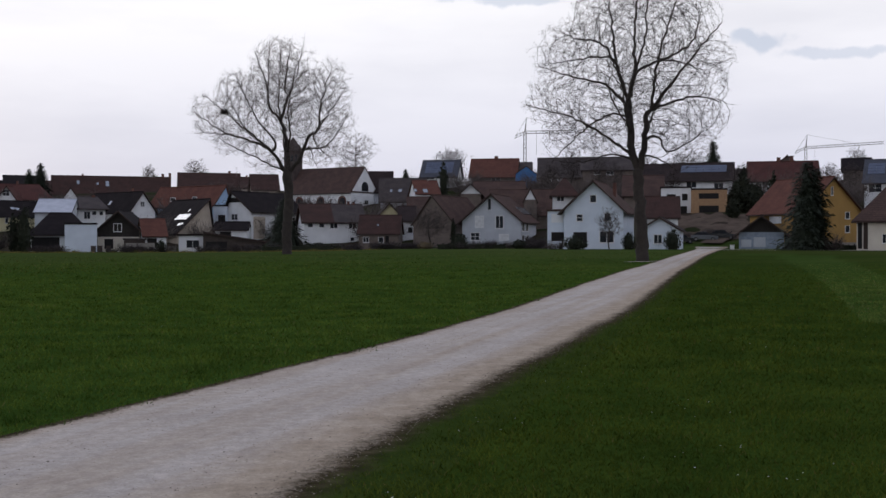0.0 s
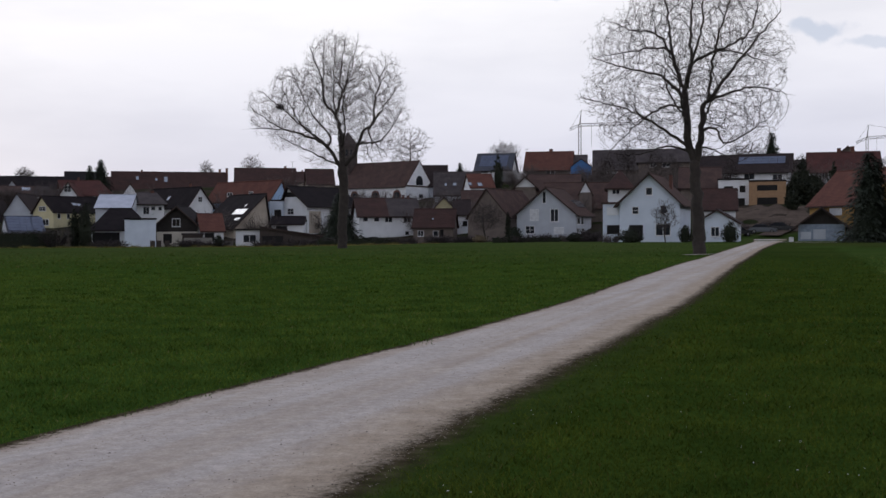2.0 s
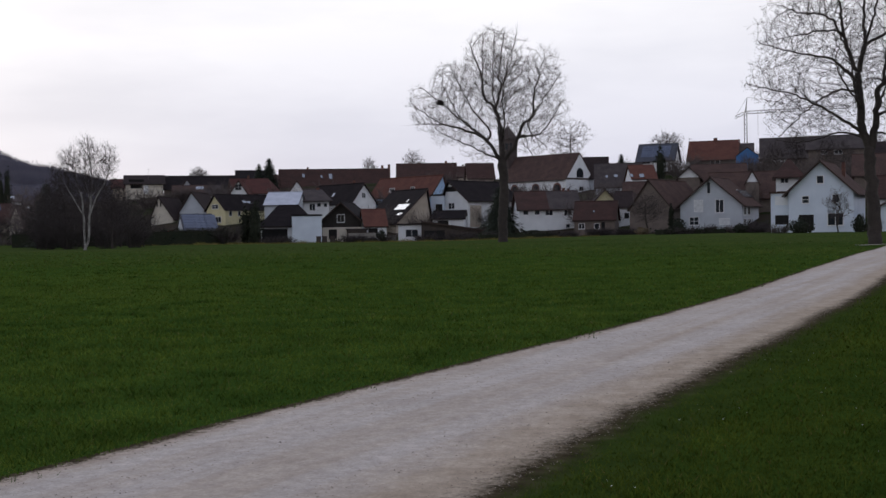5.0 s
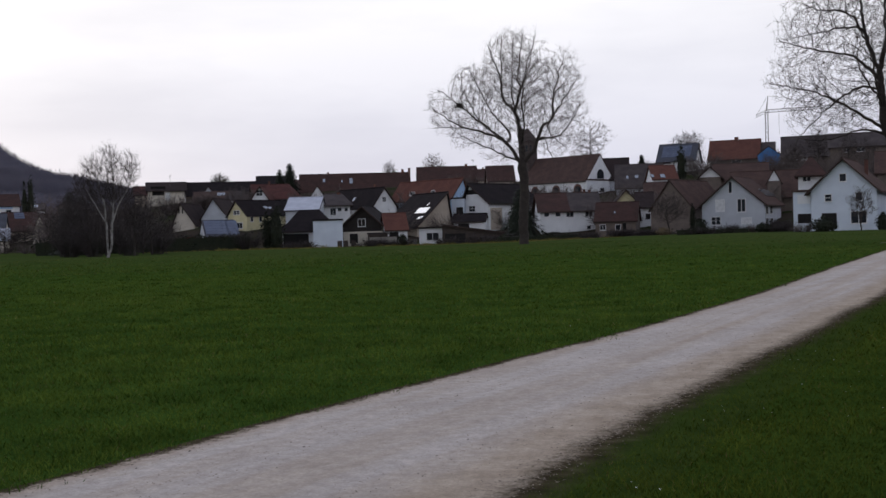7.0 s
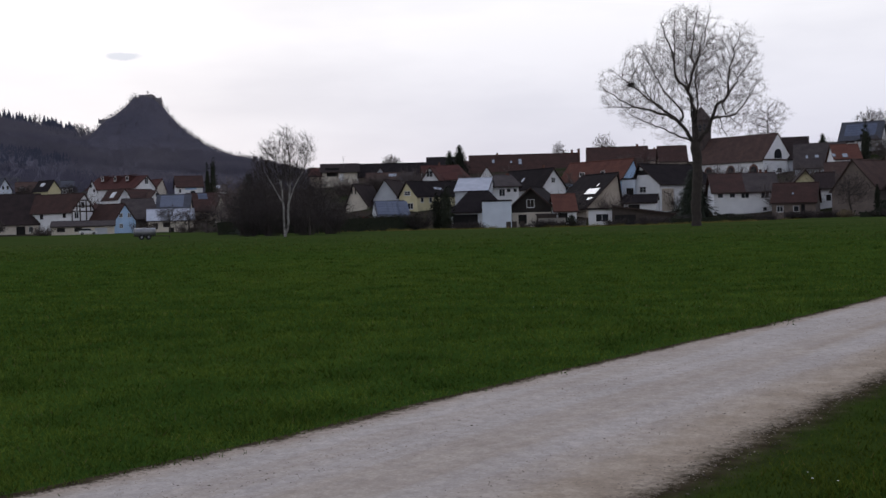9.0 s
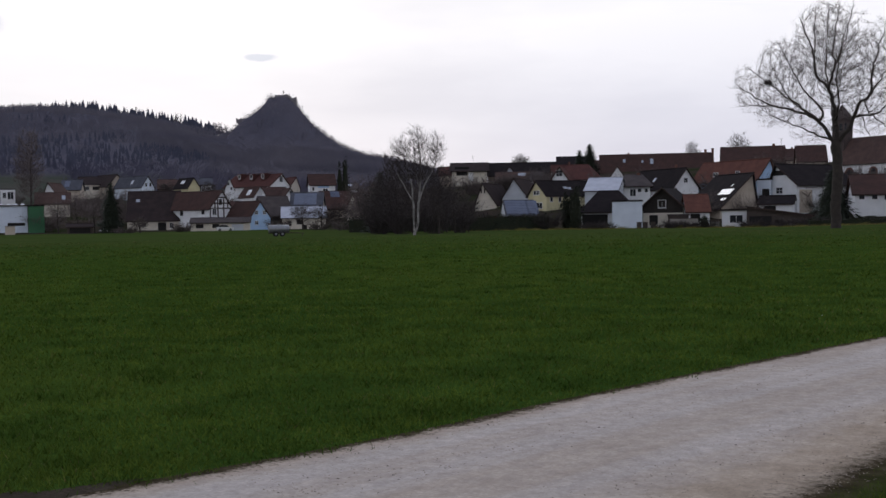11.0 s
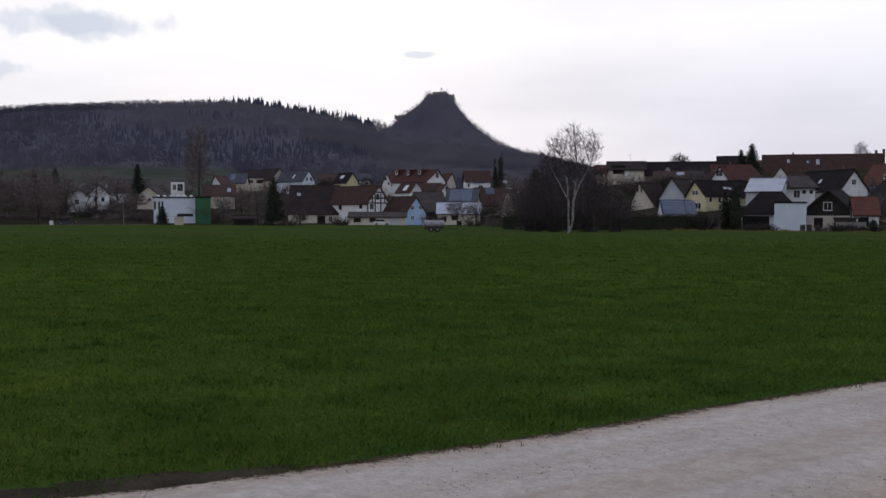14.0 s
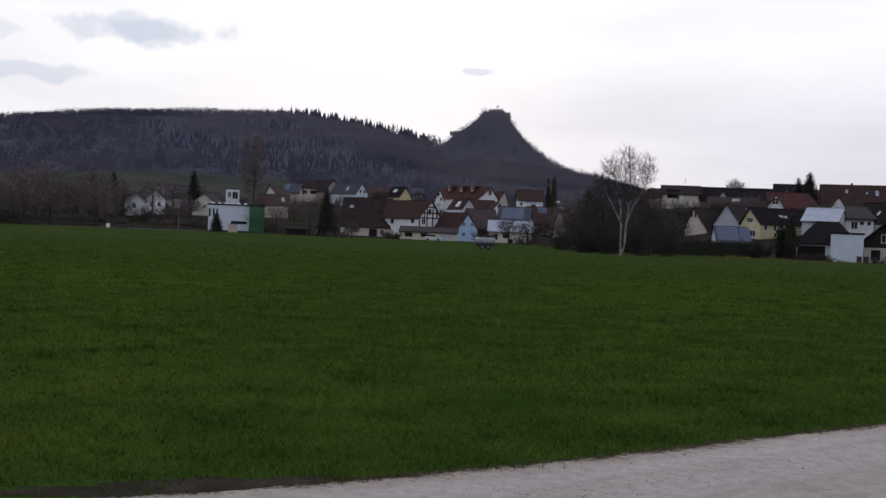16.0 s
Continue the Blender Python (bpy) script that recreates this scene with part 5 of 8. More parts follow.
def strand(rng, p, direction, length, segs, wobble, lift):
    """Points of one bending shoot."""
    pts, d = [Vector(p)], Vector(direction).normalized()
    for _ in range(segs):
        d = (d + Vector((rng.gauss(0, wobble), rng.gauss(0, wobble), rng.gauss(0, wobble) + lift))).normalized()
        pts.append(pts[-1] + d * (length / segs))
    return pts


def along(pts, t):
    k = t * (len(pts) - 1)
    i = min(len(pts) - 2, int(k))
    return pts[i].lerp(pts[i + 1], k - i), (pts[i + 1] - pts[i]).normalized()


def fork(rng, d, angle):
    """A direction that leaves d by about that angle, turned about it at random."""
    side = d.orthogonal().normalized()
    side.rotate(Matrix.Rotation(rng.uniform(0, 2 * math.pi), 3, d))
    return (d * math.cos(angle) + side * math.sin(angle)).normalized()


def branch_out(rng, wood, twigs, pts, radius, level, spec, thin=0.006):
    """Side shoots of one limb, level by level. spec: per level (count, length share, angle, wobble, lift, sides, segments)."""
    if level >= len(spec):
        return
    count, share, angle, wobble, lift, sides, segs = spec[level]
    length = sum((b - a).length for a, b in zip(pts, pts[1:]))
    for i in range(count):
        t = 0.15 + 0.85 * (i + rng.random()) / count
        p, d = along(pts, min(0.99, t))
        ln = length * share * (1.15 - 0.5 * t) * rng.uniform(0.7, 1.25)
        q = strand(rng, p, fork(rng, d, angle * rng.uniform(0.7, 1.3)), ln, segs, wobble, lift)
        r = max(thin, radius * (1 - 0.72 * t) * 0.40)
        if segs == 1:
            # the finest twigs: slim blades of wood
            s = (q[1] - q[0]).cross(Vector((rng.gauss(0, 1), rng.gauss(0, 1), rng.gauss(0, 1)))).normalized() * r
            twigs.add([q[0] - s, q[0] + s, q[1]], [(0, 1, 2)])
            continue
        (wood if r > 0.03 else twigs).tube(q, [r * (1 - 0.8 * j / segs) for j in range(segs + 1)], sides, False)
        branch_out(rng, wood, twigs, q, r, level + 1, spec, thin)


def nearest(a, b):
    """For each point of a the nearest of b, and how far it is."""
    d = (a * a).sum(1)[:, None] + (b * b).sum(1)[None] - 2 * a @ b.T
    k = d.argmin(1)
    return k, np.sqrt(np.maximum(d[np.arange(len(a)), k], 0))


class Growth:
    """A bare tree: limbs laid by plan, branches grown towards points spread through the crown, radii by the wood that each carries."""

    def __init__(self, seed):
        self.rng, self.rs = random.Random(seed), np.random.RandomState(seed)
        self.p, self.parent, self.plan = [], [], []

    def limb(self, r0, r1, way, step=0.4, jitter=0.05):
        """One limb through the points of way (across, depth, height), from the nearest wood that stands already."""
        q = [Vector(v) for v in way]
        if self.p:
            d = np.array(self.p) - np.array(q[0])
            last = int((d * d).sum(1).argmin())
            q[0] = Vector(self.p[last])
        else:
            last = -1
        pts = []
        for i in range(len(q) - 1):
            a, b, c, e = q[max(0, i - 1)], q[i], q[i + 1], q[min(len(q) - 1, i + 2)]
            n = max(2, round((c - b).length / step))
            for j in range(1 if last >= 0 and i == 0 else 0, n):
                u = j / n
                v = 0.5 * (2 * b + (c - a) * u + (2 * a - 5 * b + 4 * c - e) * u * u + (3 * b - a - 3 * c + e) * u ** 3)
                pts.append(v + Vector([self.rng.gauss(0, jitter) for _ in range(3)]))
        pts.append(q[-1])
        for k, v in enumerate(pts):
            self.p.append(tuple(v))
            self.parent.append(last)
            self.plan.append(r0 + (r1 - r0) * (k / max(1, len(pts) - 1)) ** 0.8)
            last = len(self.p) - 1
        return self

    def fill(self, blobs, count, step, kill, reach, lift=0.05, wobble=0.25, rounds=90, hold=0.5, heart=None, out=0.0):
        """Grows branches through the crown. blobs: ellipsoids (x, y, z, rx, ry, rz)."""
        bl = np.array(blobs)
        vol = bl[:, 3] * bl[:, 4] * bl[:, 5]
        pick = self.rs.choice(len(bl), count, p=vol / vol.sum())
        d = self.rs.normal(size=(count, 3))
        d *= (self.rs.rand(count) ** 0.42 * (1 + 0.07 * np.abs(self.rs.normal(size=count))) / np.linalg.norm(d, axis=1))[:, None]
        goal = bl[pick, :3] + d * bl[pick, 3:]
        p = np.array(self.p)
        kids = np.zeros(len(p), int)
        for i in self.parent:
            if i >= 0:
                kids[i] += 1
        near, best = np.zeros(count, int), np.full(count, 1e9)
        for i in range(0, len(p), 400):
            k, v = nearest(goal, p[i:i + 400])
            m = v < best
            best[m], near[m] = v[m], k[m] + i
        for _ in range(rounds):
            keep = (best > kill) & (kids[near] < 4)
            goal, near, best = goal[keep], near[keep], best[keep]
            m = best < reach
            if not m.any():
                break
            pull = np.zeros((len(p), 3))
            np.add.at(pull, near[m], (goal[m] - p[near[m]]) / best[m][:, None])
            ids = np.unique(near[m])
            v = pull[ids]
            v /= np.linalg.norm(v, axis=1)[:, None] + 1e-6
            back = np.array([self.parent[i] if self.parent[i] >= 0 else i for i in ids])
            run = p[ids] - p[back]
            v += hold * run / (np.linalg.norm(run, axis=1)[:, None] + 1e-6) + self.rs.normal(0, wobble, v.shape)
            if heart:
                ray = p[ids] - np.array(heart)
                v += out * ray / (np.linalg.norm(ray, axis=1)[:, None] + 1e-6)
            v[:, 2] += lift
            v /= np.linalg.norm(v, axis=1)[:, None] + 1e-6
            fresh = p[ids] + v * step
            k0 = len(p)
            p = np.concatenate([p, fresh])
            kids[ids] += 1
            kids = np.concatenate([kids, np.zeros(len(ids), int)])
            self.parent += [int(i) for i in ids]
            self.plan += [0.0] * len(ids)
            k, v = nearest(goal, fresh)
            m = v < best
            best[m], near[m] = v[m], k[m] + k0
        self.p = [tuple(v) for v in p]
        return self

    def build(self, ob, bark, twig, tip, shoots, length, lift, width, boughs=None, thick=0.08, twiggy=0.045):
        """Meshes: the trunk, each thick limb, the branch work, and the crown's fine shoots."""
        n, rng = len(self.p), self.rng
        p = [Vector(v) for v in self.p]
        area, best = [0.0] * n, [(-1, 0.0)] * n
        r = [0.0] * n
        for i in range(n - 1, -1, -1):
            r[i] = max(tip, area[i] ** (1 / 2.1), self.plan[i])
            j = self.parent[i]
            if j >= 0:
                area[j] += max(tip, area[i] ** (1 / 2.1)) ** 2.1
                if self.plan[i] + r[i] > best[j][1]:
                    best[j] = (i, self.plan[i] + r[i])
        work, crown = MB(), MB()
        for i in range(n):
            j = self.parent[i]
            if j >= 0 and best[j][0] == i:
                continue
            chain = [j, i] if j >= 0 else [i]
            while best[chain[-1]][0] >= 0:
                chain.append(best[chain[-1]][0])
            if len(chain) < 2:
                continue
            rad = [r[k] for k in chain]
            if j >= 0:
                rad[0] = rad[1]
            rad[-1] *= 0.5
            big = max(rad)
            pts = [p[k] for k in chain]
            if j < 0:
                part("trunk", MB().tube(pts, [v * (1 + 0.06 * rng.uniform(-1, 1)) for v in rad], 12), bark, ob, smooth=True)
            elif big > thick:
                part("limb", MB().tube(pts, rad, 8, False), bark, ob, smooth=True)
            elif big > 1.6 * tip:
                work.tube(pts, rad, 5 if big > 0.04 else 3, False)
            else:
                crown.tube(pts, rad, 3, False)
        for i in range(n):
            if r[i] > twiggy or self.parent[i] < 0:
                continue
            d = p[i] - p[self.parent[i]]
            d = d.normalized() if d.length > 1e-6 else Vector((0, 0, 1))
            tipped = best[i][0] < 0
            for k in range(shoots + tipped):
                v = fork(rng, d, rng.uniform(0.1, 0.5) if tipped else rng.uniform(0.25, 0.9)) + Vector((0, 0, lift))
                a = p[i] if tipped else p[i].lerp(p[self.parent[i]], rng.random())
                e = a + v.normalized() * length * rng.uniform(0.5, 1.3) * (1.25 if tipped else 0.85)
                mid = a.lerp(e, 0.5) + Vector([rng.gauss(0, 0.07 * length) for _ in range(3)])
                s = (e - a).cross(Vector((rng.gauss(0, 1), rng.gauss(0, 1), rng.gauss(0, 1)))).normalized() * width
                crown.add([a - s, a + s, mid + s * 0.8, e, mid - s * 0.8], [(0, 1, 2, 4), (4, 2, 3)])
        tagged(part("branch_work", work, boughs or bark, ob), kind="stuff")
        tagged(part("crown", crown, twig, ob, "haze of fine bare twigs"), kind="stuff")
        return ob


def rooted(name, label, pos, category="tree", group="", turn=None):
    """An empty at a tree's foot; without a turn its depth leads away from the meadow's stand."""
    ob = tagged(new(name), label, category, group)
    ob.matrix_world = Matrix.Translation(pos) @ Matrix.Rotation(-math.atan2(pos[0], pos[1]) if turn is None else turn, 4, "Z")
    return ob


def on_ground(bearing, dist, dz=0.0):
    p = at(bearing, dist)
    p.z = terrain(p.x, p.y) + dz
    return p


def bare_tree(name, label, pos, height, width, seed, forks=7, bark=BARK, twig=TWIG, lean=0.0, low=0.22, group=""):
    """A smaller leafless tree with a grown crown of the given height and width."""
    rng = random.Random(seed)
    ob = rooted(name, label, pos, "tree", group, rng.uniform(0, 6.28))
    h, far = height, Vector(pos).length
    r0 = 0.014 * h + 0.03
    g = Growth(seed)
    step = min(0.045 * h + 0.08, 0.07 * width + 0.1)
    g.limb(r0, 0.25 * r0, [tuple(q) for q in strand(rng, (0, 0, -0.15), (lean, 0, 1), h * 0.72, 4, 0.06, 0.05)], step, 0.03)
    z0, z1 = h * (0.55 * low + 0.12), h
    mid, rz = (z0 + z1) / 2, (z1 - z0) / 2
    blobs = [(0, 0, mid, width * 0.42, width * 0.42, rz)]
    for _ in range(4):
        a, z = rng.uniform(0, 6.28), rng.uniform(-0.45, 0.5)
        blobs.append((0.26 * width * math.cos(a), 0.26 * width * math.sin(a), mid + z * rz, width * 0.27, width * 0.27, rz * 0.45))
    g.fill(blobs, 420 + 34 * forks, step, 0.9 * step, 9 * step, 0.10, 0.2, 60)
    return g.build(ob, bark, twig, 0.00004 * far + 0.003, 5, 0.075 * h + 0.25, 0.35, 0.00005 * far + 0.002, thick=1.0, twiggy=0.25 * r0 + 0.01)


def conifer(name, label, pos, height, width, seed, group="", full=0.7, twin=False):
    """A fir: whorls of drooping, ragged branches on a straight trunk, each with many short sprays of needles."""
    rng = random.Random(seed)
    ob = tagged(new(name), label, "tree", group)
    ob.matrix_world = Matrix.Translation(pos)
    part("trunk", MB().tube([(0, 0, -0.2), (0, 0, height * 0.97)], [0.02 * height, 0.02], 6), BARK, ob)
    mb, core = MB(), MB()
    tops = [(0.0, 0.0, height, 1.0)] + ([(0.17 * width, 0.05 * width, height * 0.93, 0.7)] if twin else [])
    for tx, ty, top, share in tops:
        tiers = max(16, int(top * 2.8))
        wide = width * share
        for i in range(tiers):
            u = i / tiers
            z = top * (0.04 + 0.95 * u)
            reach = wide / 2 * (1 - u) ** full * rng.uniform(0.72, 1.22) + 0.12
            n = 12 if u < 0.7 else 8
            for j in range(n):
                a = 2 * math.pi * (j + rng.random() * 0.8) / n
                ln = reach * rng.uniform(0.6, 1.12)
                c, s = math.cos(a), math.sin(a)
                for k in range(12):
                    f0 = rng.random() ** 0.6
                    off = rng.gauss(0, 0.15) * ln
                    px, py, pz = tx + c * ln * f0 - s * off, ty + s * ln * f0 + c * off, z - 0.22 * ln * f0 ** 1.4 + rng.gauss(0, 0.08 * ln)
                    w, q = (0.07 + 0.035 * ln) * rng.uniform(0.6, 1.4), a + rng.gauss(1.57, 0.5)
                    e = 0.32 * rng.uniform(0.6, 1.4) + 0.12 * ln
                    tip = (px + c * e, py + s * e, pz - e * rng.uniform(-0.2, 0.9))
                    mb.add([(px + w * math.cos(q), py + w * math.sin(q), pz), (px - w * math.cos(q), py - w * math.sin(q), pz + w * 0.4), tip], [(0, 1, 2)])
        mb.tube([(tx, ty, top * 0.9), (tx, ty, top)], [0.05, 0.01], 4)
        core.tube([(tx, ty, top * 0.05), (tx, ty, top * 0.45), (tx, ty, top * 0.92)], [wide * 0.30, wide * 0.22, 0.04], 9)
    part("inner_foliage", core, NEEDLE, ob)
    part("crown", mb, NEEDLE, ob)
    return ob


def leafy(name, label, pos, size, seed, mat, leaves=700, leaf=0.16, category="shrub", turn=0.0, round_=1.0):
    """A dense shrub, thuja or hedge: a dark twiggy body of many small leaves with an uneven outline. size: across, deep, high."""
    rng = random.Random(seed)
    ob = tagged(new(name), label, category)
    ob.matrix_world = Matrix.Translation(pos) @ Matrix.Rotation(turn, 4, "Z")
    sx, sy, sz = size
    mb, wood = MB(), MB()
    for _ in range(10):
        a = rng.uniform(0, 6.28)
        wood.tube([(0.1 * sx * math.cos(a), 0.1 * sy * math.sin(a), -0.1), (0.36 * sx * math.cos(a), 0.36 * sy * math.sin(a), sz * 0.75)], [0.03, 0.01], 4, False)
    part("stem_clump", wood, BUSHTWIG, ob)
    core = MB()
    if round_ >= 1:
        hs = [0.04, 0.2, 0.45, 0.7, 0.92]
        core.tube([(0, 0, sz * h) for h in hs], [0.34 * min(sx, sy) * math.sin(math.pi * (0.1 + 0.85 * h)) ** 0.6 for h in hs], 9)
    else:
        core.box(-sx / 2 * 0.98, sx / 2 * 0.98, -sy * 0.36, sy * 0.36, -0.1, sz * 0.84)
    part("inner_foliage", core, mat, ob)
    for _ in range(leaves):
        if round_ >= 1:
            a, t, r = rng.uniform(0, 6.28), rng.random(), rng.random() ** 0.35
            w = math.sin(math.pi * (0.10 + 0.9 * t) ** round_) ** 0.6
            p = Vector((sx / 2 * r * w * math.cos(a), sy / 2 * r * w * math.sin(a), sz * t))
        else:
            p = Vector((rng.uniform(-sx / 2, sx / 2), rng.uniform(-sy / 2, sy / 2), sz * rng.random() ** 0.8))
        p *= 1 + 0.30 * noise.noise(p * (2.2 / max(0.6, sz)) + Vector((seed, 0, 0))) + (0.10 * abs(rng.gauss(0, 1)) if round_ >= 1 else 0)
        q = Vector((rng.gauss(0, 1), rng.gauss(0, 1), rng.gauss(0, 1))).normalized()
        s = q.orthogonal().normalized() * leaf * rng.uniform(0.6, 1.4)
        t2 = q.cross(s).normalized() * leaf * rng.uniform(0.6, 1.4)
        mb.add([p - s, p + t2 * 0.6, p + s, p - t2 * 0.6], [(0, 1, 2, 3)])
    part("foliage", mb, mat, ob)
    return ob


def twig_bush(name, label, pos, size, seed, mat=BUSHTWIG, shoots=70):
    """A leafless shrub: many thin shoots fanning out from the ground."""
    rng = random.Random(seed)
    ob = tagged(new(name), label, "shrub")
    ob.matrix_world = Matrix.Translation(pos)
    mb, tw = MB(), MB()
    for _ in range(shoots):
        a, r = rng.uniform(0, 6.28), rng.random() ** 0.5
        p = (0.25 * size[0] * r * math.cos(a), 0.25 * size[0] * r * math.sin(a), -0.1)
        q = strand(rng, p, (0.8 * math.cos(a) * size[0] / size[1], 0.8 * math.sin(a) * size[0] / size[1], 1.2), size[1] * rng.uniform(0.6, 1.05), 4, 0.16, 0.0)
        mb.tube(q, [0.03, 0.024, 0.018, 0.012, 0.006], 3, False)
        branch_out(rng, tw, tw, q, 0.03, 0, [(14, 0.5, 0.7, 0.15, 0.05, 3, 1)], 0.00012 * Vector(pos).length)
    part("stem_clump", mb, mat, ob)
    part("twig_crown", tw, mat, ob)
    return ob


# the two great bare trees of the meadow
def great_tree():
    g = Growth(11)
    L = lambda r0, r1, depth, *xz: g.limb(0.8 * r0, 0.7 * r1, [(x, depth * (k / (len(xz) - 1)) ** 0.8 + d0, z) for k, (x, z) in enumerate(xz)], 0.35, 0.045)
    d0 = 0.0
    L(0.60, 0.50, 0, (0.0, -0.3), (-0.05, 0.5), (-0.1, 2.4), (-0.3, 4.8), (-0.4, 6.6))
    L(0.33, 0.25, 0.2, (-0.4, 6.4), (-0.8, 7.8), (-0.9, 9.7), (-1.0, 11.3))
    L(0.33, 0.24, -0.3, (-0.4, 6.2), (0.0, 7.8), (0.1, 9.1), (0.2, 10.2))
    L(0.20, 0.05, 0.9, (-1.0, 11.3), (-1.8, 13.6), (-2.1, 16.1), (-2.5, 18.9))
    L(0.20, 0.05, -0.6, (-1.0, 11.2), (-0.6, 13.4), (-0.6, 15.8), (-0.4, 19.1))
    L(0.12, 0.04, -1.8, (-0.6, 13.2), (0.1, 15.4), (0.2, 16.9), (0.5, 18.3))
    L(0.16, 0.03, -1.3, (-1.0, 10.9), (-2.6, 12.3), (-4.4, 12.7), (-5.9, 13.2), (-7.1, 13.6))
    L(0.11, 0.03, 1.6, (-1.0, 9.3), (-1.8, 10.7), (-2.4, 12.2), (-2.2, 13.5))
    L(0.10, 0.03, -2.2, (-1.9, 14.1), (-3.0, 15.1), (-4.6, 15.4), (-5.6, 15.8))
    L(0.10, 0.03, 2.4, (-1.7, 13.4), (-2.4, 14.4), (-4.2, 14.5), (-6.6, 14.3))
    L(0.15, 0.03, -1.6, (-0.7, 7.3), (-2.8, 8.9), (-4.9, 10.0), (-7.8, 10.8))
    L(0.10, 0.03, 2.0, (-0.7, 6.9), (-2.2, 7.6), (-4.2, 7.1), (-6.3, 7.3))
    L(0.11, 0.03, 2.8, (-1.0, 10.0), (-2.4, 10.4), (-4.2, 9.4), (-6.4, 7.4))
    L(0.19, 0.04, -1.2, (0.2, 10.2), (1.4, 11.6), (3.2, 13.9), (5.2, 16.2))
    L(0.15, 0.03, 2.0, (-0.6, 13.0), (0.7, 14.0), (2.2, 14.1), (4.1, 13.5))
    L(0.09, 0.03, 1.2, (1.8, 14.1), (3.0, 14.9), (3.6, 16.3), (4.0, 17.5))
    L(0.15, 0.03, 1.4, (0.3, 10.4), (1.8, 11.1), (3.7, 11.5), (5.9, 11.0))
    L(0.13, 0.03, -2.4, (0.1, 8.5), (1.0, 8.6), (1.8, 7.5), (4.3, 9.0))
    L(0.10, 0.03, 1.0, (-0.1, 7.5), (1.0, 7.2), (2.3, 6.4))
    L(0.15, 0.03, -2.6, (0.4, 10.7), (0.8, 13.0), (1.5, 15.6), (2.5, 18.4))
    L(0.12, 0.03, -4.4, (-0.9, 8.8), (-1.2, 10.2), (-1.4, 11.6), (-2.2, 12.6))
    L(0.12, 0.03, 4.4, (0.1, 9.0), (0.6, 10.4), (1.2, 11.8), (1.0, 13.0))
    g.fill([(-1.9, 0, 17.3, 3.1, 4.2, 2.9), (-4.6, 0, 14.4, 2.7, 4.0, 2.5), (-5.3, 0, 11.1, 2.6, 3.8, 2.2), (-3.2, 0, 8.9, 3.3, 4.2, 2.0), (1.8, 0, 16.5, 2.9, 4.2, 2.9),
            (3.0, 0, 13.4, 2.9, 4.2, 2.5), (2.4, 0, 9.7, 3.0, 4.2, 2.5), (-0.7, 0, 12.6, 2.7, 5.2, 3.5), (0.5, 0, 19.1, 2.7, 3.4, 1.8)], 9500, 0.26, 0.27, 1.9, 0.04, 0.20, hold=0.5, heart=(-0.4, 0, 8.6), out=0.55)
    g.build(rooted("tree", "great bare tree with a forked trunk beside the gravel track", on_ground(10.11, 79.0, -0.1)), BARK, TWIG, 0.0058, 2, 0.5, 0.1, 0.006, twiggy=0.03)


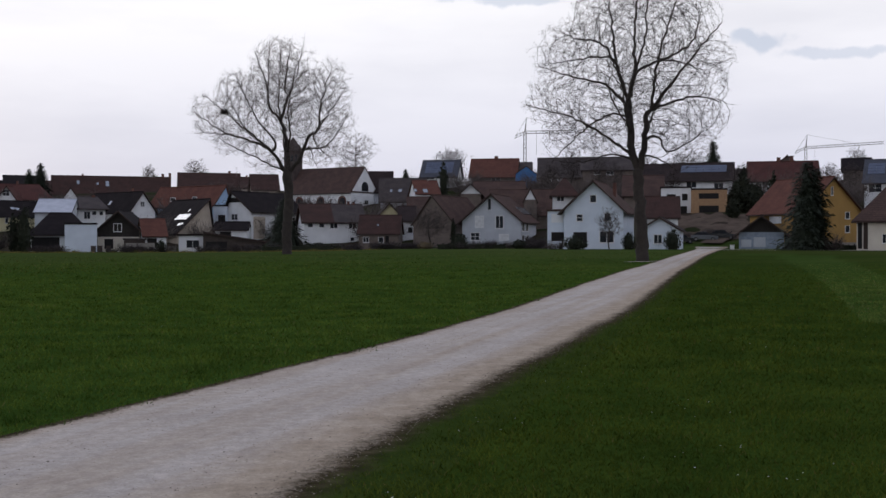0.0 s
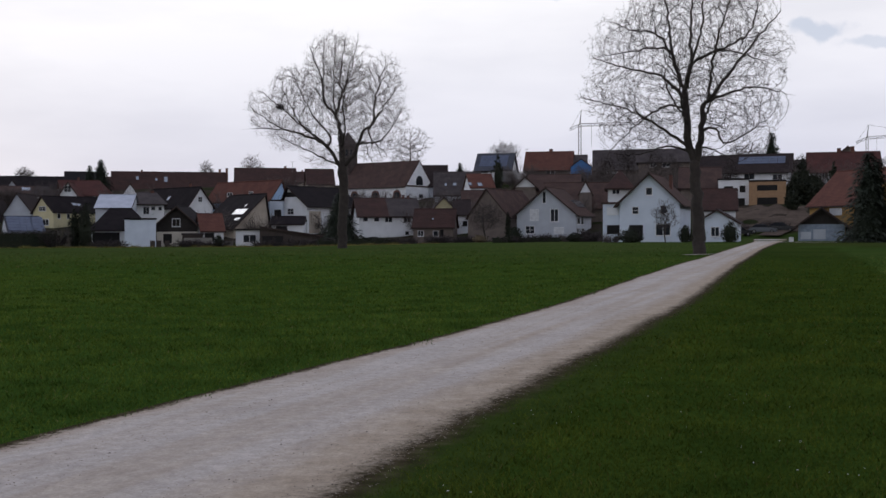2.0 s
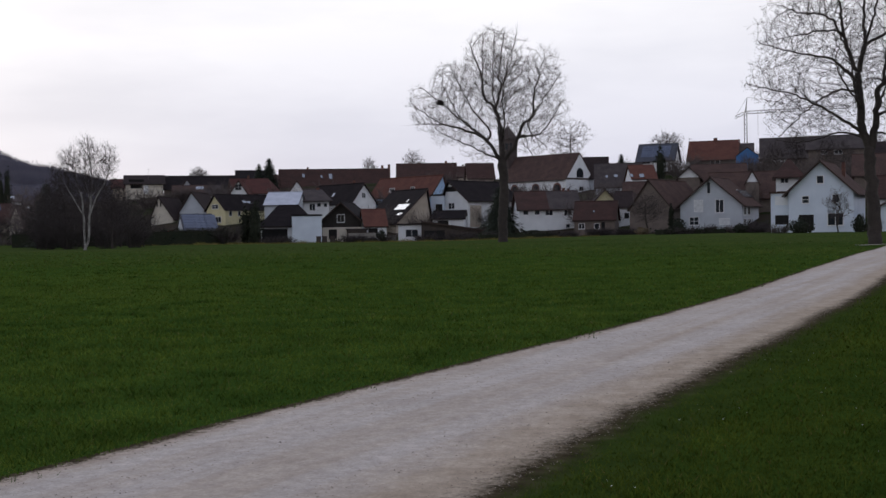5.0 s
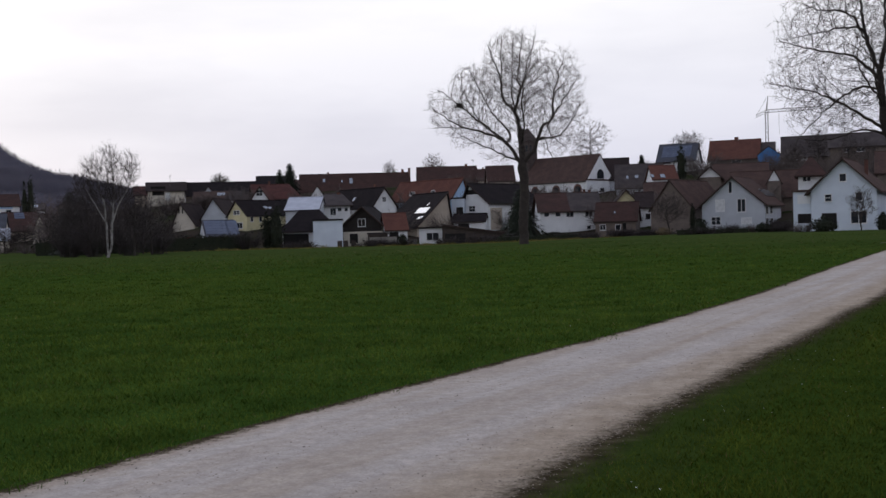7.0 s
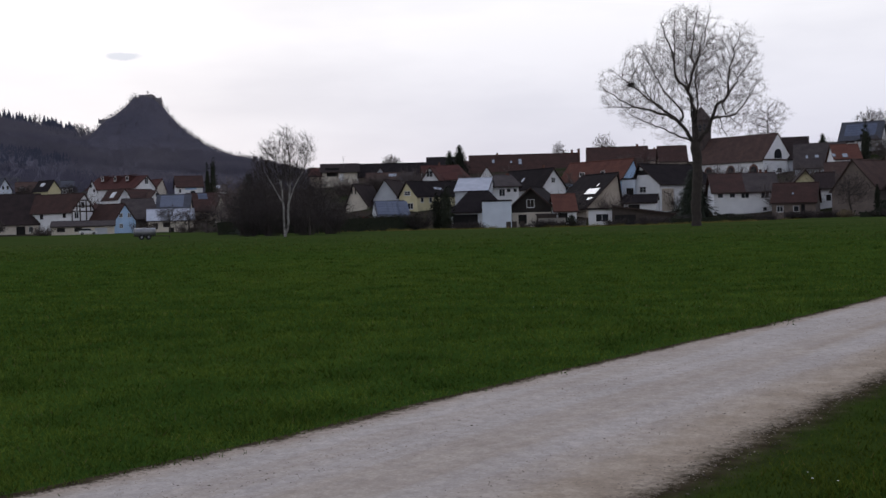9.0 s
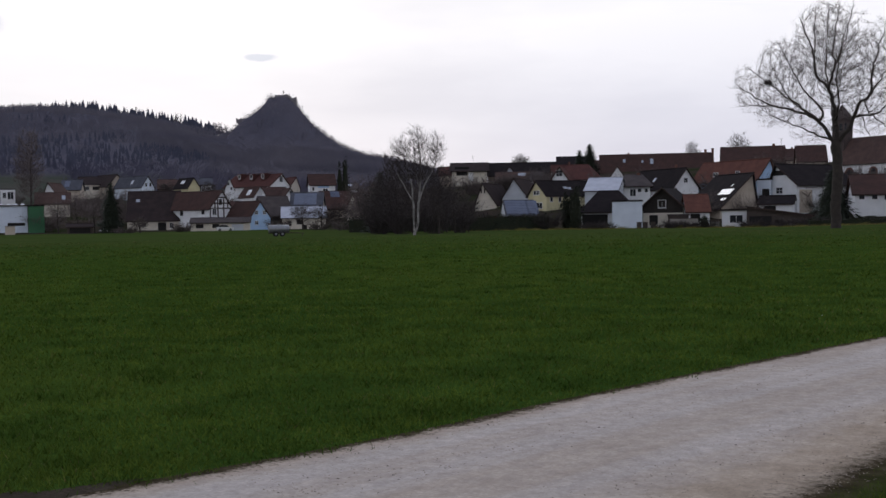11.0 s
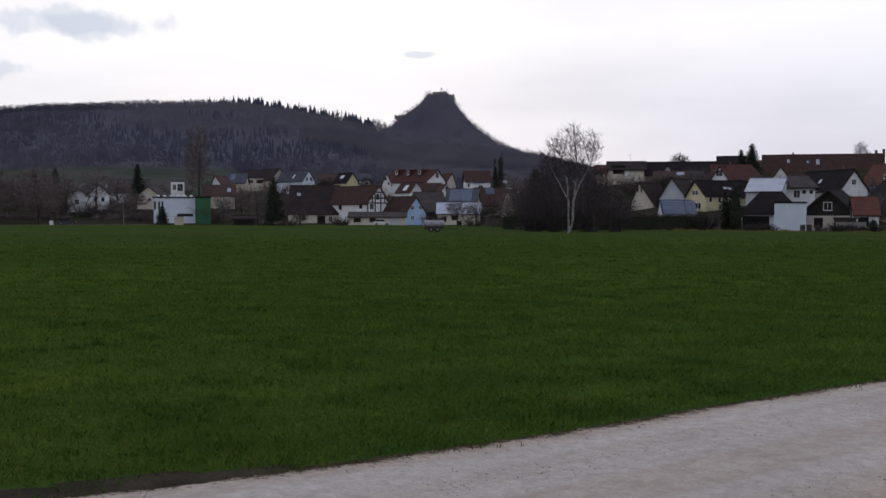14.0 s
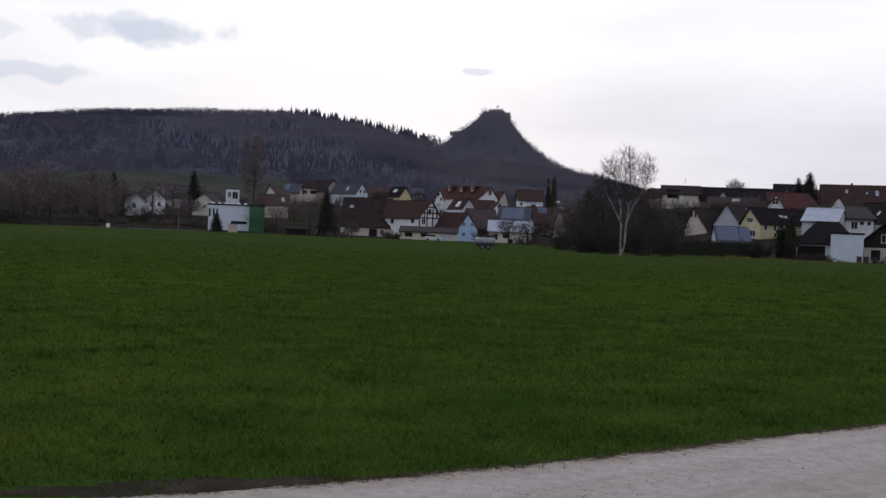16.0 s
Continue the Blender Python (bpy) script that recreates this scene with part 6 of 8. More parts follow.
def meadow_poplar():
    g = Growth(23)
    L = lambda r0, r1, depth, *xz: g.limb(0.8 * r0, 0.7 * r1, [(x, depth * (k / (len(xz) - 1)) ** 0.8, z) for k, (x, z) in enumerate(xz)], 0.5, 0.06)
    L(0.78, 0.80, 0, (0.0, -0.3), (0.0, 1.2), (0.0, 3.0), (0.2, 6.4), (0.1, 9.9))
    L(0.40, 0.06, 0.8, (0.1, 9.9), (0.0, 12.5), (-0.6, 16.2), (-2.0, 17.8), (-2.4, 20.5), (-3.8, 24.6))
    L(0.22, 0.05, -0.9, (-0.7, 16.2), (0.1, 19.4), (-0.3, 20.2), (0.6, 25.7))
    L(0.13, 0.04, -1.6, (-0.1, 18.7), (1.1, 21.6), (2.0, 25.4))
    L(0.13, 0.04, 2.2, (-2.0, 18.7), (-2.2, 22.8), (-2.1, 26.1))
    L(0.14, 0.04, 2.8, (-0.7, 16.4), (-1.0, 19.4), (-0.7, 25.9))
    L(0.32, 0.04, -1.5, (-0.1, 9.7), (-1.6, 12.4), (-4.6, 13.8), (-7.4, 14.7), (-10.6, 16.8))
    L(0.19, 0.04, 1.6, (-1.6, 12.5), (-1.4, 14.0), (-3.3, 16.1), (-5.7, 20.8))
    L(0.18, 0.04, -2.6, (-2.3, 12.7), (-5.6, 15.7), (-7.7, 17.4), (-9.5, 18.7))
    L(0.15, 0.04, 2.6, (-3.1, 14.1), (-5.1, 15.5), (-7.2, 19.6))
    L(0.16, 0.04, 3.0, (-0.5, 10.3), (-3.3, 11.7), (-6.3, 13.1), (-7.9, 14.1))
    L(0.09, 0.03, -1.0, (-7.0, 14.6), (-9.0, 14.6), (-10.7, 14.5))
    L(0.34, 0.05, -0.8, (0.3, 9.7), (1.6, 11.9), (2.6, 14.4), (3.7, 15.1), (4.1, 18.2), (5.3, 22.5))
    L(0.16, 0.04, 2.0, (3.7, 15.2), (5.4, 17.9), (7.2, 20.2))
    L(0.12, 0.03, -1.4, (1.9, 12.5), (2.7, 13.0), (3.2, 11.6), (3.9, 10.1))
    L(0.17, 0.04, 1.2, (2.2, 13.0), (4.7, 13.3), (6.5, 15.6), (7.4, 17.2))
    L(0.12, 0.03, 2.2, (2.9, 14.8), (3.7, 13.3), (5.5, 11.8))
    L(0.17, 0.04, -5.0, (0.0, 12.4), (0.4, 14.6), (0.2, 17.4), (0.8, 20.6))
    L(0.17, 0.04, 5.4, (0.1, 11.6), (-0.4, 14.2), (0.6, 17.4), (0.2, 20.8))
    g.fill([(-0.7, 0, 21.7, 3.5, 5.2, 3.8), (-4.6, 0, 18.2, 3.6, 4.8, 3.8), (-8.3, 0, 16.4, 3.0, 4.0, 2.5), (0.8, 0, 18.1, 3.8, 6.4, 4.8), (4.9, 0, 19.8, 2.5, 4.4, 3.6),
            (5.2, 0, 15.7, 2.6, 4.4, 3.1), (-4.9, 0, 14.0, 4.1, 4.8, 2.2), (3.2, 0, 13.3, 3.2, 4.4, 2.7), (-1.9, 0, 11.2, 2.7, 3.4, 1.5)], 5200, 0.40, 0.44, 2.6, 0.14, 0.12, hold=0.5, heart=(0, 0, 11.5), out=0.6)
    g.build(rooted("tree", "broad bare poplar with sweeping limbs at the far meadow edge", on_ground(-7.91, 137.0, -0.15)), BARK, TWIG2, 0.0072, 4, 0.92, 0.4, 0.0062, twiggy=0.05)
    # a crow's nest of sticks in the outer limb
    nest, rn = MB(), random.Random(3)
    for _ in range(160):
        a, u = rn.uniform(0, 6.28), rn.gauss(0, 0.5)
        c = Vector((0.42 * math.cos(a) * rn.random() ** 0.5, 0.42 * math.sin(a) * rn.random() ** 0.5, 0.16 * rn.gauss(0, 1)))
        d = Vector((math.cos(a + 1.57 + u), math.sin(a + 1.57 + u), 0.3 * u)) * 0.26
        nest.tube([c - d, c + d], [0.018, 0.018], 3, False)
    nb = tagged(new("bird_nest", nest.mesh("bird_nest", TWIG)), "dark round nest of sticks in the bare poplar", "nest")
    p = on_ground(-7.91, 137.0, -0.15)
    nb.matrix_world = Matrix.Translation(p) @ Matrix.Rotation(-math.atan2(p.x, p.y), 4, "Z") @ Matrix.Translation((-7.3, -2.3, 17.0))


great_tree()
meadow_poplar()
conifer('fir_tree', 'tall dark fir beside the ochre house', on_ground(17.95, 150), 11.6, 6.6, 101, full=0.5, twin=True)
conifer('fir_tree', 'dark fir on the skyline behind the larch house', on_ground(13.52, 300), 12.9, 7.4, 102, full=0.6)
conifer('fir_tree', 'dark fir before the white long house', on_ground(-8.05, 197), 9.4, 8.3, 103)
conifer('fir_tree', 'dark skyline fir beside the red-roofed house', on_ground(-19.72, 362), 10.4, 6.0, 104, full=0.55)
conifer('fir_tree', 'smaller dark skyline fir', on_ground(-20.23, 367), 8.5, 5.5, 105)
conifer('fir_tree', 'small dark fir on the hill', on_ground(-1.91, 356), 6.4, 3.6, 106)
conifer('fir_tree', 'dark fir before the barns', on_ground(-43.67, 275), 12.2, 6.4, 107)
conifer('fir_tree', 'dark cone-shaped fir before the wooded hill', on_ground(-50.29, 384), 13.5, 6.6, 108)
conifer('fir_tree', 'dark spruce among the far gardens', on_ground(-54.12, 360), 12.4, 4.7, 109)
conifer('fir_tree', 'dark spruce by the lane', on_ground(-55.06, 365), 11.5, 4.4, 110)
conifer('fir_tree', 'dark bushy fir by the white hall', on_ground(-49.11, 288), 4.9, 4.1, 111)
conifer('fir_tree', 'dark spruce among the garden trees', on_ground(-30.40, 186), 10.4, 5.2, 112)
conifer('fir_tree', 'dark shaggy fir at the copse edge', on_ground(-29.86, 192), 9.9, 4.8, 113)
leafy('thuja', 'pair of dark columnar thujas above the roofs', on_ground(-32.42, 376), (2.3, 2.3, 13.1), 114, LEAF, 420, 0.28, "tree", 0, 1.0)
leafy('thuja', 'tall dark columnar thuja above the roofs', on_ground(-32.14, 376), (2.7, 2.7, 14.4), 115, LEAF, 420, 0.28, "tree", 0, 1.0)
leafy('thuja', 'broad dark columnar thuja at the meadow edge', on_ground(-20.48, 196), (3.2, 3.0, 6.4), 116, LEAF, 900, 0.2, "tree", 0, 1.0)
leafy('thuja', 'smaller dark columnar thuja', on_ground(-20.95, 197), (2.0, 2.0, 5.4), 117, LEAF, 600, 0.2, "tree", 0, 1.0)
leafy('thuja', 'slim dark thuja beside the grey house', on_ground(0.52, 182), (1.0, 1.0, 4.2), 118, LEAF, 420, 0.16, "tree", 0, 1.0)
leafy('shrub', 'round dark shrub before the white gabled house', on_ground(6.72, 150), (3.3, 3.0, 1.6), 119, LEAF, 900, 0.12)
leafy('shrub', 'dark shrub beside the white house corner', on_ground(9.38, 152), (1.8, 1.8, 2.0), 120, LEAF, 600, 0.12)
leafy('shrub', 'large dark shrub before the white outbuilding', on_ground(11.55, 152), (2.4, 2.4, 2.3), 121, LEAF, 900, 0.12)
leafy('shrub', 'clipped dark shrub beside the grey house', on_ground(3.88, 164), (2.2, 2.2, 1.1), 122, LEAF, 600, 0.12)
leafy('shrub', 'dark evergreen shrub below the grey gable', on_ground(0.88, 176), (2.5, 2.5, 2.0), 123, LEAF, 700, 0.12)
leafy('shrub', 'tan dry ornamental shrub', on_ground(-0.91, 179), (2.5, 2.5, 1.0), 124, DRYLEAF, 800, 0.1)
leafy('shrub', 'dark ivy-grown hillside thicket', on_ground(14.98, 225), (4.5, 3.0, 7.4), 125, LEAF, 1100, 0.3)
leafy('shrub', 'dark hillside bushes beside the larch house', on_ground(14.66, 215), (3.2, 3.0, 5.0), 126, LEAF, 900, 0.3)
leafy('shrub', 'dark evergreen thicket on the hillside', on_ground(15.50, 215), (3.7, 3.0, 4.7), 127, LEAF, 900, 0.3)
leafy('shrub', 'ivy and evergreen growth on a pale wall', on_ground(16.43, 222), (2.9, 2.9, 6.7), 128, LEAF, 700, 0.3)
leafy('shrub', 'dark bush behind the shed', on_ground(14.50, 200), (2.4, 2.4, 2.9), 129, LEAF, 700, 0.25)
leafy('shrub', 'rounded evergreen before the solar-roofed house', on_ground(0.02, 310), (3.4, 3.0, 8.1), 130, LEAF, 500, 0.3)
leafy('shrub', 'low dark shrub at the meadow edge', on_ground(-6.39, 211), (3.2, 3.0, 0.7), 131, LEAF, 700, 0.14)
leafy('shrub', 'dark hedge bush beside the carport', on_ground(-14.09, 188), (1.7, 1.7, 1.7), 132, LEAF, 500, 0.12)
bare_tree('tree', 'small bare tree on the skyline', on_ground(-14.63, 408), 10.1, 4.9, 133, 8, twig=TWIG2)
bare_tree('tree', 'wide bare tree on the skyline', on_ground(-12.41, 420), 12.8, 9.3, 134, 8, twig=TWIG2)
bare_tree('tree', 'low bare tree behind the long roof', on_ground(-23.11, 428), 10.6, 7.3, 135, 8, twig=TWIG2)
bare_tree('tree', 'bare tree beside the church gable', on_ground(-4.51, 409), 22.3, 15.2, 136, 16, low=0.15, twig=TWIG2)
bare_tree('tree', 'round-crowned bare tree on the hill', on_ground(0.26, 378), 13.7, 12.6, 137, 18, low=0.3)
bare_tree('tree', 'bare tree between the hill houses', on_ground(14.82, 260), 8.2, 5.2, 138, 8)
bare_tree('tree', 'bare tree by the second crane', on_ground(20.19, 330), 9.0, 6.0, 139, 7, twig=TWIG2)
bare_tree('tree', 'small bare garden tree before the white house', on_ground(8.39, 151), 5.3, 3.3, 140, 7, low=0.3)
bare_tree('tree', 'spreading bare fruit tree before the barn gable', on_ground(-0.63, 180), 6.3, 6.5, 141, 9, low=0.3)
bare_tree('tree', 'tall brown bare poplar before the wooded hill', on_ground(-47.36, 360), 25.9, 9.1, 142, 34, low=0.06, twig=FARTWIG)
bare_tree('tree', 'bare tree behind the long dark roof', on_ground(-23.25, 429), 10.9, 6.5, 143, 8, low=0.3)
bare_tree('tree', 'bare lane tree with a dark crown', on_ground(-52.24, 333), 13.5, 9.4, 144, 8, twig=FARTWIG)
bare_tree('tree', 'bare lane tree among shrubs', on_ground(-55.20, 328), 8.2, 9.9, 145, 8, twig=FARTWIG)
bare_tree('tree', 'broad bare tree at the meadow end', on_ground(-56.74, 333), 9.8, 13.4, 146, 8, twig=FARTWIG)
bare_tree('tree', 'bare tree at the lane end', on_ground(-57.75, 330), 8.0, 10.0, 147, 8, twig=FARTWIG)
bare_tree('tree', 'bare tree beyond the lane', on_ground(-59.24, 330), 8.7, 11.6, 148, 8, twig=FARTWIG)
bare_tree('tree', 'slim bare tree by the lane', on_ground(-53.62, 339), 10.9, 8.5, 149, 8, twig=FARTWIG)
bare_tree('tree', 'small bare tree beside the lane', on_ground(-50.83, 320), 6.4, 6.4, 150, 8, twig=FARTWIG)
bare_tree('tree', 'small bare tree at the lane bend', on_ground(-54.48, 320), 6.3, 6.4, 151, 8, twig=FARTWIG)
bare_tree('tree', 'small bare orchard tree', on_ground(-42.32, 264), 3.4, 4.0, 152, 8, twig=BUSHTWIG)
bare_tree('tree', 'bare fruit tree before the solar barn', on_ground(-34.32, 264), 6.0, 5.8, 153, 8)
bare_tree('tree', 'bare fruit tree beside the barns', on_ground(-33.40, 256), 5.3, 4.6, 154, 8)
bare_tree('tree', 'small bare tree of the orchard', on_ground(-32.54, 256), 5.8, 5.2, 155, 8)
bare_tree('tree', 'bare orchard tree with dark twigs', on_ground(-31.74, 253), 6.0, 5.1, 156, 8)
bare_tree('tree', 'bare tree among orchard shrubs', on_ground(-30.97, 240), 6.4, 5.3, 157, 8)
bare_tree('tree', 'bare tree behind the field shed', on_ground(-45.15, 288), 9.5, 6.4, 158, 8, twig=FARTWIG)
bare_tree('tree', 'brown bare tree by the green bay', on_ground(-46.13, 285), 8.0, 5.7, 159, 8, twig=FARTWIG)
bare_tree('tree', 'brown bare garden tree', on_ground(-44.44, 282), 7.3, 5.1, 160, 8, twig=FARTWIG)
bare_tree('tree', 'bare tree before the brown roof', on_ground(-50.42, 344), 5.8, 7.6, 161, 8, twig=FARTWIG)
bare_tree('tree', 'bare tree between far roofs', on_ground(-40.88, 464), 6.0, 8.4, 162, 8, twig=BUSHTWIG)
bare_tree('tree', 'bare tree below the castle', on_ground(-39.01, 448), 6.4, 6.8, 163, 8)
bare_tree('tree', 'tall bare tree at the field end', on_ground(-57.49, 360), 11.5, 12.7, 164, 8, twig=FARTWIG)
bare_tree('tree', 'bare tree behind the shrubs', on_ground(-55.84, 360), 10.6, 11.6, 165, 8, twig=FARTWIG)
bare_tree('tree', 'bare tree behind the lane houses', on_ground(-51.22, 365), 9.6, 9.2, 166, 8, twig=FARTWIG)
bare_tree('tree', 'bare birch-side tree in the copse', on_ground(-29.53, 159), 10.1, 4.8, 167, 10, twig=COPSETWIG, low=0.12)
bare_tree('tree', 'bare tree in the birch copse', on_ground(-27.42, 155), 9.2, 3.9, 168, 10, twig=COPSETWIG, low=0.12)
bare_tree('tree', 'dark bare tree of the copse', on_ground(-30.25, 166), 8.1, 4.2, 169, 10, twig=COPSETWIG, low=0.12)
bare_tree('tree', 'bare copse tree with fine twigs', on_ground(-26.58, 163), 7.9, 4.6, 170, 10, twig=COPSETWIG, low=0.12)
bare_tree('tree', 'small bare tree of the copse', on_ground(-30.83, 170), 6.2, 3.4, 171, 10, twig=COPSETWIG, low=0.12)
bare_tree('tree', 'small bare tree by the hedge', on_ground(-25.89, 171), 5.9, 3.8, 172, 10, twig=COPSETWIG, low=0.12)
bare_tree('tree', 'dark bare tree crowded in the copse', on_ground(-30.46, 179), 9.4, 4.0, 173, 14, twig=TWIG, low=0.08)
bare_tree('tree', 'tall dark bare tree of the copse', on_ground(-29.92, 189), 11.1, 4.7, 174, 14, twig=TWIG, low=0.08)
bare_tree('tree', 'bare tree behind the birch', on_ground(-29.41, 178), 10.0, 4.1, 175, 14, twig=TWIG, low=0.08)
bare_tree('tree', 'tall bare tree beside the birch', on_ground(-28.14, 182), 10.7, 4.6, 176, 14, twig=TWIG, low=0.08)
bare_tree('tree', 'bare copse tree with brown twigs', on_ground(-27.60, 174), 9.8, 4.0, 177, 14, twig=TWIG, low=0.08)
bare_tree('tree', 'bare tree at the copse edge', on_ground(-27.01, 176), 9.4, 3.9, 178, 14, twig=TWIG, low=0.08)
bare_tree('tree', 'low spreading bare tree under the birch', on_ground(-28.78, 170), 8.2, 4.3, 179, 14, twig=TWIG, low=0.08)
bare_tree('tree', 'leafless hillside tree among the roofs', on_ground(6.49, 290), 10.5, 5.8, 180, 8, group="hillside trees")
bare_tree('tree', 'leafless hillside tree among the roofs', on_ground(7.90, 260), 9.5, 4.7, 181, 8, group="hillside trees")
bare_tree('tree', 'leafless hillside tree among the roofs', on_ground(10.43, 300), 9.2, 6.6, 182, 8, group="hillside trees")
bare_tree('tree', 'leafless hillside tree among the roofs', on_ground(11.96, 300), 9.5, 6.0, 183, 8, group="hillside trees")
bare_tree('tree', 'leafless hillside tree among the roofs', on_ground(12.64, 310), 9.7, 6.9, 184, 8, group="hillside trees")
bare_tree('tree', 'leafless hillside tree among the roofs', on_ground(8.75, 250), 9.0, 5.0, 185, 8, group="hillside trees")
bare_tree('tree', 'leafless hillside tree among the roofs', on_ground(13.87, 290), 7.2, 4.4, 186, 8, group="hillside trees")
bare_tree('tree', 'leafless hillside tree among the roofs', on_ground(19.04, 250), 8.6, 5.0, 187, 8, group="hillside trees")
bare_tree('tree', 'leafless hillside tree among the roofs', on_ground(19.94, 270), 7.3, 6.0, 188, 8, group="hillside trees")
bare_tree('tree', 'leafless hillside tree among the roofs', on_ground(11.54, 230), 8.9, 4.2, 189, 8, group="hillside trees")
bare_tree('tree', 'leafless hillside tree among the roofs', on_ground(5.49, 264), 8.8, 4.8, 190, 8, group="hillside trees")
twig_bush('shrub', 'dark leafless hedge shrub', on_ground(-57.39, 320), (11.3, 3.7), 191, FARTWIG)
twig_bush('shrub', 'dark leafless hedge shrub', on_ground(-55.73, 320), (9.7, 3.1), 192, FARTWIG)
twig_bush('shrub', 'dark leafless hedge shrub', on_ground(-54.04, 320), (8.1, 2.5), 193, FARTWIG)
twig_bush('shrub', 'dark leafless hedge shrub', on_ground(-51.78, 317), (7.0, 2.4), 194, FARTWIG)
twig_bush('shrub', 'dark leafless hedge shrub', on_ground(-50.43, 317), (6.4, 2.7), 195, FARTWIG)
twig_bush('shrub', 'dark leafless hedge shrub', on_ground(-59.01, 320), (11.3, 4.0), 196, FARTWIG)
twig_bush('shrub', 'low bare shrub at the meadow edge', on_ground(-43.03, 266), (5.9, 2.3), 197)
twig_bush('shrub', 'dark leafless garden shrub', on_ground(-40.31, 272), (4.1, 2.6), 198)
twig_bush('shrub', 'dark leafless garden shrub', on_ground(-35.56, 266), (4.5, 3.3), 199)
twig_bush('shrub', 'dark leafless garden shrub', on_ground(-33.54, 256), (4.4, 2.8), 200)
twig_bush('shrub', 'dark leafless garden shrub', on_ground(-32.25, 240), (5.3, 3.2), 201)
twig_bush('shrub', 'dark leafless garden shrub', on_ground(-31.25, 224), (5.0, 3.8), 202, COPSETWIG)
twig_bush('shrub', 'dark leafless copse shrub', on_ground(-30.43, 163), (3.6, 4.6), 203, COPSETWIG)
twig_bush('shrub', 'dark leafless copse shrub', on_ground(-29.30, 159), (4.0, 5.2), 204, COPSETWIG)
twig_bush('shrub', 'dark leafless copse shrub', on_ground(-27.60, 159), (4.0, 5.3), 205, COPSETWIG)
twig_bush('shrub', 'dark leafless copse shrub', on_ground(-26.32, 166), (3.7, 4.9), 206, COPSETWIG)
twig_bush('shrub', 'dark leafless garden shrub', on_ground(-21.89, 196), (4.0, 3.8), 207, COPSETWIG)
twig_bush('shrub', 'low dark leafless shrub', on_ground(-23.33, 204), (4.1, 3.2), 208, COPSETWIG)
twig_bush('shrub', 'low dark leafless shrub', on_ground(-24.76, 208), (3.1, 3.8), 209, COPSETWIG)
twig_bush('shrub', 'dark leafless garden shrub', on_ground(-8.40, 218), (3.3, 1.1), 210)
twig_bush('shrub', 'leafless shrub before the annex', on_ground(5.75, 153), (2.3, 1.5), 211)
twig_bush('shrub', 'leafless shrub below the grey house', on_ground(3.55, 167), (2.0, 1.4), 212)
twig_bush('shrub', 'brown leafless bank shrub', on_ground(13.53, 190), (3.8, 1.0), 213)
twig_bush('shrub', 'brown leafless bank shrub', on_ground(12.65, 185), (3.4, 1.4), 214)
twig_bush('shrub', 'dark leafless shrub by the fir', on_ground(19.05, 150), (2.3, 2.2), 215)
twig_bush('shrub', 'brown leafless hillside thicket', on_ground(6.49, 250), (7.6, 8.1), 216, shoots=90)
twig_bush('shrub', 'brown leafless hillside thicket', on_ground(8.19, 240), (7.2, 7.4), 217, shoots=90)
twig_bush('shrub', 'brown leafless hillside thicket', on_ground(10.15, 235), (7.1, 7.6), 218, shoots=90)
twig_bush('shrub', 'brown leafless hillside thicket', on_ground(4.77, 271), (6.8, 7.2), 219, shoots=90)
twig_bush('shrub', 'brown leafless hillside thicket', on_ground(3.34, 274), (8.3, 7.0), 220, shoots=90)
twig_bush('shrub', 'brown leafless hillside thicket', on_ground(2.19, 277), (7.0, 6.7), 221, shoots=90)
twig_bush('shrub', 'brown leafless hillside thicket', on_ground(15.36, 235), (4.7, 8.4), 222, shoots=90)
twig_bush('shrub', 'brown leafless hillside thicket', on_ground(19.81, 230), (5.8, 7.8), 223, shoots=90)
twig_bush('shrub', 'brown leafless hillside thicket', on_ground(17.74, 236), (4.8, 8.2), 224, shoots=90)

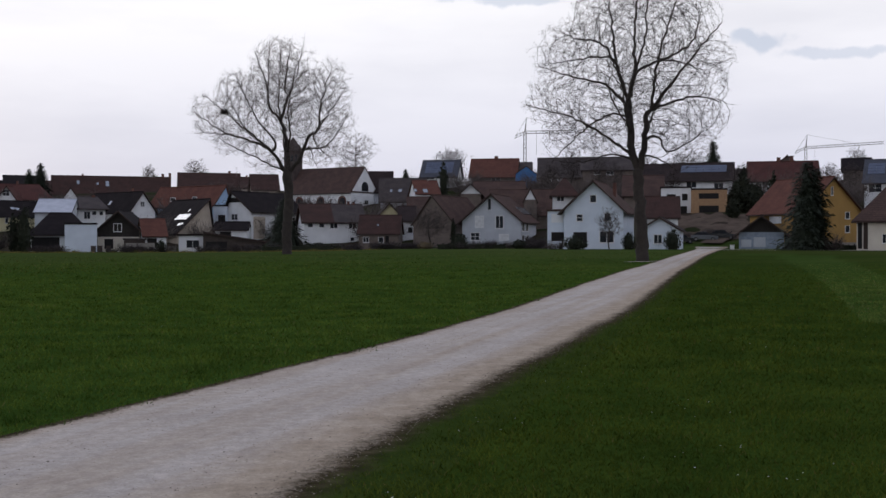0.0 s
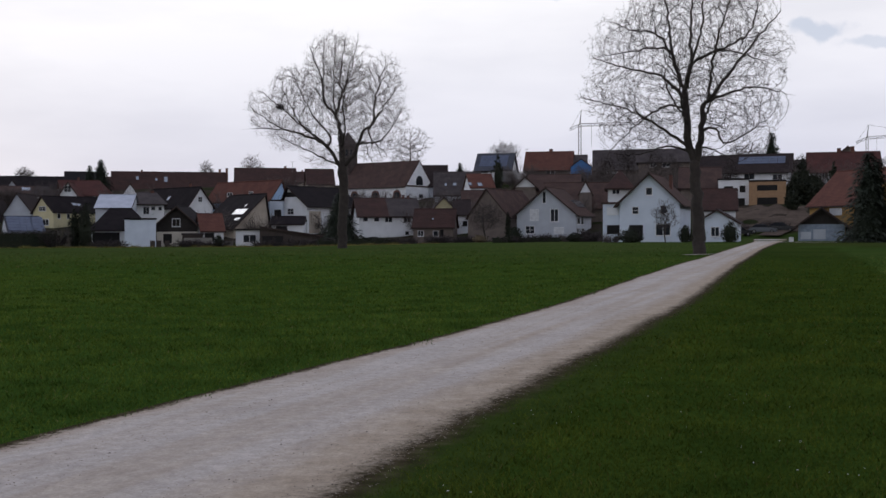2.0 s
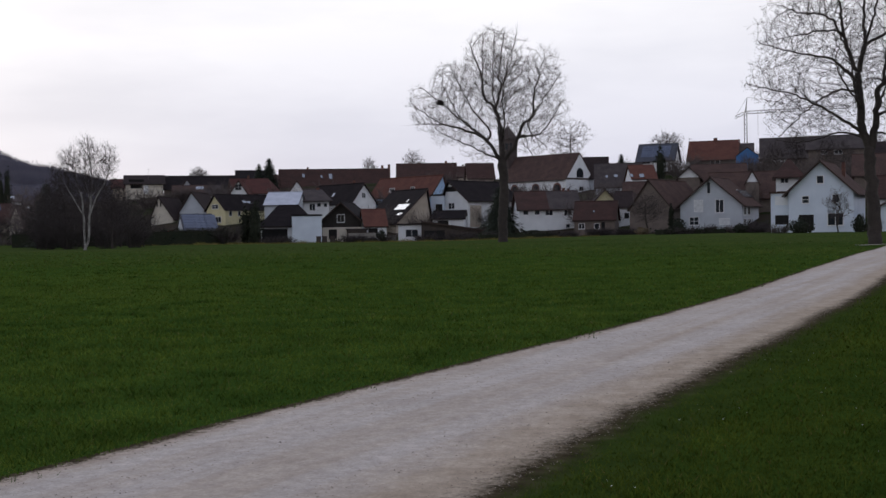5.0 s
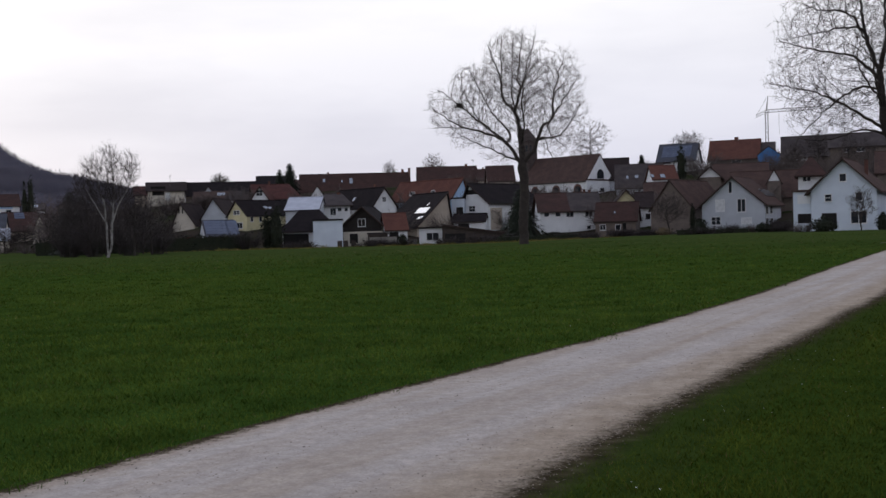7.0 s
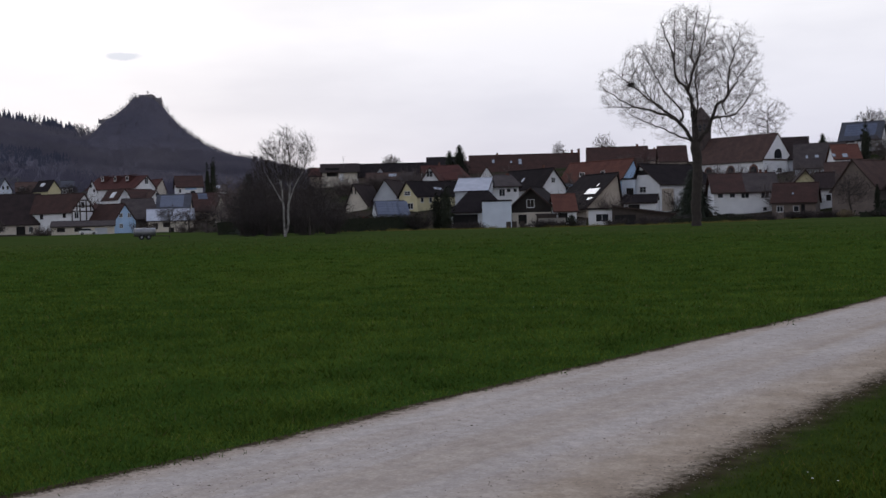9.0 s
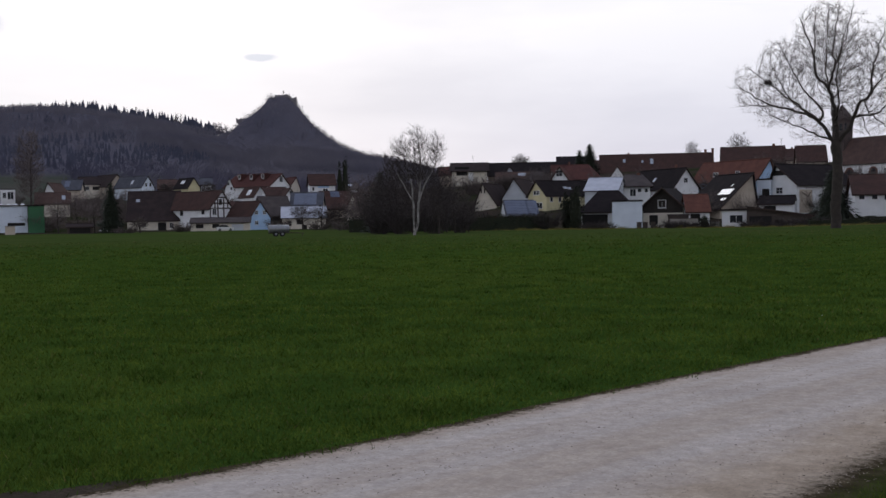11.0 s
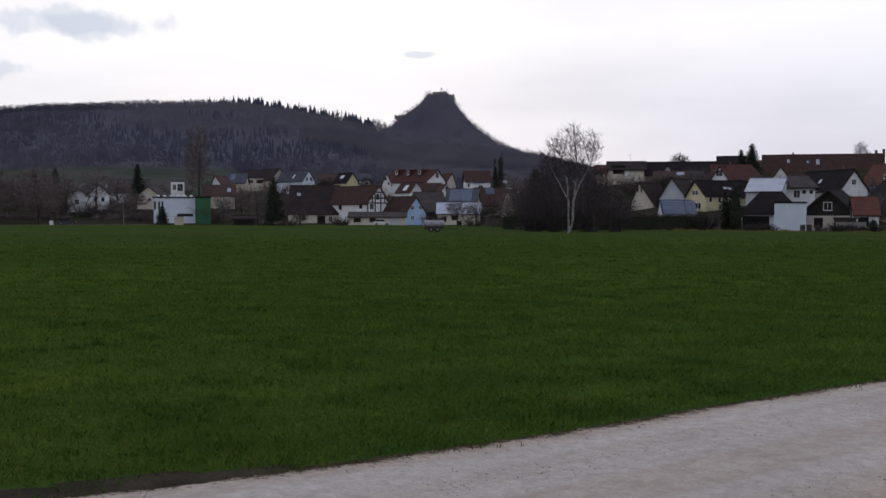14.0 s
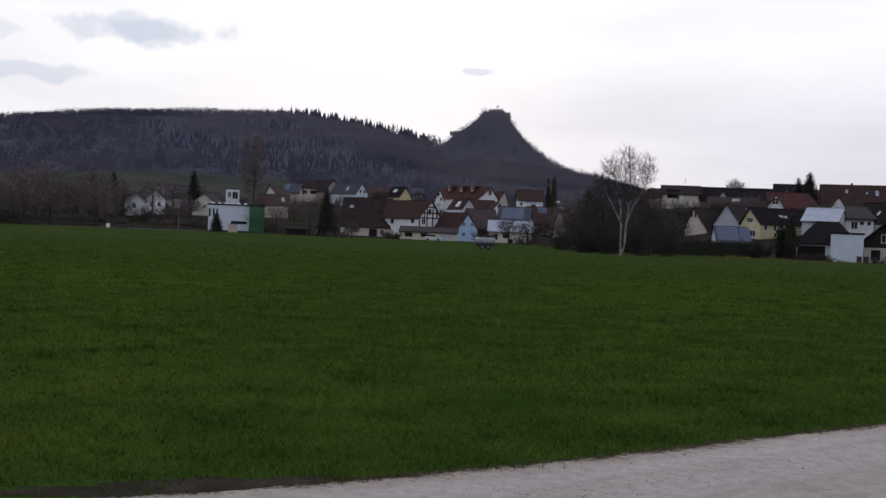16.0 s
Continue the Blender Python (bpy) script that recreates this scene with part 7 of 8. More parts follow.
# white-stemmed birch of the copse
def birch():
    g = Growth(5)
    g.limb(0.125, 0.085, [(0.0, 0, -0.2), (-0.05, 0, 1.6), (-0.15, 0, 4.5), (-0.3, 0.1, 6.6)], 0.35, 0.02)
    g.limb(0.10, 0.06, [(0.0, 0, 0.2), (0.35, 0.1, 1.2), (0.5, 0.1, 3.6), (0.8, 0.2, 6.4)], 0.35, 0.02)
    g.limb(0.055, 0.022, [(-0.3, 0.1, 6.4), (-0.8, 0.2, 8.2), (-0.9, 0.2, 10.4)], 0.35, 0.02)
    g.limb(0.05, 0.02, [(0.8, 0.2, 6.2), (0.9, 0.2, 8.4), (0.7, 0.1, 11.4)], 0.35, 0.02)
    g.limb(0.05, 0.02, [(0.5, 0.1, 4.0), (1.4, -0.3, 6.4), (2.6, -0.4, 8.6), (3.0, -0.4, 10.8)], 0.35, 0.02)
    g.limb(0.04, 0.018, [(-0.15, 0, 4.0), (-1.2, 0.4, 6.2), (-2.4, 0.6, 8.4)], 0.35, 0.02)
    g.limb(0.04, 0.018, [(0.7, 0.2, 5.4), (0.3, 0.6, 7.6), (0.1, 0.8, 9.8)], 0.35, 0.02)
    g.fill([(-1.4, 0.2, 10.0, 1.2, 1.4, 2.0), (0.6, 0.2, 10.8, 1.3, 1.5, 2.2), (2.8, -0.3, 10.4, 1.1, 1.4, 2.0), (-2.6, 0.5, 8.6, 1.0, 1.2, 1.6), (0.2, 0.2, 8.0, 2.6, 1.8, 1.6)], 1700, 0.24, 0.26, 2.4, 0.22, 0.10, heart=(0.2, 0.1, 3.0), out=0.5)
    g.build(rooted("birch_tree", "twin-stemmed white birch with fine upright bare twigs at the hedge", on_ground(-28.66, 139.0, -0.1)), BIRCHBARK, TWIG, 0.007, 4, 0.9, 0.9, 0.0055, boughs=TWIG, thick=0.05, twiggy=0.03)


birch()


def hedge(label, b0, d0, b1, d1, height, depth, seed, mat=LEAF):
    """A clipped hedge from one place to another."""
    p, q = on_ground(b0, d0), on_ground(b1, d1)
    leafy("hedge", label, (p + q) / 2, ((q - p).length, depth, height), seed, mat, int((q - p).length * height * 22), 0.2, "hedge", math.atan2(q.y - p.y, q.x - p.x), 0)


hedge("dark clipped hedge along the meadow edge", -27.2, 192, -21.8, 197, 2.7, 1.2, 301)
hedge("dark clipped hedge below the copse", -32.0, 200, -27.4, 196, 2.6, 1.6, 302)
hedge("low dark hedge before the grey house", -0.3, 166, 3.2, 166, 0.8, 0.9, 303)
hedge("low scrubby hedge at the garden edge", -9.2, 180, -5.2, 186, 0.9, 1.0, 304)
hedge("low dark hedge along the cross lane", 19.0, 158, 22.0, 158, 0.7, 0.8, 305)


def crane(label, bearing, dist, mast_z, jib, counter, turn, lift):
    """A tower crane: lattice mast, jib, counter-jib, stays and ballast."""
    ob = tagged(new("tower_crane"), label, "crane")
    p = on_ground(bearing, dist)
    ob.matrix_world = Matrix.Translation(p) @ Matrix.Rotation(radians(turn - bearing), 4, "Z")
    top, hw = mast_z - p.z, 0.4
    def lattice(name, length, at_, dirs):
        mb = MB()
        n = int(length / 1.3)
        ux, uy, uz = (Vector(q) for q in dirs)
        o = Vector(at_)
        cs = [ux * a + uy * b for a, b in ((-hw, -hw), (hw, -hw), (hw, hw), (-hw, hw))]
        for c in cs:
            mb.tube([o + c, o + c + uz * length], [0.075, 0.075], 4)
        for i in range(n):
            for k in range(4):
                mb.tube([o + cs[k] + uz * (length * i / n), o + cs[(k + 1) % 4] + uz * (length * (i + 1) / n)], [0.04, 0.04], 3, False)
        part(name, mb, CRANE, ob)
    lattice("mast", top, (0, 0, 0), ((1, 0, 0), (0, 1, 0), (0, 0, 1)))
    t = Vector((1, 0, lift)).normalized()
    lattice("jib", jib, (0, 0, top), ((0, 1, 0), (0, 0, 1), t))
    lattice("counter_jib", counter, (0, 0, top), ((0, 1, 0), (0, 0, 1), Vector((-1, 0, -0.45)).normalized()))
    part("mast_head", MB().tube([(0, 0, top), (0.5, 0, top + 4.6)], [0.3, 0.08], 4), CRANE, ob)
    part("stay", MB().tube([(0.5, 0, top + 4.6), Vector((0, 0, top)) + t * jib * 0.7], [0.05, 0.05], 3).tube([(0.5, 0, top + 4.6), (-counter * 0.9, 0, top - counter * 0.4)], [0.05, 0.05], 3), CRANE, ob)
    part("hook_rope", MB().tube([Vector((0, 0, top)) + t * jib * 0.12, Vector((0, 0, top - 7)) + t * jib * 0.12], [0.04, 0.04], 3), TRIM, ob)
    part("ballast", MB().box(-1.4, 1.4, -1.4, 1.4, -0.3, 1.6), WALL["stone"], ob)
    return ob


CRANE = material("grey_painted_steel", (0.20, 0.19, 0.18), (0.15, 0.145, 0.14), 1.0, rough=0.5)
crane("grey tower crane standing over the hill houses", 4.17, 350, 34.2, 30.0, 3.4, 8, 0.03)
crane("distant tower crane with a long pale jib", 17.9, 420, 33.5, 26.0, 4.0, 4, 0.05)


def castle_ruin():
    """Ruined castle walls on the steep hill."""
    ob = tagged(new("castle_ruin"), "ruined grey stone castle walls on the steep wooded hill", "castle")
    c = at(-35.3, 1130)
    ob.matrix_world = Matrix.Translation((c.x, c.y, terrain(c.x, c.y))) @ Matrix.Rotation(radians(35.3), 4, "Z")
    rng = random.Random(8)
    def wall(x0, x1, y, z0, z1, t=3.0):
        mb = MB()
        n = max(2, int((x1 - x0) / 1.4))
        tops = [(x0 + (x1 - x0) * i / n, z1 + rng.uniform(-1.6, 0.8)) for i in range(n + 1)]
        ring = [(x0, z0), (x1, z0)] + tops[::-1]
        k = len(ring)
        mb.add([(x, y, z) for x, z in ring] + [(x, y + t, z) for x, z in ring], [tuple(range(k)), tuple(reversed(range(k, 2 * k)))] + [((i + 1) % k, i, k + i, k + (i + 1) % k) for i in range(k)])
        part("ruined_wall", mb, RUIN, ob)
    wall(-10, 15.5, -8, -16, 1.5)
    wall(9, 15.5, -10, -20, 0.6, 5)
    wall(-6, 10, 2, -8, 4.5)
    wall(-44, -32, -4, -24, -19.5)
    return ob


RUIN = material("weathered_castle_stone", (0.25, 0.23, 0.235), (0.17, 0.16, 0.17), 0.25, fine=0.4)
castle_ruin()


def hill_woods():
    """Woods on the far hills, bare broadleaf crowns and dark spruces: one object of kind stuff each."""
    rng = random.Random(77)
    broad, scrub, spruce, stems = MB(), MB(), MB(), MB()
    c = at(-35.3, 1130)

    def tuft(mb, x, y, z, h, w, blades):
        for _ in range(blades):
            c0, q = Vector((x + w * rng.gauss(0, 0.6), y + w * rng.gauss(0, 0.6), z + h * rng.uniform(0.0, 0.85))), 0.032 * h * rng.uniform(0.7, 1.5)
            b0, up = rng.uniform(0, 6.28), h * rng.uniform(0.12, 0.24)
            mb.add([c0 + Vector((q * math.cos(b0), q * math.sin(b0), 0)), c0 - Vector((q * math.cos(b0), q * math.sin(b0), 0)), c0 + Vector((rng.gauss(0, 0.05 * h), rng.gauss(0, 0.05 * h), up))], [(0, 1, 2)])

    def fir(x, y, z, h):
        k, w = 6, h * 0.22
        ring = [(x + w * math.cos(6.28 * j / k), y + w * math.sin(6.28 * j / k), z) for j in range(k)]
        ring2 = [(x + w * 0.62 * math.cos(6.28 * j / k + 0.5), y + w * 0.62 * math.sin(6.28 * j / k + 0.5), z + h * 0.45) for j in range(k)]
        spruce.add(ring + [(x, y, z + h * 0.65)], [(j, (j + 1) % k, k) for j in range(k)])
        spruce.add(ring2 + [(x, y, z + h * 1.05)], [(j, (j + 1) % k, k) for j in range(k)])

    def bare(x, y, z, h, boughs):
        stems.tube([(x, y, z), (x + rng.gauss(0, 0.4), y, z + h)], [0.26, 0.1], 3, False)
        for _ in range(boughs):
            b, zz, o = rng.uniform(0, 6.28), z + h * rng.uniform(0.55, 0.9), 0.16 * h
            stems.tube([(x, y, zz), (x + o * math.cos(b), y + o * math.sin(b), zz + h * 0.2)], [0.22, 0.06], 3, False)

    n = 0
    while n < 15500:
        a, r = rng.uniform(-66, -25), rng.uniform(620, 1480)
        if n > 9500:
            a, r = rng.uniform(-42, -27), rng.uniform(930, 1180)
        x, y = r * math.sin(radians(a)), r * math.cos(radians(a))
        z = terrain(x, y)
        near = math.hypot(x - c.x, y - c.y)
        patch = noise.noise(Vector((x * 0.006, y * 0.006, 2.2)))
        fine = noise.noise(Vector((x * 0.02, y * 0.02, 5.2)))
        # fields reach up to the wood's lower edge, and a few clearings lie on the slope
        edge = 800 + 60 * patch + 25 * fine if a < -45.5 else 650
        if z < 16 or near < 12 or r < edge:
            continue
        if 1060 < r < 1150 and a < -43 and noise.noise(Vector((a * 0.8, r * 0.012, 7.7))) > 0.18 and rng.random() < 0.85:
            continue
        n += 1
        if near < 110:
            h = rng.uniform(3.0, 5.0)
            tuft(scrub, x, y, z - 0.5, h, h * 0.6, 22)
        elif patch + 0.35 * math.exp(-((r - 930) / 90) ** 2) + 0.3 * fine > 0.2 and near > 200 and z > 24 and a < -38 and rng.random() < 0.8:
            fir(x, y, z - 1, rng.uniform(5.5, 8.5))
        else:
            h = rng.uniform(6, 10)
            tuft(scrub if near < 330 else broad, x, y, z - 1, h, h * rng.uniform(0.45, 0.6), 34)
    # the trees that stand out along the ridge crest
    for k in range(2300):
        a = rng.uniform(-66, -37.6)
        r = rng.uniform(1330, 1480)
        x, y = r * math.sin(radians(a)), r * math.cos(radians(a))
        z, tall = terrain(x, y), 1.0 + 0.75 * smooth(-47.5, -44, a)
        kind = noise.noise(Vector((a * 0.9, 3.1, 0)))
        if kind > 0.05 or -43.6 < a < -40.6 and rng.random() < 0.7:
            fir(x, y, z, rng.uniform(8, 11.5) * tall)
        else:
            bare(x, y, z, rng.uniform(9.5, 11.5) * tall, 6)
    for k in range(60):
        b, q = rng.uniform(0, 6.28), rng.uniform(14, 90)
        x, y = c.x + q * math.cos(b), c.y + q * math.sin(b)
        bare(x, y, terrain(x, y), rng.uniform(4, 6.5), 9)
    # these base colours include the bluish, brightening haze of the distance
    for name, mb, mat, lab in (("broadleaf_wood", broad, hazed_woods_material("bare_wood", (0.086, 0.085, 0.122), (0.136, 0.126, 0.166)), "leafless woods covering the far hills, tinted with bluish haze"),
                               ("hill_scrub", scrub, hazed_woods_material("hazed_scrub", (0.140, 0.134, 0.170), (0.192, 0.178, 0.206)), "haze-tinted grey-brown scrub on the steep castle hill"),
                               ("spruce_wood", spruce, hazed_woods_material("spruce_wood", (0.074, 0.079, 0.110), (0.094, 0.098, 0.132)), "dark spruce stands on the far ridge"),
                               ("crest_wood", stems, hazed_woods_material("far_twigs", (0.085, 0.08, 0.096), (0.10, 0.092, 0.108)), "thin bare trunks along the ridge crest")):
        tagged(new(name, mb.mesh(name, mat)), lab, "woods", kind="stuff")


def hazed_woods_material(name, c1, c2):
    # c1, c2: vegetation colours with aerial haze already added
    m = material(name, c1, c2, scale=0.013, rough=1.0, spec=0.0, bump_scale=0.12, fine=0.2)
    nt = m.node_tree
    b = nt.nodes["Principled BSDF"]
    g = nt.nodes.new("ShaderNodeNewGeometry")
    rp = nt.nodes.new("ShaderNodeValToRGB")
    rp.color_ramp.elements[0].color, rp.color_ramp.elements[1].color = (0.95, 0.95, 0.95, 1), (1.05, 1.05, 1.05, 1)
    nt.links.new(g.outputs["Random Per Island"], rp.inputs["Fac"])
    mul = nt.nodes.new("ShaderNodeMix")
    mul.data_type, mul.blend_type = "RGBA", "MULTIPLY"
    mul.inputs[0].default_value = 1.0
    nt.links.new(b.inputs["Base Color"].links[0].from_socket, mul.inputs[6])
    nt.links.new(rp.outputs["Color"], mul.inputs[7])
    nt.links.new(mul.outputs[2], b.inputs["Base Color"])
    # one fixed normal, so every blade takes the same light whichever way it faces
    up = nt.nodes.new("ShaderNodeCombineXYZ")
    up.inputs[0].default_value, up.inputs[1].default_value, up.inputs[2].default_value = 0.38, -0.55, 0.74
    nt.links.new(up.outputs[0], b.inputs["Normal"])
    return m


hill_woods()


def tank_trailer():
    ob = tagged(new("tank_trailer"), "silver cylindrical water tank trailer parked on the meadow", "trailer")
    ob.matrix_world = Matrix.Translation(on_ground(-35.53, 158)) @ Matrix.Rotation(radians(35.5 + 4), 4, "Z")
    metal = material("galvanised_steel", (0.26, 0.265, 0.28), (0.19, 0.195, 0.21), 1.5, rough=0.4, metal=0.5)
    n, L, R = 16, 2.9, 0.55
    mb = MB().tube([(-L / 2, 0, 1.05), (-L / 2 + 0.12, 0, 1.05), (L / 2 - 0.12, 0, 1.05), (L / 2, 0, 1.05)], [R * 0.8, R, R, R * 0.8], n)
    part("tank", mb, metal, ob, smooth=False)
    part("frame", MB().box(-L / 2, L / 2 + 0.9, -0.35, -0.27, 0.42, 0.52).box(-L / 2, L / 2 + 0.9, 0.27, 0.35, 0.42, 0.52), TRIM, ob)
    part("hatch", MB().tube([(0, 0, 1.55), (0, 0, 1.72)], [0.22, 0.22], 10), metal, ob)
    for y in (-0.62, 0.62):
        for x in (-0.45, 0.45):
            w = part("wheel", MB().tube([(x, y - 0.11, 0.36), (x, y + 0.11, 0.36)], [0.36, 0.36], 14), BLACKRUB, ob)
            part("rim", MB().tube([(x, y - 0.125, 0.36), (x, y + 0.125, 0.36)], [0.17, 0.17], 10), metal, w)
    part("drawbar", MB().tube([(L / 2 + 0.8, 0, 0.47), (L / 2 + 2.0, 0, 0.42)], [0.05, 0.05], 6), TRIM, ob)
    part("jack_stand", MB().tube([(L / 2 + 1.8, 0, 0.45), (L / 2 + 1.8, 0, -0.05)], [0.04, 0.04], 6), TRIM, ob)


BLACKRUB = material("black_rubber", (0.014, 0.014, 0.014), scale=3.0)
tank_trailer()


def car(label, bearing, dist, turn, paint, z=0.0):
    """A parked car: body with wheel bays, glazed cabin, four wheels, lamps."""
    ob = tagged(new("car"), label, "car")
    ob.matrix_world = Matrix.Translation(on_ground(bearing, dist, z)) @ Matrix.Rotation(radians(turn - bearing), 4, "Z")
    prof = [(-2.05, 0.30), (2.05, 0.30), (2.1, 0.62), (1.95, 0.82), (1.15, 0.93), (-1.5, 0.98), (-2.05, 0.9), (-2.12, 0.55)]
    cab = [(1.05, 0.92), (0.35, 1.40), (-1.0, 1.44), (-1.75, 0.96)]
    def pris(pr, hw, inset=0.0):
        k = len(pr)
        vs = [(x, -hw, z_) for x, z_ in pr] + [(x, hw, z_) for x, z_ in pr]
        return MB().add(vs, [tuple(range(k)), tuple(reversed(range(k, 2 * k)))] + [((i + 1) % k, i, k + i, k + (i + 1) % k) for i in range(k)])
    part("body", pris(prof, 0.86), paint, ob)
    c = part("cabin", pris(cab, 0.74), GLASS, ob)
    part("car_roof", MB().box(-1.0, 0.33, -0.72, 0.72, 1.40, 1.47), paint, c)
    for x in (-1.3, 1.3):
        for s in (-1, 1):
            w = part("wheel", MB().tube([(x, s * 0.70, 0.31), (x, s * 0.89, 0.31)], [0.31, 0.31], 14), BLACKRUB, ob)
            part("rim", MB().tube([(x, s * 0.72, 0.31), (x, s * 0.90, 0.31)], [0.18, 0.18], 10), CRANE, w)
    for s in (-1, 1):
        part("headlight", MB().box(2.0, 2.1, s * 0.66 - 0.16, s * 0.66 + 0.16, 0.62, 0.76), FRAME, ob)
        part("tail_light", MB().box(-2.12, -2.05, s * 0.70 - 0.12, s * 0.70 + 0.12, 0.66, 0.84), BRICKRED, ob)
    return ob


def paint(name, c):
    return material(name, c, tuple(v * 0.9 for v in c), 0.8, rough=0.25, spec=0.6, fine=0.05)


PAINT_BLACK, PAINT_RED, PAINT_WHITE, PAINT_GREY = paint("black_car_paint", (0.015, 0.016, 0.018)), paint("red_car_paint", (0.45, 0.03, 0.02)), paint("white_car_paint", (0.7, 0.7, 0.7)), paint("grey_car_paint", (0.12, 0.13, 0.14))
car("black car parked at the end of the track", 11.95, 178, 12, PAINT_BLACK)
car("dark grey car parked by the earth bank", 13.1, 181, 4, PAINT_GREY)
car("black car parked below the bank", 14.0, 183, -6, PAINT_BLACK)
car("bright red car parked behind the hedge", -24.6, 206, 8, PAINT_RED, 0.9)
car("white car parked by the lane shed", -43.8, 292, 10, PAINT_WHITE)
car("white car parked before the low shed", -38.2, 278, 4, PAINT_WHITE)
car("dark car parked on the lane", -53.6, 287, 0, PAINT_BLACK)


def strip(name, label, p0, p1, width, z, mat):
    """A narrow paved lane between two places."""
    a, b = Vector(p0), Vector(p1)
    n = Vector((b.y - a.y, a.x - b.x)).normalized() * width / 2
    vs, fs = [], []
    for i in range(41):
        c = a.lerp(b, i / 40)
        for s in (-1, 1):
            q = Vector((c.x, c.y)) + n * s * (1 + 0.12 * noise.noise(Vector((i * 0.5, s, 3.3))))
            vs.append((q.x, q.y, z + terrain(q.x, q.y)))
    for i in range(40):
        fs.append((2 * i, 2 * i + 1, 2 * i + 3, 2 * i + 2))
    me = bpy.data.meshes.new(name)
    me.from_pydata(vs, [], fs)
    me.materials.append(mat)
    return tagged(new(name, me), label, "road", kind="structure")


strip("side_lane", "pale gravel cross lane along the gardens", at(13.3, 152), at(24, 147), 2.4, 0.03, GRAVEL)
strip("far_lane", "pale asphalt lane at the far meadow end", at(-57.5, 283), at(-49.2, 287), 2.6, 0.05, GRAVEL)
strip("tree_path", "short pale gravel patch beside the great tree", at(9.3, 75.5), at(10.9, 78), 0.7, 0.02, GRAVEL)


def small_box(name, label, cat, bearing, dist, w, d, h, mat, turn=0):
    ob = tagged(new(name), label, cat)
    ob.matrix_world = Matrix.Translation(on_ground(bearing, dist)) @ Matrix.Rotation(radians(turn - bearing), 4, "Z")
    part("body", MB().box(-w / 2, w / 2, 0, d, -0.1, h), mat, ob)
    part("lid", MB().box(-w / 2 - 0.04, w / 2 + 0.04, -0.04, d + 0.04, h, h + 0.06), TRIM if mat is not FRAME else FRAME, ob)
    return ob


small_box("utility_box", "small white utility box by the cross lane", "box", 14.45, 160, 0.6, 0.5, 0.55, FRAME)
small_box("utility_box", "pale roadside cabinet by the far lane", "box", -54.3, 286, 0.9, 0.6, 1.1, SHUTTER)
small_box("wall_pier", "rough beige masonry pier by the white hall", "pier", -48.3, 284, 2.2, 1.2, 2.0, WALL["beige"])
small_box("wood_stack", "grey stack of covered firewood", "firewood", -15.1, 190, 4.6, 1.2, 1.5, WALL["stone"])


# leafless thickets between the houses and along the far lane: a few grown ones, copied
THICKETS = [twig_bush("shrub", "brown leafless thicket between the houses", on_ground(8.0 + 3 * i, 232), (5.0, 4.2), 400 + i, shoots=60) for i in range(4)]
for th in THICKETS:
    tagged(th, group="thickets between the houses")
rt = random.Random(60)
for i in range(150):
    if i < 95:
        b = rt.uniform(-27, 23)
        d = float(np.interp(b, [-34, -24, -12, -5, 5], [300, 222, 214, 210, 182])) + rt.uniform(4, 130)
    else:
        b, d = rt.uniform(-63, -29), rt.uniform(300, 430)
    s = rt.uniform(0.8, 1.5)
    if -27 < b < -20.5 and d < 285:
        d += 75
    if 10.3 < b < 15.4 and d < 222:
        d += 45
    p = on_ground(b, d)
    copy_thing(rt.choice(THICKETS), Matrix.Translation(p) @ Matrix.Rotation(rt.uniform(0, 6.28), 4, "Z") @ Matrix.Diagonal((s * rt.uniform(0.9, 1.6), s, s, 1)))
for b, d in ((4.75, 312), (5.05, 318), (1.25, 326), (0.95, 318), (3.4, 336), (7.05, 316), (13.9, 262), (14.3, 270), (18.9, 262), (-1.2, 372)):
    s = rt.uniform(1.15, 1.45)
    copy_thing(rt.choice(THICKETS), Matrix.Translation(on_ground(b, d)) @ Matrix.Rotation(rt.uniform(0, 6.28), 4, "Z") @ Matrix.Diagonal((s, s, s, 1)))
LANE_TREES = [bare_tree("tree", "dark leafless tree at the far lane", on_ground(-57 - 1.5 * i, 300 + 4 * i), 10 + i, 8, 420 + i, 10, twig=FARTWIG, low=0.1, group="trees at the far lane") for i in range(3)]
for i in range(46):
    b, d = (rt.uniform(-64, -53.5), rt.uniform(292, 355)) if i < 34 else (rt.uniform(-31.5, -26.8), rt.uniform(200, 230))
    s = rt.uniform(0.75, 1.3) if i < 34 else rt.uniform(0.6, 0.85)
    copy_thing(rt.choice(LANE_TREES), Matrix.Translation(on_ground(b, d)) @ Matrix.Rotation(rt.uniform(0, 6.28), 4, "Z") @ Matrix.Diagonal((s * 1.2, s * 1.2, s, 1)))

EDGE = [twig_bush("shrub", "dark leafless scrub along the garden edge", on_ground(-19.4 + 0.3 * i, 190), (2.6, 1.5), 440 + i, COPSETWIG, 45) for i in range(3)]
for th in EDGE:
    tagged(th, group="scrub along the garden edge")
re_ = random.Random(61)
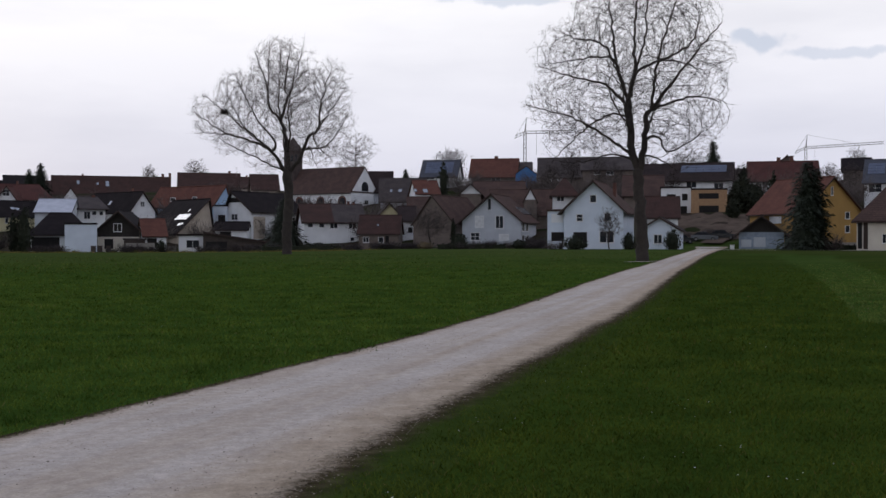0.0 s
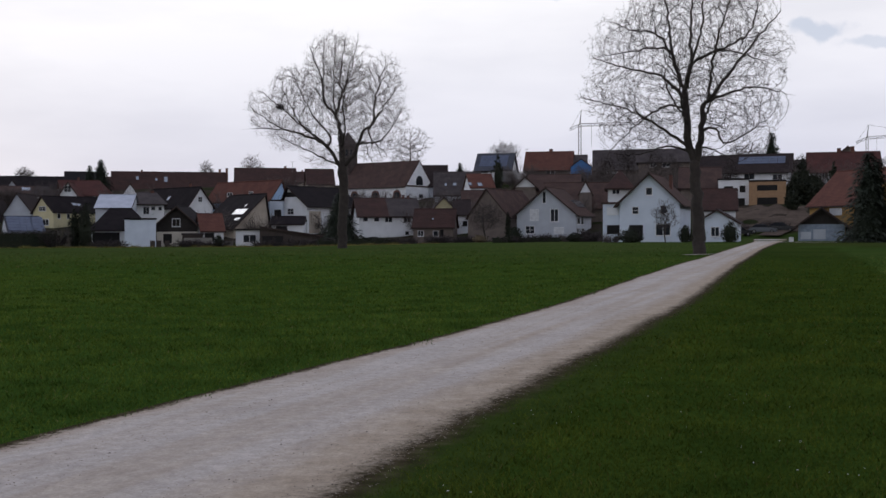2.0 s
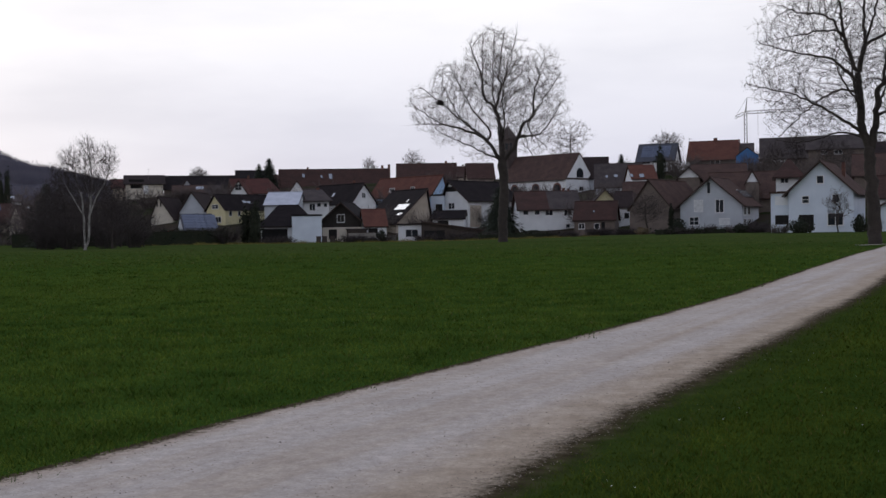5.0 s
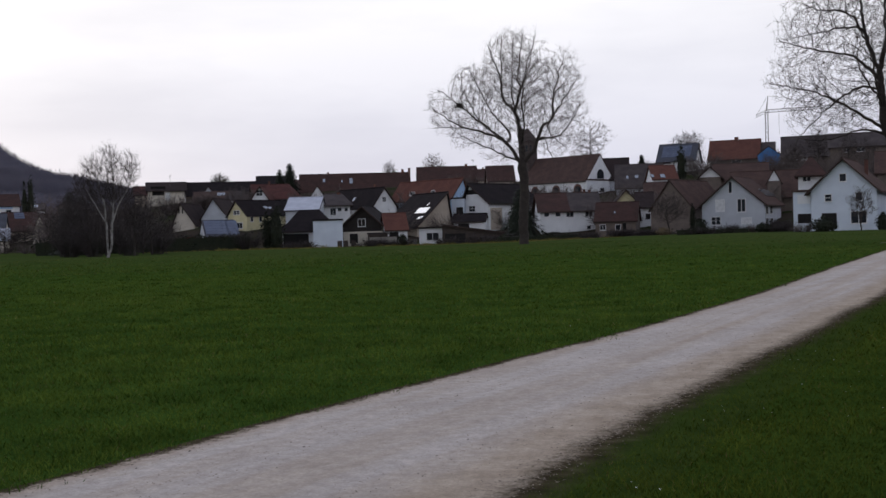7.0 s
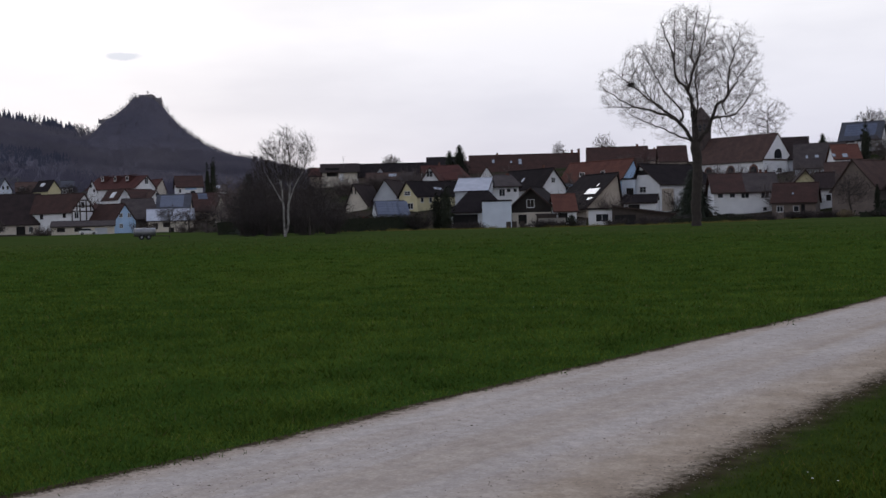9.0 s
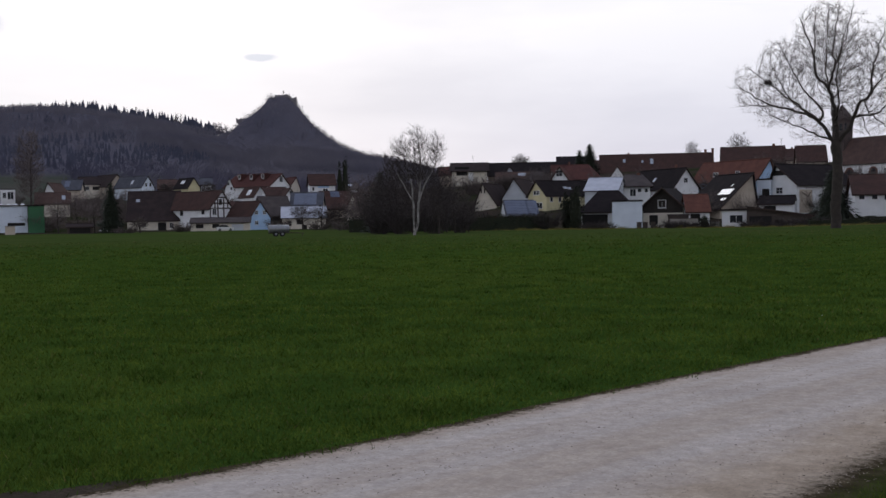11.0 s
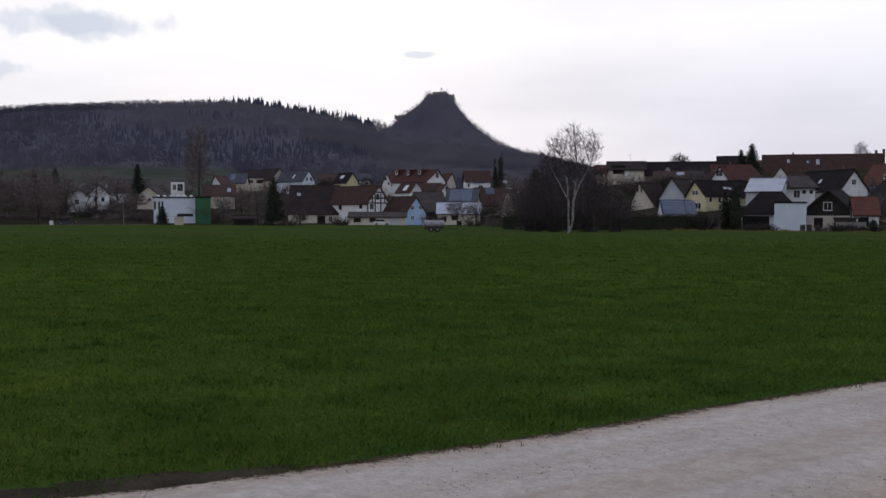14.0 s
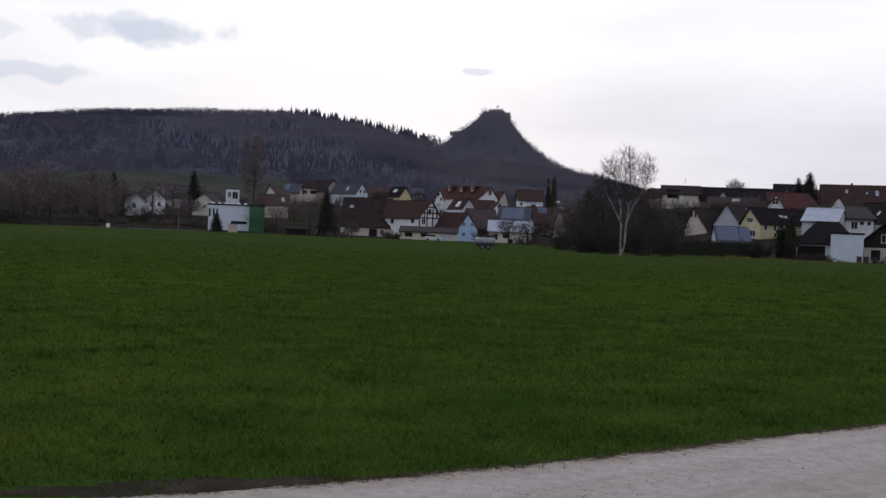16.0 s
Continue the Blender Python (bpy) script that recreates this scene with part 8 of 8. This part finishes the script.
for b0, b1, d0, d1, n in ((-20.2, -18.6, 187, 191, 4), (-16.8, -13.8, 186, 189, 7), (-12.2, -8.6, 183, 188, 9), (-6.8, -1.2, 182, 190, 12), (0.6, 4.9, 164, 168, 8), (4.6, 5.4, 168, 178, 5), (9.6, 11.0, 160, 168, 4), (11.6, 14.4, 182, 190, 6)):
    for i in range(n):
        k = re_.uniform(0.55, 1.25)
        copy_thing(re_.choice(EDGE), Matrix.Translation(on_ground(re_.uniform(b0, b1), re_.uniform(d0, d1))) @ Matrix.Rotation(re_.uniform(0, 6.28), 4, "Z") @ Matrix.Diagonal((k * 1.2, k * 1.2, k, 1)))


def earth_bank():
    """Bare soil on the bank below the larch-clad house."""
    vs, fs, n, m = [], [], 30, 16
    for i in range(n + 1):
        for j in range(m + 1):
            u, v = i / n, j / m
            b = 11.6 + 3.6 * u
            r0 = 183 + 2.0 * noise.noise(Vector((u * 9, 0.5, 1.0)))
            r1 = 203.5 + 2.5 * noise.noise(Vector((u * 9, 7.5, 1.0)))
            p = on_ground(b, r0 + (r1 - r0) * v)
            edge = min(u, 1 - u, v, 1 - v)
            vs.append((p.x, p.y, p.z + 0.12 * smooth(0, 0.12, edge) - 0.02 + 0.35 * smooth(0, 0.3, edge) * noise.noise(Vector((p.x * 0.35, p.y * 0.35, 0)))))
    for i in range(n):
        for j in range(m):
            a = i * (m + 1) + j
            fs.append((a, a + m + 1, a + m + 2, a + 1))
    me = bpy.data.meshes.new("earth_bank")
    me.from_pydata(vs, [], fs)
    me.materials.append(SOIL)
    tagged(new("earth_bank", me), "bare brown earth bank below the larch-clad house", "ground", kind="structure")


SOIL = material("bare_brown_soil", (0.118, 0.090, 0.072), (0.080, 0.062, 0.050), 0.5, rough=1.0, bump=0.6, bump_scale=4, fine=0.5, spec=0.0)
earth_bank()
strip("bank_path", "pale gravel drive climbing the earth bank", at(13.4, 176), at(14.9, 197), 3.2, 0.35, SOIL)
for lb, bb, dd in (("dark garden bin beside the white annex", -17.3, 190), ("dark garden bin near the hedge", -17.0, 190.5), ("small dark compost bin", -16.6, 191), ("dark water butt at the black house", -15.7, 192)):
    small_box("garden_bin", lb, "bin", bb, dd, 0.8, 0.7, 1.0, WALL["darkwood"])


def lamp_post(label, bearing, dist, h):
    ob = tagged(new("street_lamp"), label, "street lamp")
    ob.matrix_world = Matrix.Translation(on_ground(bearing, dist)) @ Matrix.Rotation(radians(-bearing), 4, "Z")
    part("pole", MB().tube([(0, 0, -0.2), (0, 0, h)], [0.09, 0.06], 8), CRANE, ob)
    part("arm", MB().tube([(0, 0, h), (-0.5, 0, h + 0.15)], [0.05, 0.04], 6), CRANE, ob)
    part("lamp_head", MB().box(-1.1, -0.45, -0.14, 0.14, h + 0.08, h + 0.2), FRAME, ob)


lamp_post("slim grey street lamp at the far lane", -50.95, 288, 5.6)
def antenna(label, bearing, dist, z0, z1):
    """A roof aerial on its mast."""
    ob = tagged(new("roof_aerial"), label, "aerial")
    ob.matrix_world = Matrix.Translation(at(bearing, dist, z0)) @ Matrix.Rotation(radians(20 - bearing), 4, "Z")
    part("mast", MB().tube([(0, 0, -0.6), (0, 0, z1 - z0)], [0.04, 0.03], 5), CRANE, ob)
    for k in range(3):
        z = (z1 - z0) * (0.97 - 0.14 * k)
        part("rod", MB().tube([(-0.7 + 0.15 * k, 0, z), (0.7 - 0.15 * k, 0, z)], [0.025, 0.025], 4), CRANE, ob)


antenna('thin roof aerial on the balconied house', -25.62, 392, 19.6, 22.9)
antenna('thin roof aerial on the dark red roof', -10.41, 362, 21.3, 24.1)
antenna('roof aerial above the orange-roofed house', 1.47, 340, 25.3, 26.3)


def garden_fence(label, b0, d0, b1, d1, h, mat, gap=0.0):
    """Posts, two rails and upright boards between two places at the meadow edge."""
    p, q = on_ground(b0, d0), on_ground(b1, d1)
    run = (q - p).length
    ob = tagged(new("garden_fence"), label, "fence")
    ob.matrix_world = Matrix.Translation(p) @ Matrix.Rotation(math.atan2(q.y - p.y, q.x - p.x), 4, "Z")
    n, rf = max(2, round(run / 2.2)), random.Random(int(run * 100))
    for i in range(n + 1):
        x = run * i / n
        part("post", MB().box(x - 0.06, x + 0.06, -0.06, 0.06, -0.3, h + rf.uniform(0.0, 0.12)), mat, ob)
    for z in (0.25, 0.8):
        part("rail", MB().box(0, run, -0.09, -0.06, h * z - 0.05, h * z + 0.05), mat, ob)
    k = int(run / (0.16 + gap))
    for i in range(k):
        x = run * (i + 0.5) / k
        part("board", MB().box(x - 0.065, x + 0.065, -0.12, -0.09, 0.03, h + rf.uniform(-0.05, 0.05)), mat, ob)


FENCE_GREY = material("weathered_grey_boards", (0.17, 0.155, 0.145), (0.11, 0.10, 0.095), 2.0, bump_scale=15, fine=0.4)
garden_fence("weathered grey board fence below the black house", -15.66, 196, -14.62, 196, 1.3, FENCE_GREY, 0.0)
garden_fence("brown paling fence before the small barn", -3.72, 193, -1.99, 188, 1.1, WALL["darkwood"], 0.08)
garden_fence("low grey paling fence beside the carport", -15.07, 196, -13.40, 195, 0.9, FENCE_GREY, 0.1)


# ---- grass, stones and flowers ----
def grass_material(name, tone):
    m = bpy.data.materials.new(name)
    m.use_nodes = True
    nt = m.node_tree
    b = nt.nodes["Principled BSDF"]
    b.inputs["Roughness"].default_value, b.inputs["Specular IOR Level"].default_value = 0.9, 0.0
    g = nt.nodes.new("ShaderNodeNewGeometry")
    rp = nt.nodes.new("ShaderNodeValToRGB")
    e = rp.color_ramp.elements
    e[0].color, e[1].color = (0.066, 0.110, 0.020, 1), (0.090, 0.138, 0.026, 1)
    e.new(0.55).color = (0.074, 0.122, 0.021, 1)
    e.new(0.96).color = (0.086, 0.132, 0.025, 1)
    e.new(0.985).color = (0.16, 0.14, 0.07, 1)
    nt.links.new(g.outputs["Random Per Island"], rp.inputs["Fac"])
    # drier and lusher patches
    pn = nt.nodes.new("ShaderNodeTexNoise")
    pn.inputs["Scale"].default_value, pn.inputs["Detail"].default_value = 0.9, 6
    nt.links.new(g.outputs["Position"], pn.inputs["Vector"])
    pr = nt.nodes.new("ShaderNodeValToRGB")
    pe = pr.color_ramp.elements
    pe[0].position, pe[0].color = 0.34, (0.68 * tone[0], 0.74 * tone[1], 0.7 * tone[2], 1)
    pe[1].position, pe[1].color = 0.66, (1.30 * tone[0], 1.18 * tone[1], 1.05 * tone[2], 1)
    nt.links.new(pn.outputs["Fac"], pr.inputs["Fac"])
    mul = nt.nodes.new("ShaderNodeMix")
    mul.data_type, mul.blend_type = "RGBA", "MULTIPLY"
    mul.inputs[0].default_value = 1.0
    nt.links.new(rp.outputs["Color"], mul.inputs[6])
    nt.links.new(pr.outputs["Color"], mul.inputs[7])
    nt.links.new(mul.outputs[2], b.inputs["Base Color"])
    return m


def off_road(x, y):
    """Distance to the track's edge for many points (minus: on it)."""
    out, side = np.empty(len(x)), np.empty(len(x))
    run = np.gradient(ROAD_LINE[:, :2], axis=0)
    for i in range(0, len(x), 20000):
        dx = x[i:i + 20000, None] - ROAD_LINE[None, :, 0]
        dy = y[i:i + 20000, None] - ROAD_LINE[None, :, 1]
        d = np.hypot(dx, dy)
        k = d.argmin(1)
        j = np.arange(len(k))
        out[i:i + 20000] = d[j, k] - ROAD_LINE[k, 2]
        side[i:i + 20000] = run[k, 1] * dx[j, k] - run[k, 0] * dy[j, k]
    return out, side


def blades(name, label, x, y, height, width, seed, mat=None):
    """One triangle a blade, bent over a little, at the given places."""
    rs = np.random.RandomState(seed)
    n = len(x)
    a = rs.uniform(0, 2 * np.pi, n)
    lean = rs.uniform(0.3, 1.6, n) * height
    b = rs.uniform(0, 2 * np.pi, n)
    z = np.array([terrain(p, q) for p, q in zip(x, y)]) if np.hypot(x, y).max() > 80 else np.zeros(n)
    v = np.empty((n, 3, 3))
    v[:, 0] = np.stack([x - np.cos(a) * width, y - np.sin(a) * width, z - 0.01], 1)
    v[:, 1] = np.stack([x + np.cos(a) * width, y + np.sin(a) * width, z - 0.01], 1)
    v[:, 2] = np.stack([x + np.cos(b) * lean, y + np.sin(b) * lean, z + height], 1)
    me = bpy.data.meshes.new(name)
    me.vertices.add(3 * n)
    me.loops.add(3 * n)
    me.polygons.add(n)
    me.vertices.foreach_set("co", v.ravel())
    me.loops.foreach_set("vertex_index", np.arange(3 * n, dtype=np.int32))
    me.polygons.foreach_set("loop_start", np.arange(0, 3 * n, 3, dtype=np.int32))
    me.polygons.foreach_set("loop_total", np.full(n, 3, dtype=np.int32))
    me.update(calc_edges=True)
    me.materials.append(mat or GRASS)
    return tagged(new(name, me), label, "grass", kind="stuff")


GRASS = grass_material("grass_blades", (1.06, 1.0, 0.98))
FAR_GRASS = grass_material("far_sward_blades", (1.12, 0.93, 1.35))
TUFT_GRASS = grass_material("tuft_blades", (0.62, 0.72, 0.7))
OLD_GRASS = grass_material("sparse_grass_blades", (0.82, 0.72, 0.66))
rs = np.random.RandomState(4)


def scatter(n, r0, r1, a0=-64, a1=27):
    a, r = np.radians(rs.uniform(a0, a1, n)), np.exp(rs.uniform(np.log(r0), np.log(r1), n))
    return r * np.sin(a), r * np.cos(a), r


gx, gy, gr = scatter(470000, 4.6, 75)
far, side = off_road(gx, gy)
near_edge = np.where(side > 0, rs.exponential(0.30, len(far)) + 0.0, rs.exponential(0.06, len(far)) + 0.05)
mu, mv = (gx - MUD[0]) * math.cos(MUD[4]) + (gy - MUD[1]) * math.sin(MUD[4]), (gy - MUD[1]) * math.cos(MUD[4]) - (gx - MUD[0]) * math.sin(MUD[4])
mud = np.hypot(mu / MUD[2], mv / MUD[3]) < 0.7 + 0.5 * rs.rand(len(gx))
ok = ~mud & (far > near_edge) & (rs.rand(len(far)) > np.clip((gr - 35) / 45, 0, 1))
gx, gy, gr, far, side = gx[ok], gy[ok], gr[ok], far[ok], side[ok]
cl = np.array([noise.noise(Vector((p * 0.8, q * 0.8, 0.0))) for p, q in zip(gx, gy)])
gh = (0.024 + 0.022 * rs.rand(len(gx)) + 0.03 * np.clip(cl, 0, 1)) * np.clip(0.45 + far * 1.2, 0.45, 1.0) * np.clip(gr / 14, 0.85, 1.15)
cut = np.array([mown(p, q) for p, q in zip(gx, gy)])
cut &= side > 0
L, R = side <= 0, (side > 0) & ~cut
CUT_GRASS = grass_material("cut_grass_blades", (1.35, 1.12, 1.7))
blades("cut_grass", "paler strip of freshly cut grass", gx[cut], gy[cut], 0.8 * gh[cut], 0.0024 + 0.0006 * gr[cut], 29, CUT_GRASS)
blades("grass", "short dense green meadow grass", gx[L], gy[L], gh[L], 0.0022 + 0.00042 * gr[L], 9)
blades("verge_grass", "darker sparse grass on the near side of the track", gx[R], gy[R], gh[R], 0.0022 + 0.00042 * gr[R], 19, OLD_GRASS)

# taller tufts
tx, ty, tr = scatter(2200, 6, 90)
tf, ts = off_road(tx, ty)
keep = (tf > 0.15) & (ts <= 0)
tx, ty, tr = tx[keep], ty[keep], tr[keep]
k = 26
sx = np.repeat(tx, k) + rs.normal(0, 0.10, len(tx) * k) * np.repeat(rs.uniform(0.6, 2.6, len(tx)), k)
sy = np.repeat(ty, k) + rs.normal(0, 0.055, len(tx) * k) * np.repeat(rs.uniform(0.6, 2.4, len(tx)), k)
blades("grass_tufts", "darker taller tufts in the meadow", sx, sy, np.repeat(rs.uniform(0.035, 0.075, len(tx)), k) * rs.uniform(0.6, 1.1, len(sx)), 0.003 + 0.0004 * np.repeat(tr, k), 10, TUFT_GRASS)

# distant uneven sward
fx, fy, fr = scatter(30000, 55, 130)
ff, fs_ = off_road(fx, fy)
keep = (ff > 0.3) & (fs_ <= 0)
fx, fy, fr = fx[keep], fy[keep], fr[keep]
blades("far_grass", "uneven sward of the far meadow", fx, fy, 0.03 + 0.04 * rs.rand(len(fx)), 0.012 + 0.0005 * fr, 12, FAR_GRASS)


def pebbles(name, label, places, sizes, mat, seed):
    """Small angular stones lying on the ground."""
    r = random.Random(seed)
    mb = MB()
    for (x, y, z), s in zip(places, sizes):
        q = [(r.uniform(0.7, 1.3) * s, r.uniform(0.7, 1.3) * s, r.uniform(0.4, 0.8) * s) for _ in range(2)]
        a = r.uniform(0, 3.14)
        c, d = math.cos(a), math.sin(a)
        vs = [(1, 0, 0), (-1, 0.2, 0), (0.1, 1, 0), (-0.2, -1, 0), (0.1, 0.1, 1), (0, 0, -0.4)]
        vs = [(x + (c * u * q[0][0] - d * v * q[0][1]), y + (d * u * q[0][0] + c * v * q[0][1]), z + w * q[0][2]) for u, v, w in vs]
        mb.add(vs, [(0, 2, 4), (2, 1, 4), (1, 3, 4), (3, 0, 4), (2, 0, 5), (1, 2, 5), (3, 1, 5), (0, 3, 5)])
    return tagged(new(name, mb.mesh(name, mat)), label, "stones", kind="stuff")


def road_places(n, seed, lo, hi, bias=0.0, spread=0.2):
    r = random.Random(seed)
    out = []
    for _ in range(n):
        s = 3 + (9 - 3) * r.random() ** 1.5
        c, c2 = road_at(s), road_at(s + 0.01)
        t = (c2 - c)[:2]
        t = t / np.hypot(*t)
        o = r.uniform(lo, hi) * c[2] if not bias else c[2] * bias + r.gauss(0, spread)
        out.append((c[0] + t[1] * o, c[1] - t[0] * o, 0.011))
    return out


r9 = random.Random(31)
def stone_material(name, dark, pale):
    m = material(name, dark, dark, 20.0, rough=1.0, spec=0.05)
    nt = m.node_tree
    geo, rp = nt.nodes.new("ShaderNodeNewGeometry"), nt.nodes.new("ShaderNodeValToRGB")
    rp.color_ramp.elements[0].color, rp.color_ramp.elements[1].color = (*dark, 1), (*pale, 1)
    nt.links.new(geo.outputs["Random Per Island"], rp.inputs["Fac"])
    nt.links.new(rp.outputs["Color"], nt.nodes["Principled BSDF"].inputs["Base Color"])
    return m


STONE_DARK = stone_material("dark_pebbles", (0.05, 0.042, 0.035), (0.14, 0.115, 0.09))
STONE_PALE = stone_material("pale_pebbles", (0.14, 0.115, 0.088), (0.36, 0.305, 0.25))
pebbles("pebbles", "pale loose stones on the gravel track", road_places(5000, 1, -1, 1), [r9.uniform(0.003, 0.009) for _ in range(5000)], STONE_PALE, 2)
pebbles("verge_stones", "loose stones along the track's worn side", road_places(9000, 3, 0, 0, 0.91, 0.13), [r9.uniform(0.0025, 0.008) for _ in range(9000)], STONE_PALE, 4)
pebbles("dark_stones", "scattered dark stones and clods on the track", road_places(420, 5, -0.95, 0.95) + road_places(900, 7, 0, 0, 0.97, 0.15), [r9.uniform(0.003, 0.012) for _ in range(1320)], STONE_DARK, 6)

# daisies in the grass beside the track
dx, dy, dr = scatter(420, 6.5, 24, -18, 24)
df, ds_ = off_road(dx, dy)
dm = MB()
for px, py, q in zip(dx, dy, df):
    if q > 0.5 and noise.noise(Vector((px * 0.35, py * 0.35, 4.0))) > 0.12:
        s, h = r9.uniform(0.004, 0.008), r9.uniform(0.05, 0.085)
        dm.add([(px + s * math.cos(j * 1.047), py + s * math.sin(j * 1.047), h) for j in range(6)], [tuple(range(6))])
tagged(new("daisies", dm.mesh("daisies", FRAME)), "tiny white daisies in the grass", "flowers", kind="stuff")


# pale dry tussocks and weeds along the far meadow edge
WEED = grass_material("dry_weeds", (2.2, 1.25, 2.4))
wn_, wa, wd = 5200, [], []
for _ in range(wn_):
    b = r9.choice((r9.uniform(-23.5, -18), r9.uniform(-15, -5), r9.uniform(-27, -3)))
    q = noise.noise(Vector((b * 1.7, 2.0, 0.0)))
    wa.append(b)
    wd.append(float(np.interp(b, [-27, -24, -12, -3], [192, 190, 181, 175])) + r9.gauss(0, 1.6) + 3 * q)
wa, wd = np.radians(np.array(wa)), np.array(wd)
tall = np.array([max(0.08, 0.30 + 0.5 * noise.noise(Vector((b * 100, 8.0, 0.0)))) for b in wa])
blades("meadow_weeds", "pale dry tussocks and weeds along the meadow edge", wd * np.sin(wa), wd * np.cos(wa), tall * rs.uniform(0.5, 1.2, wn_), 0.035, 77, WEED)
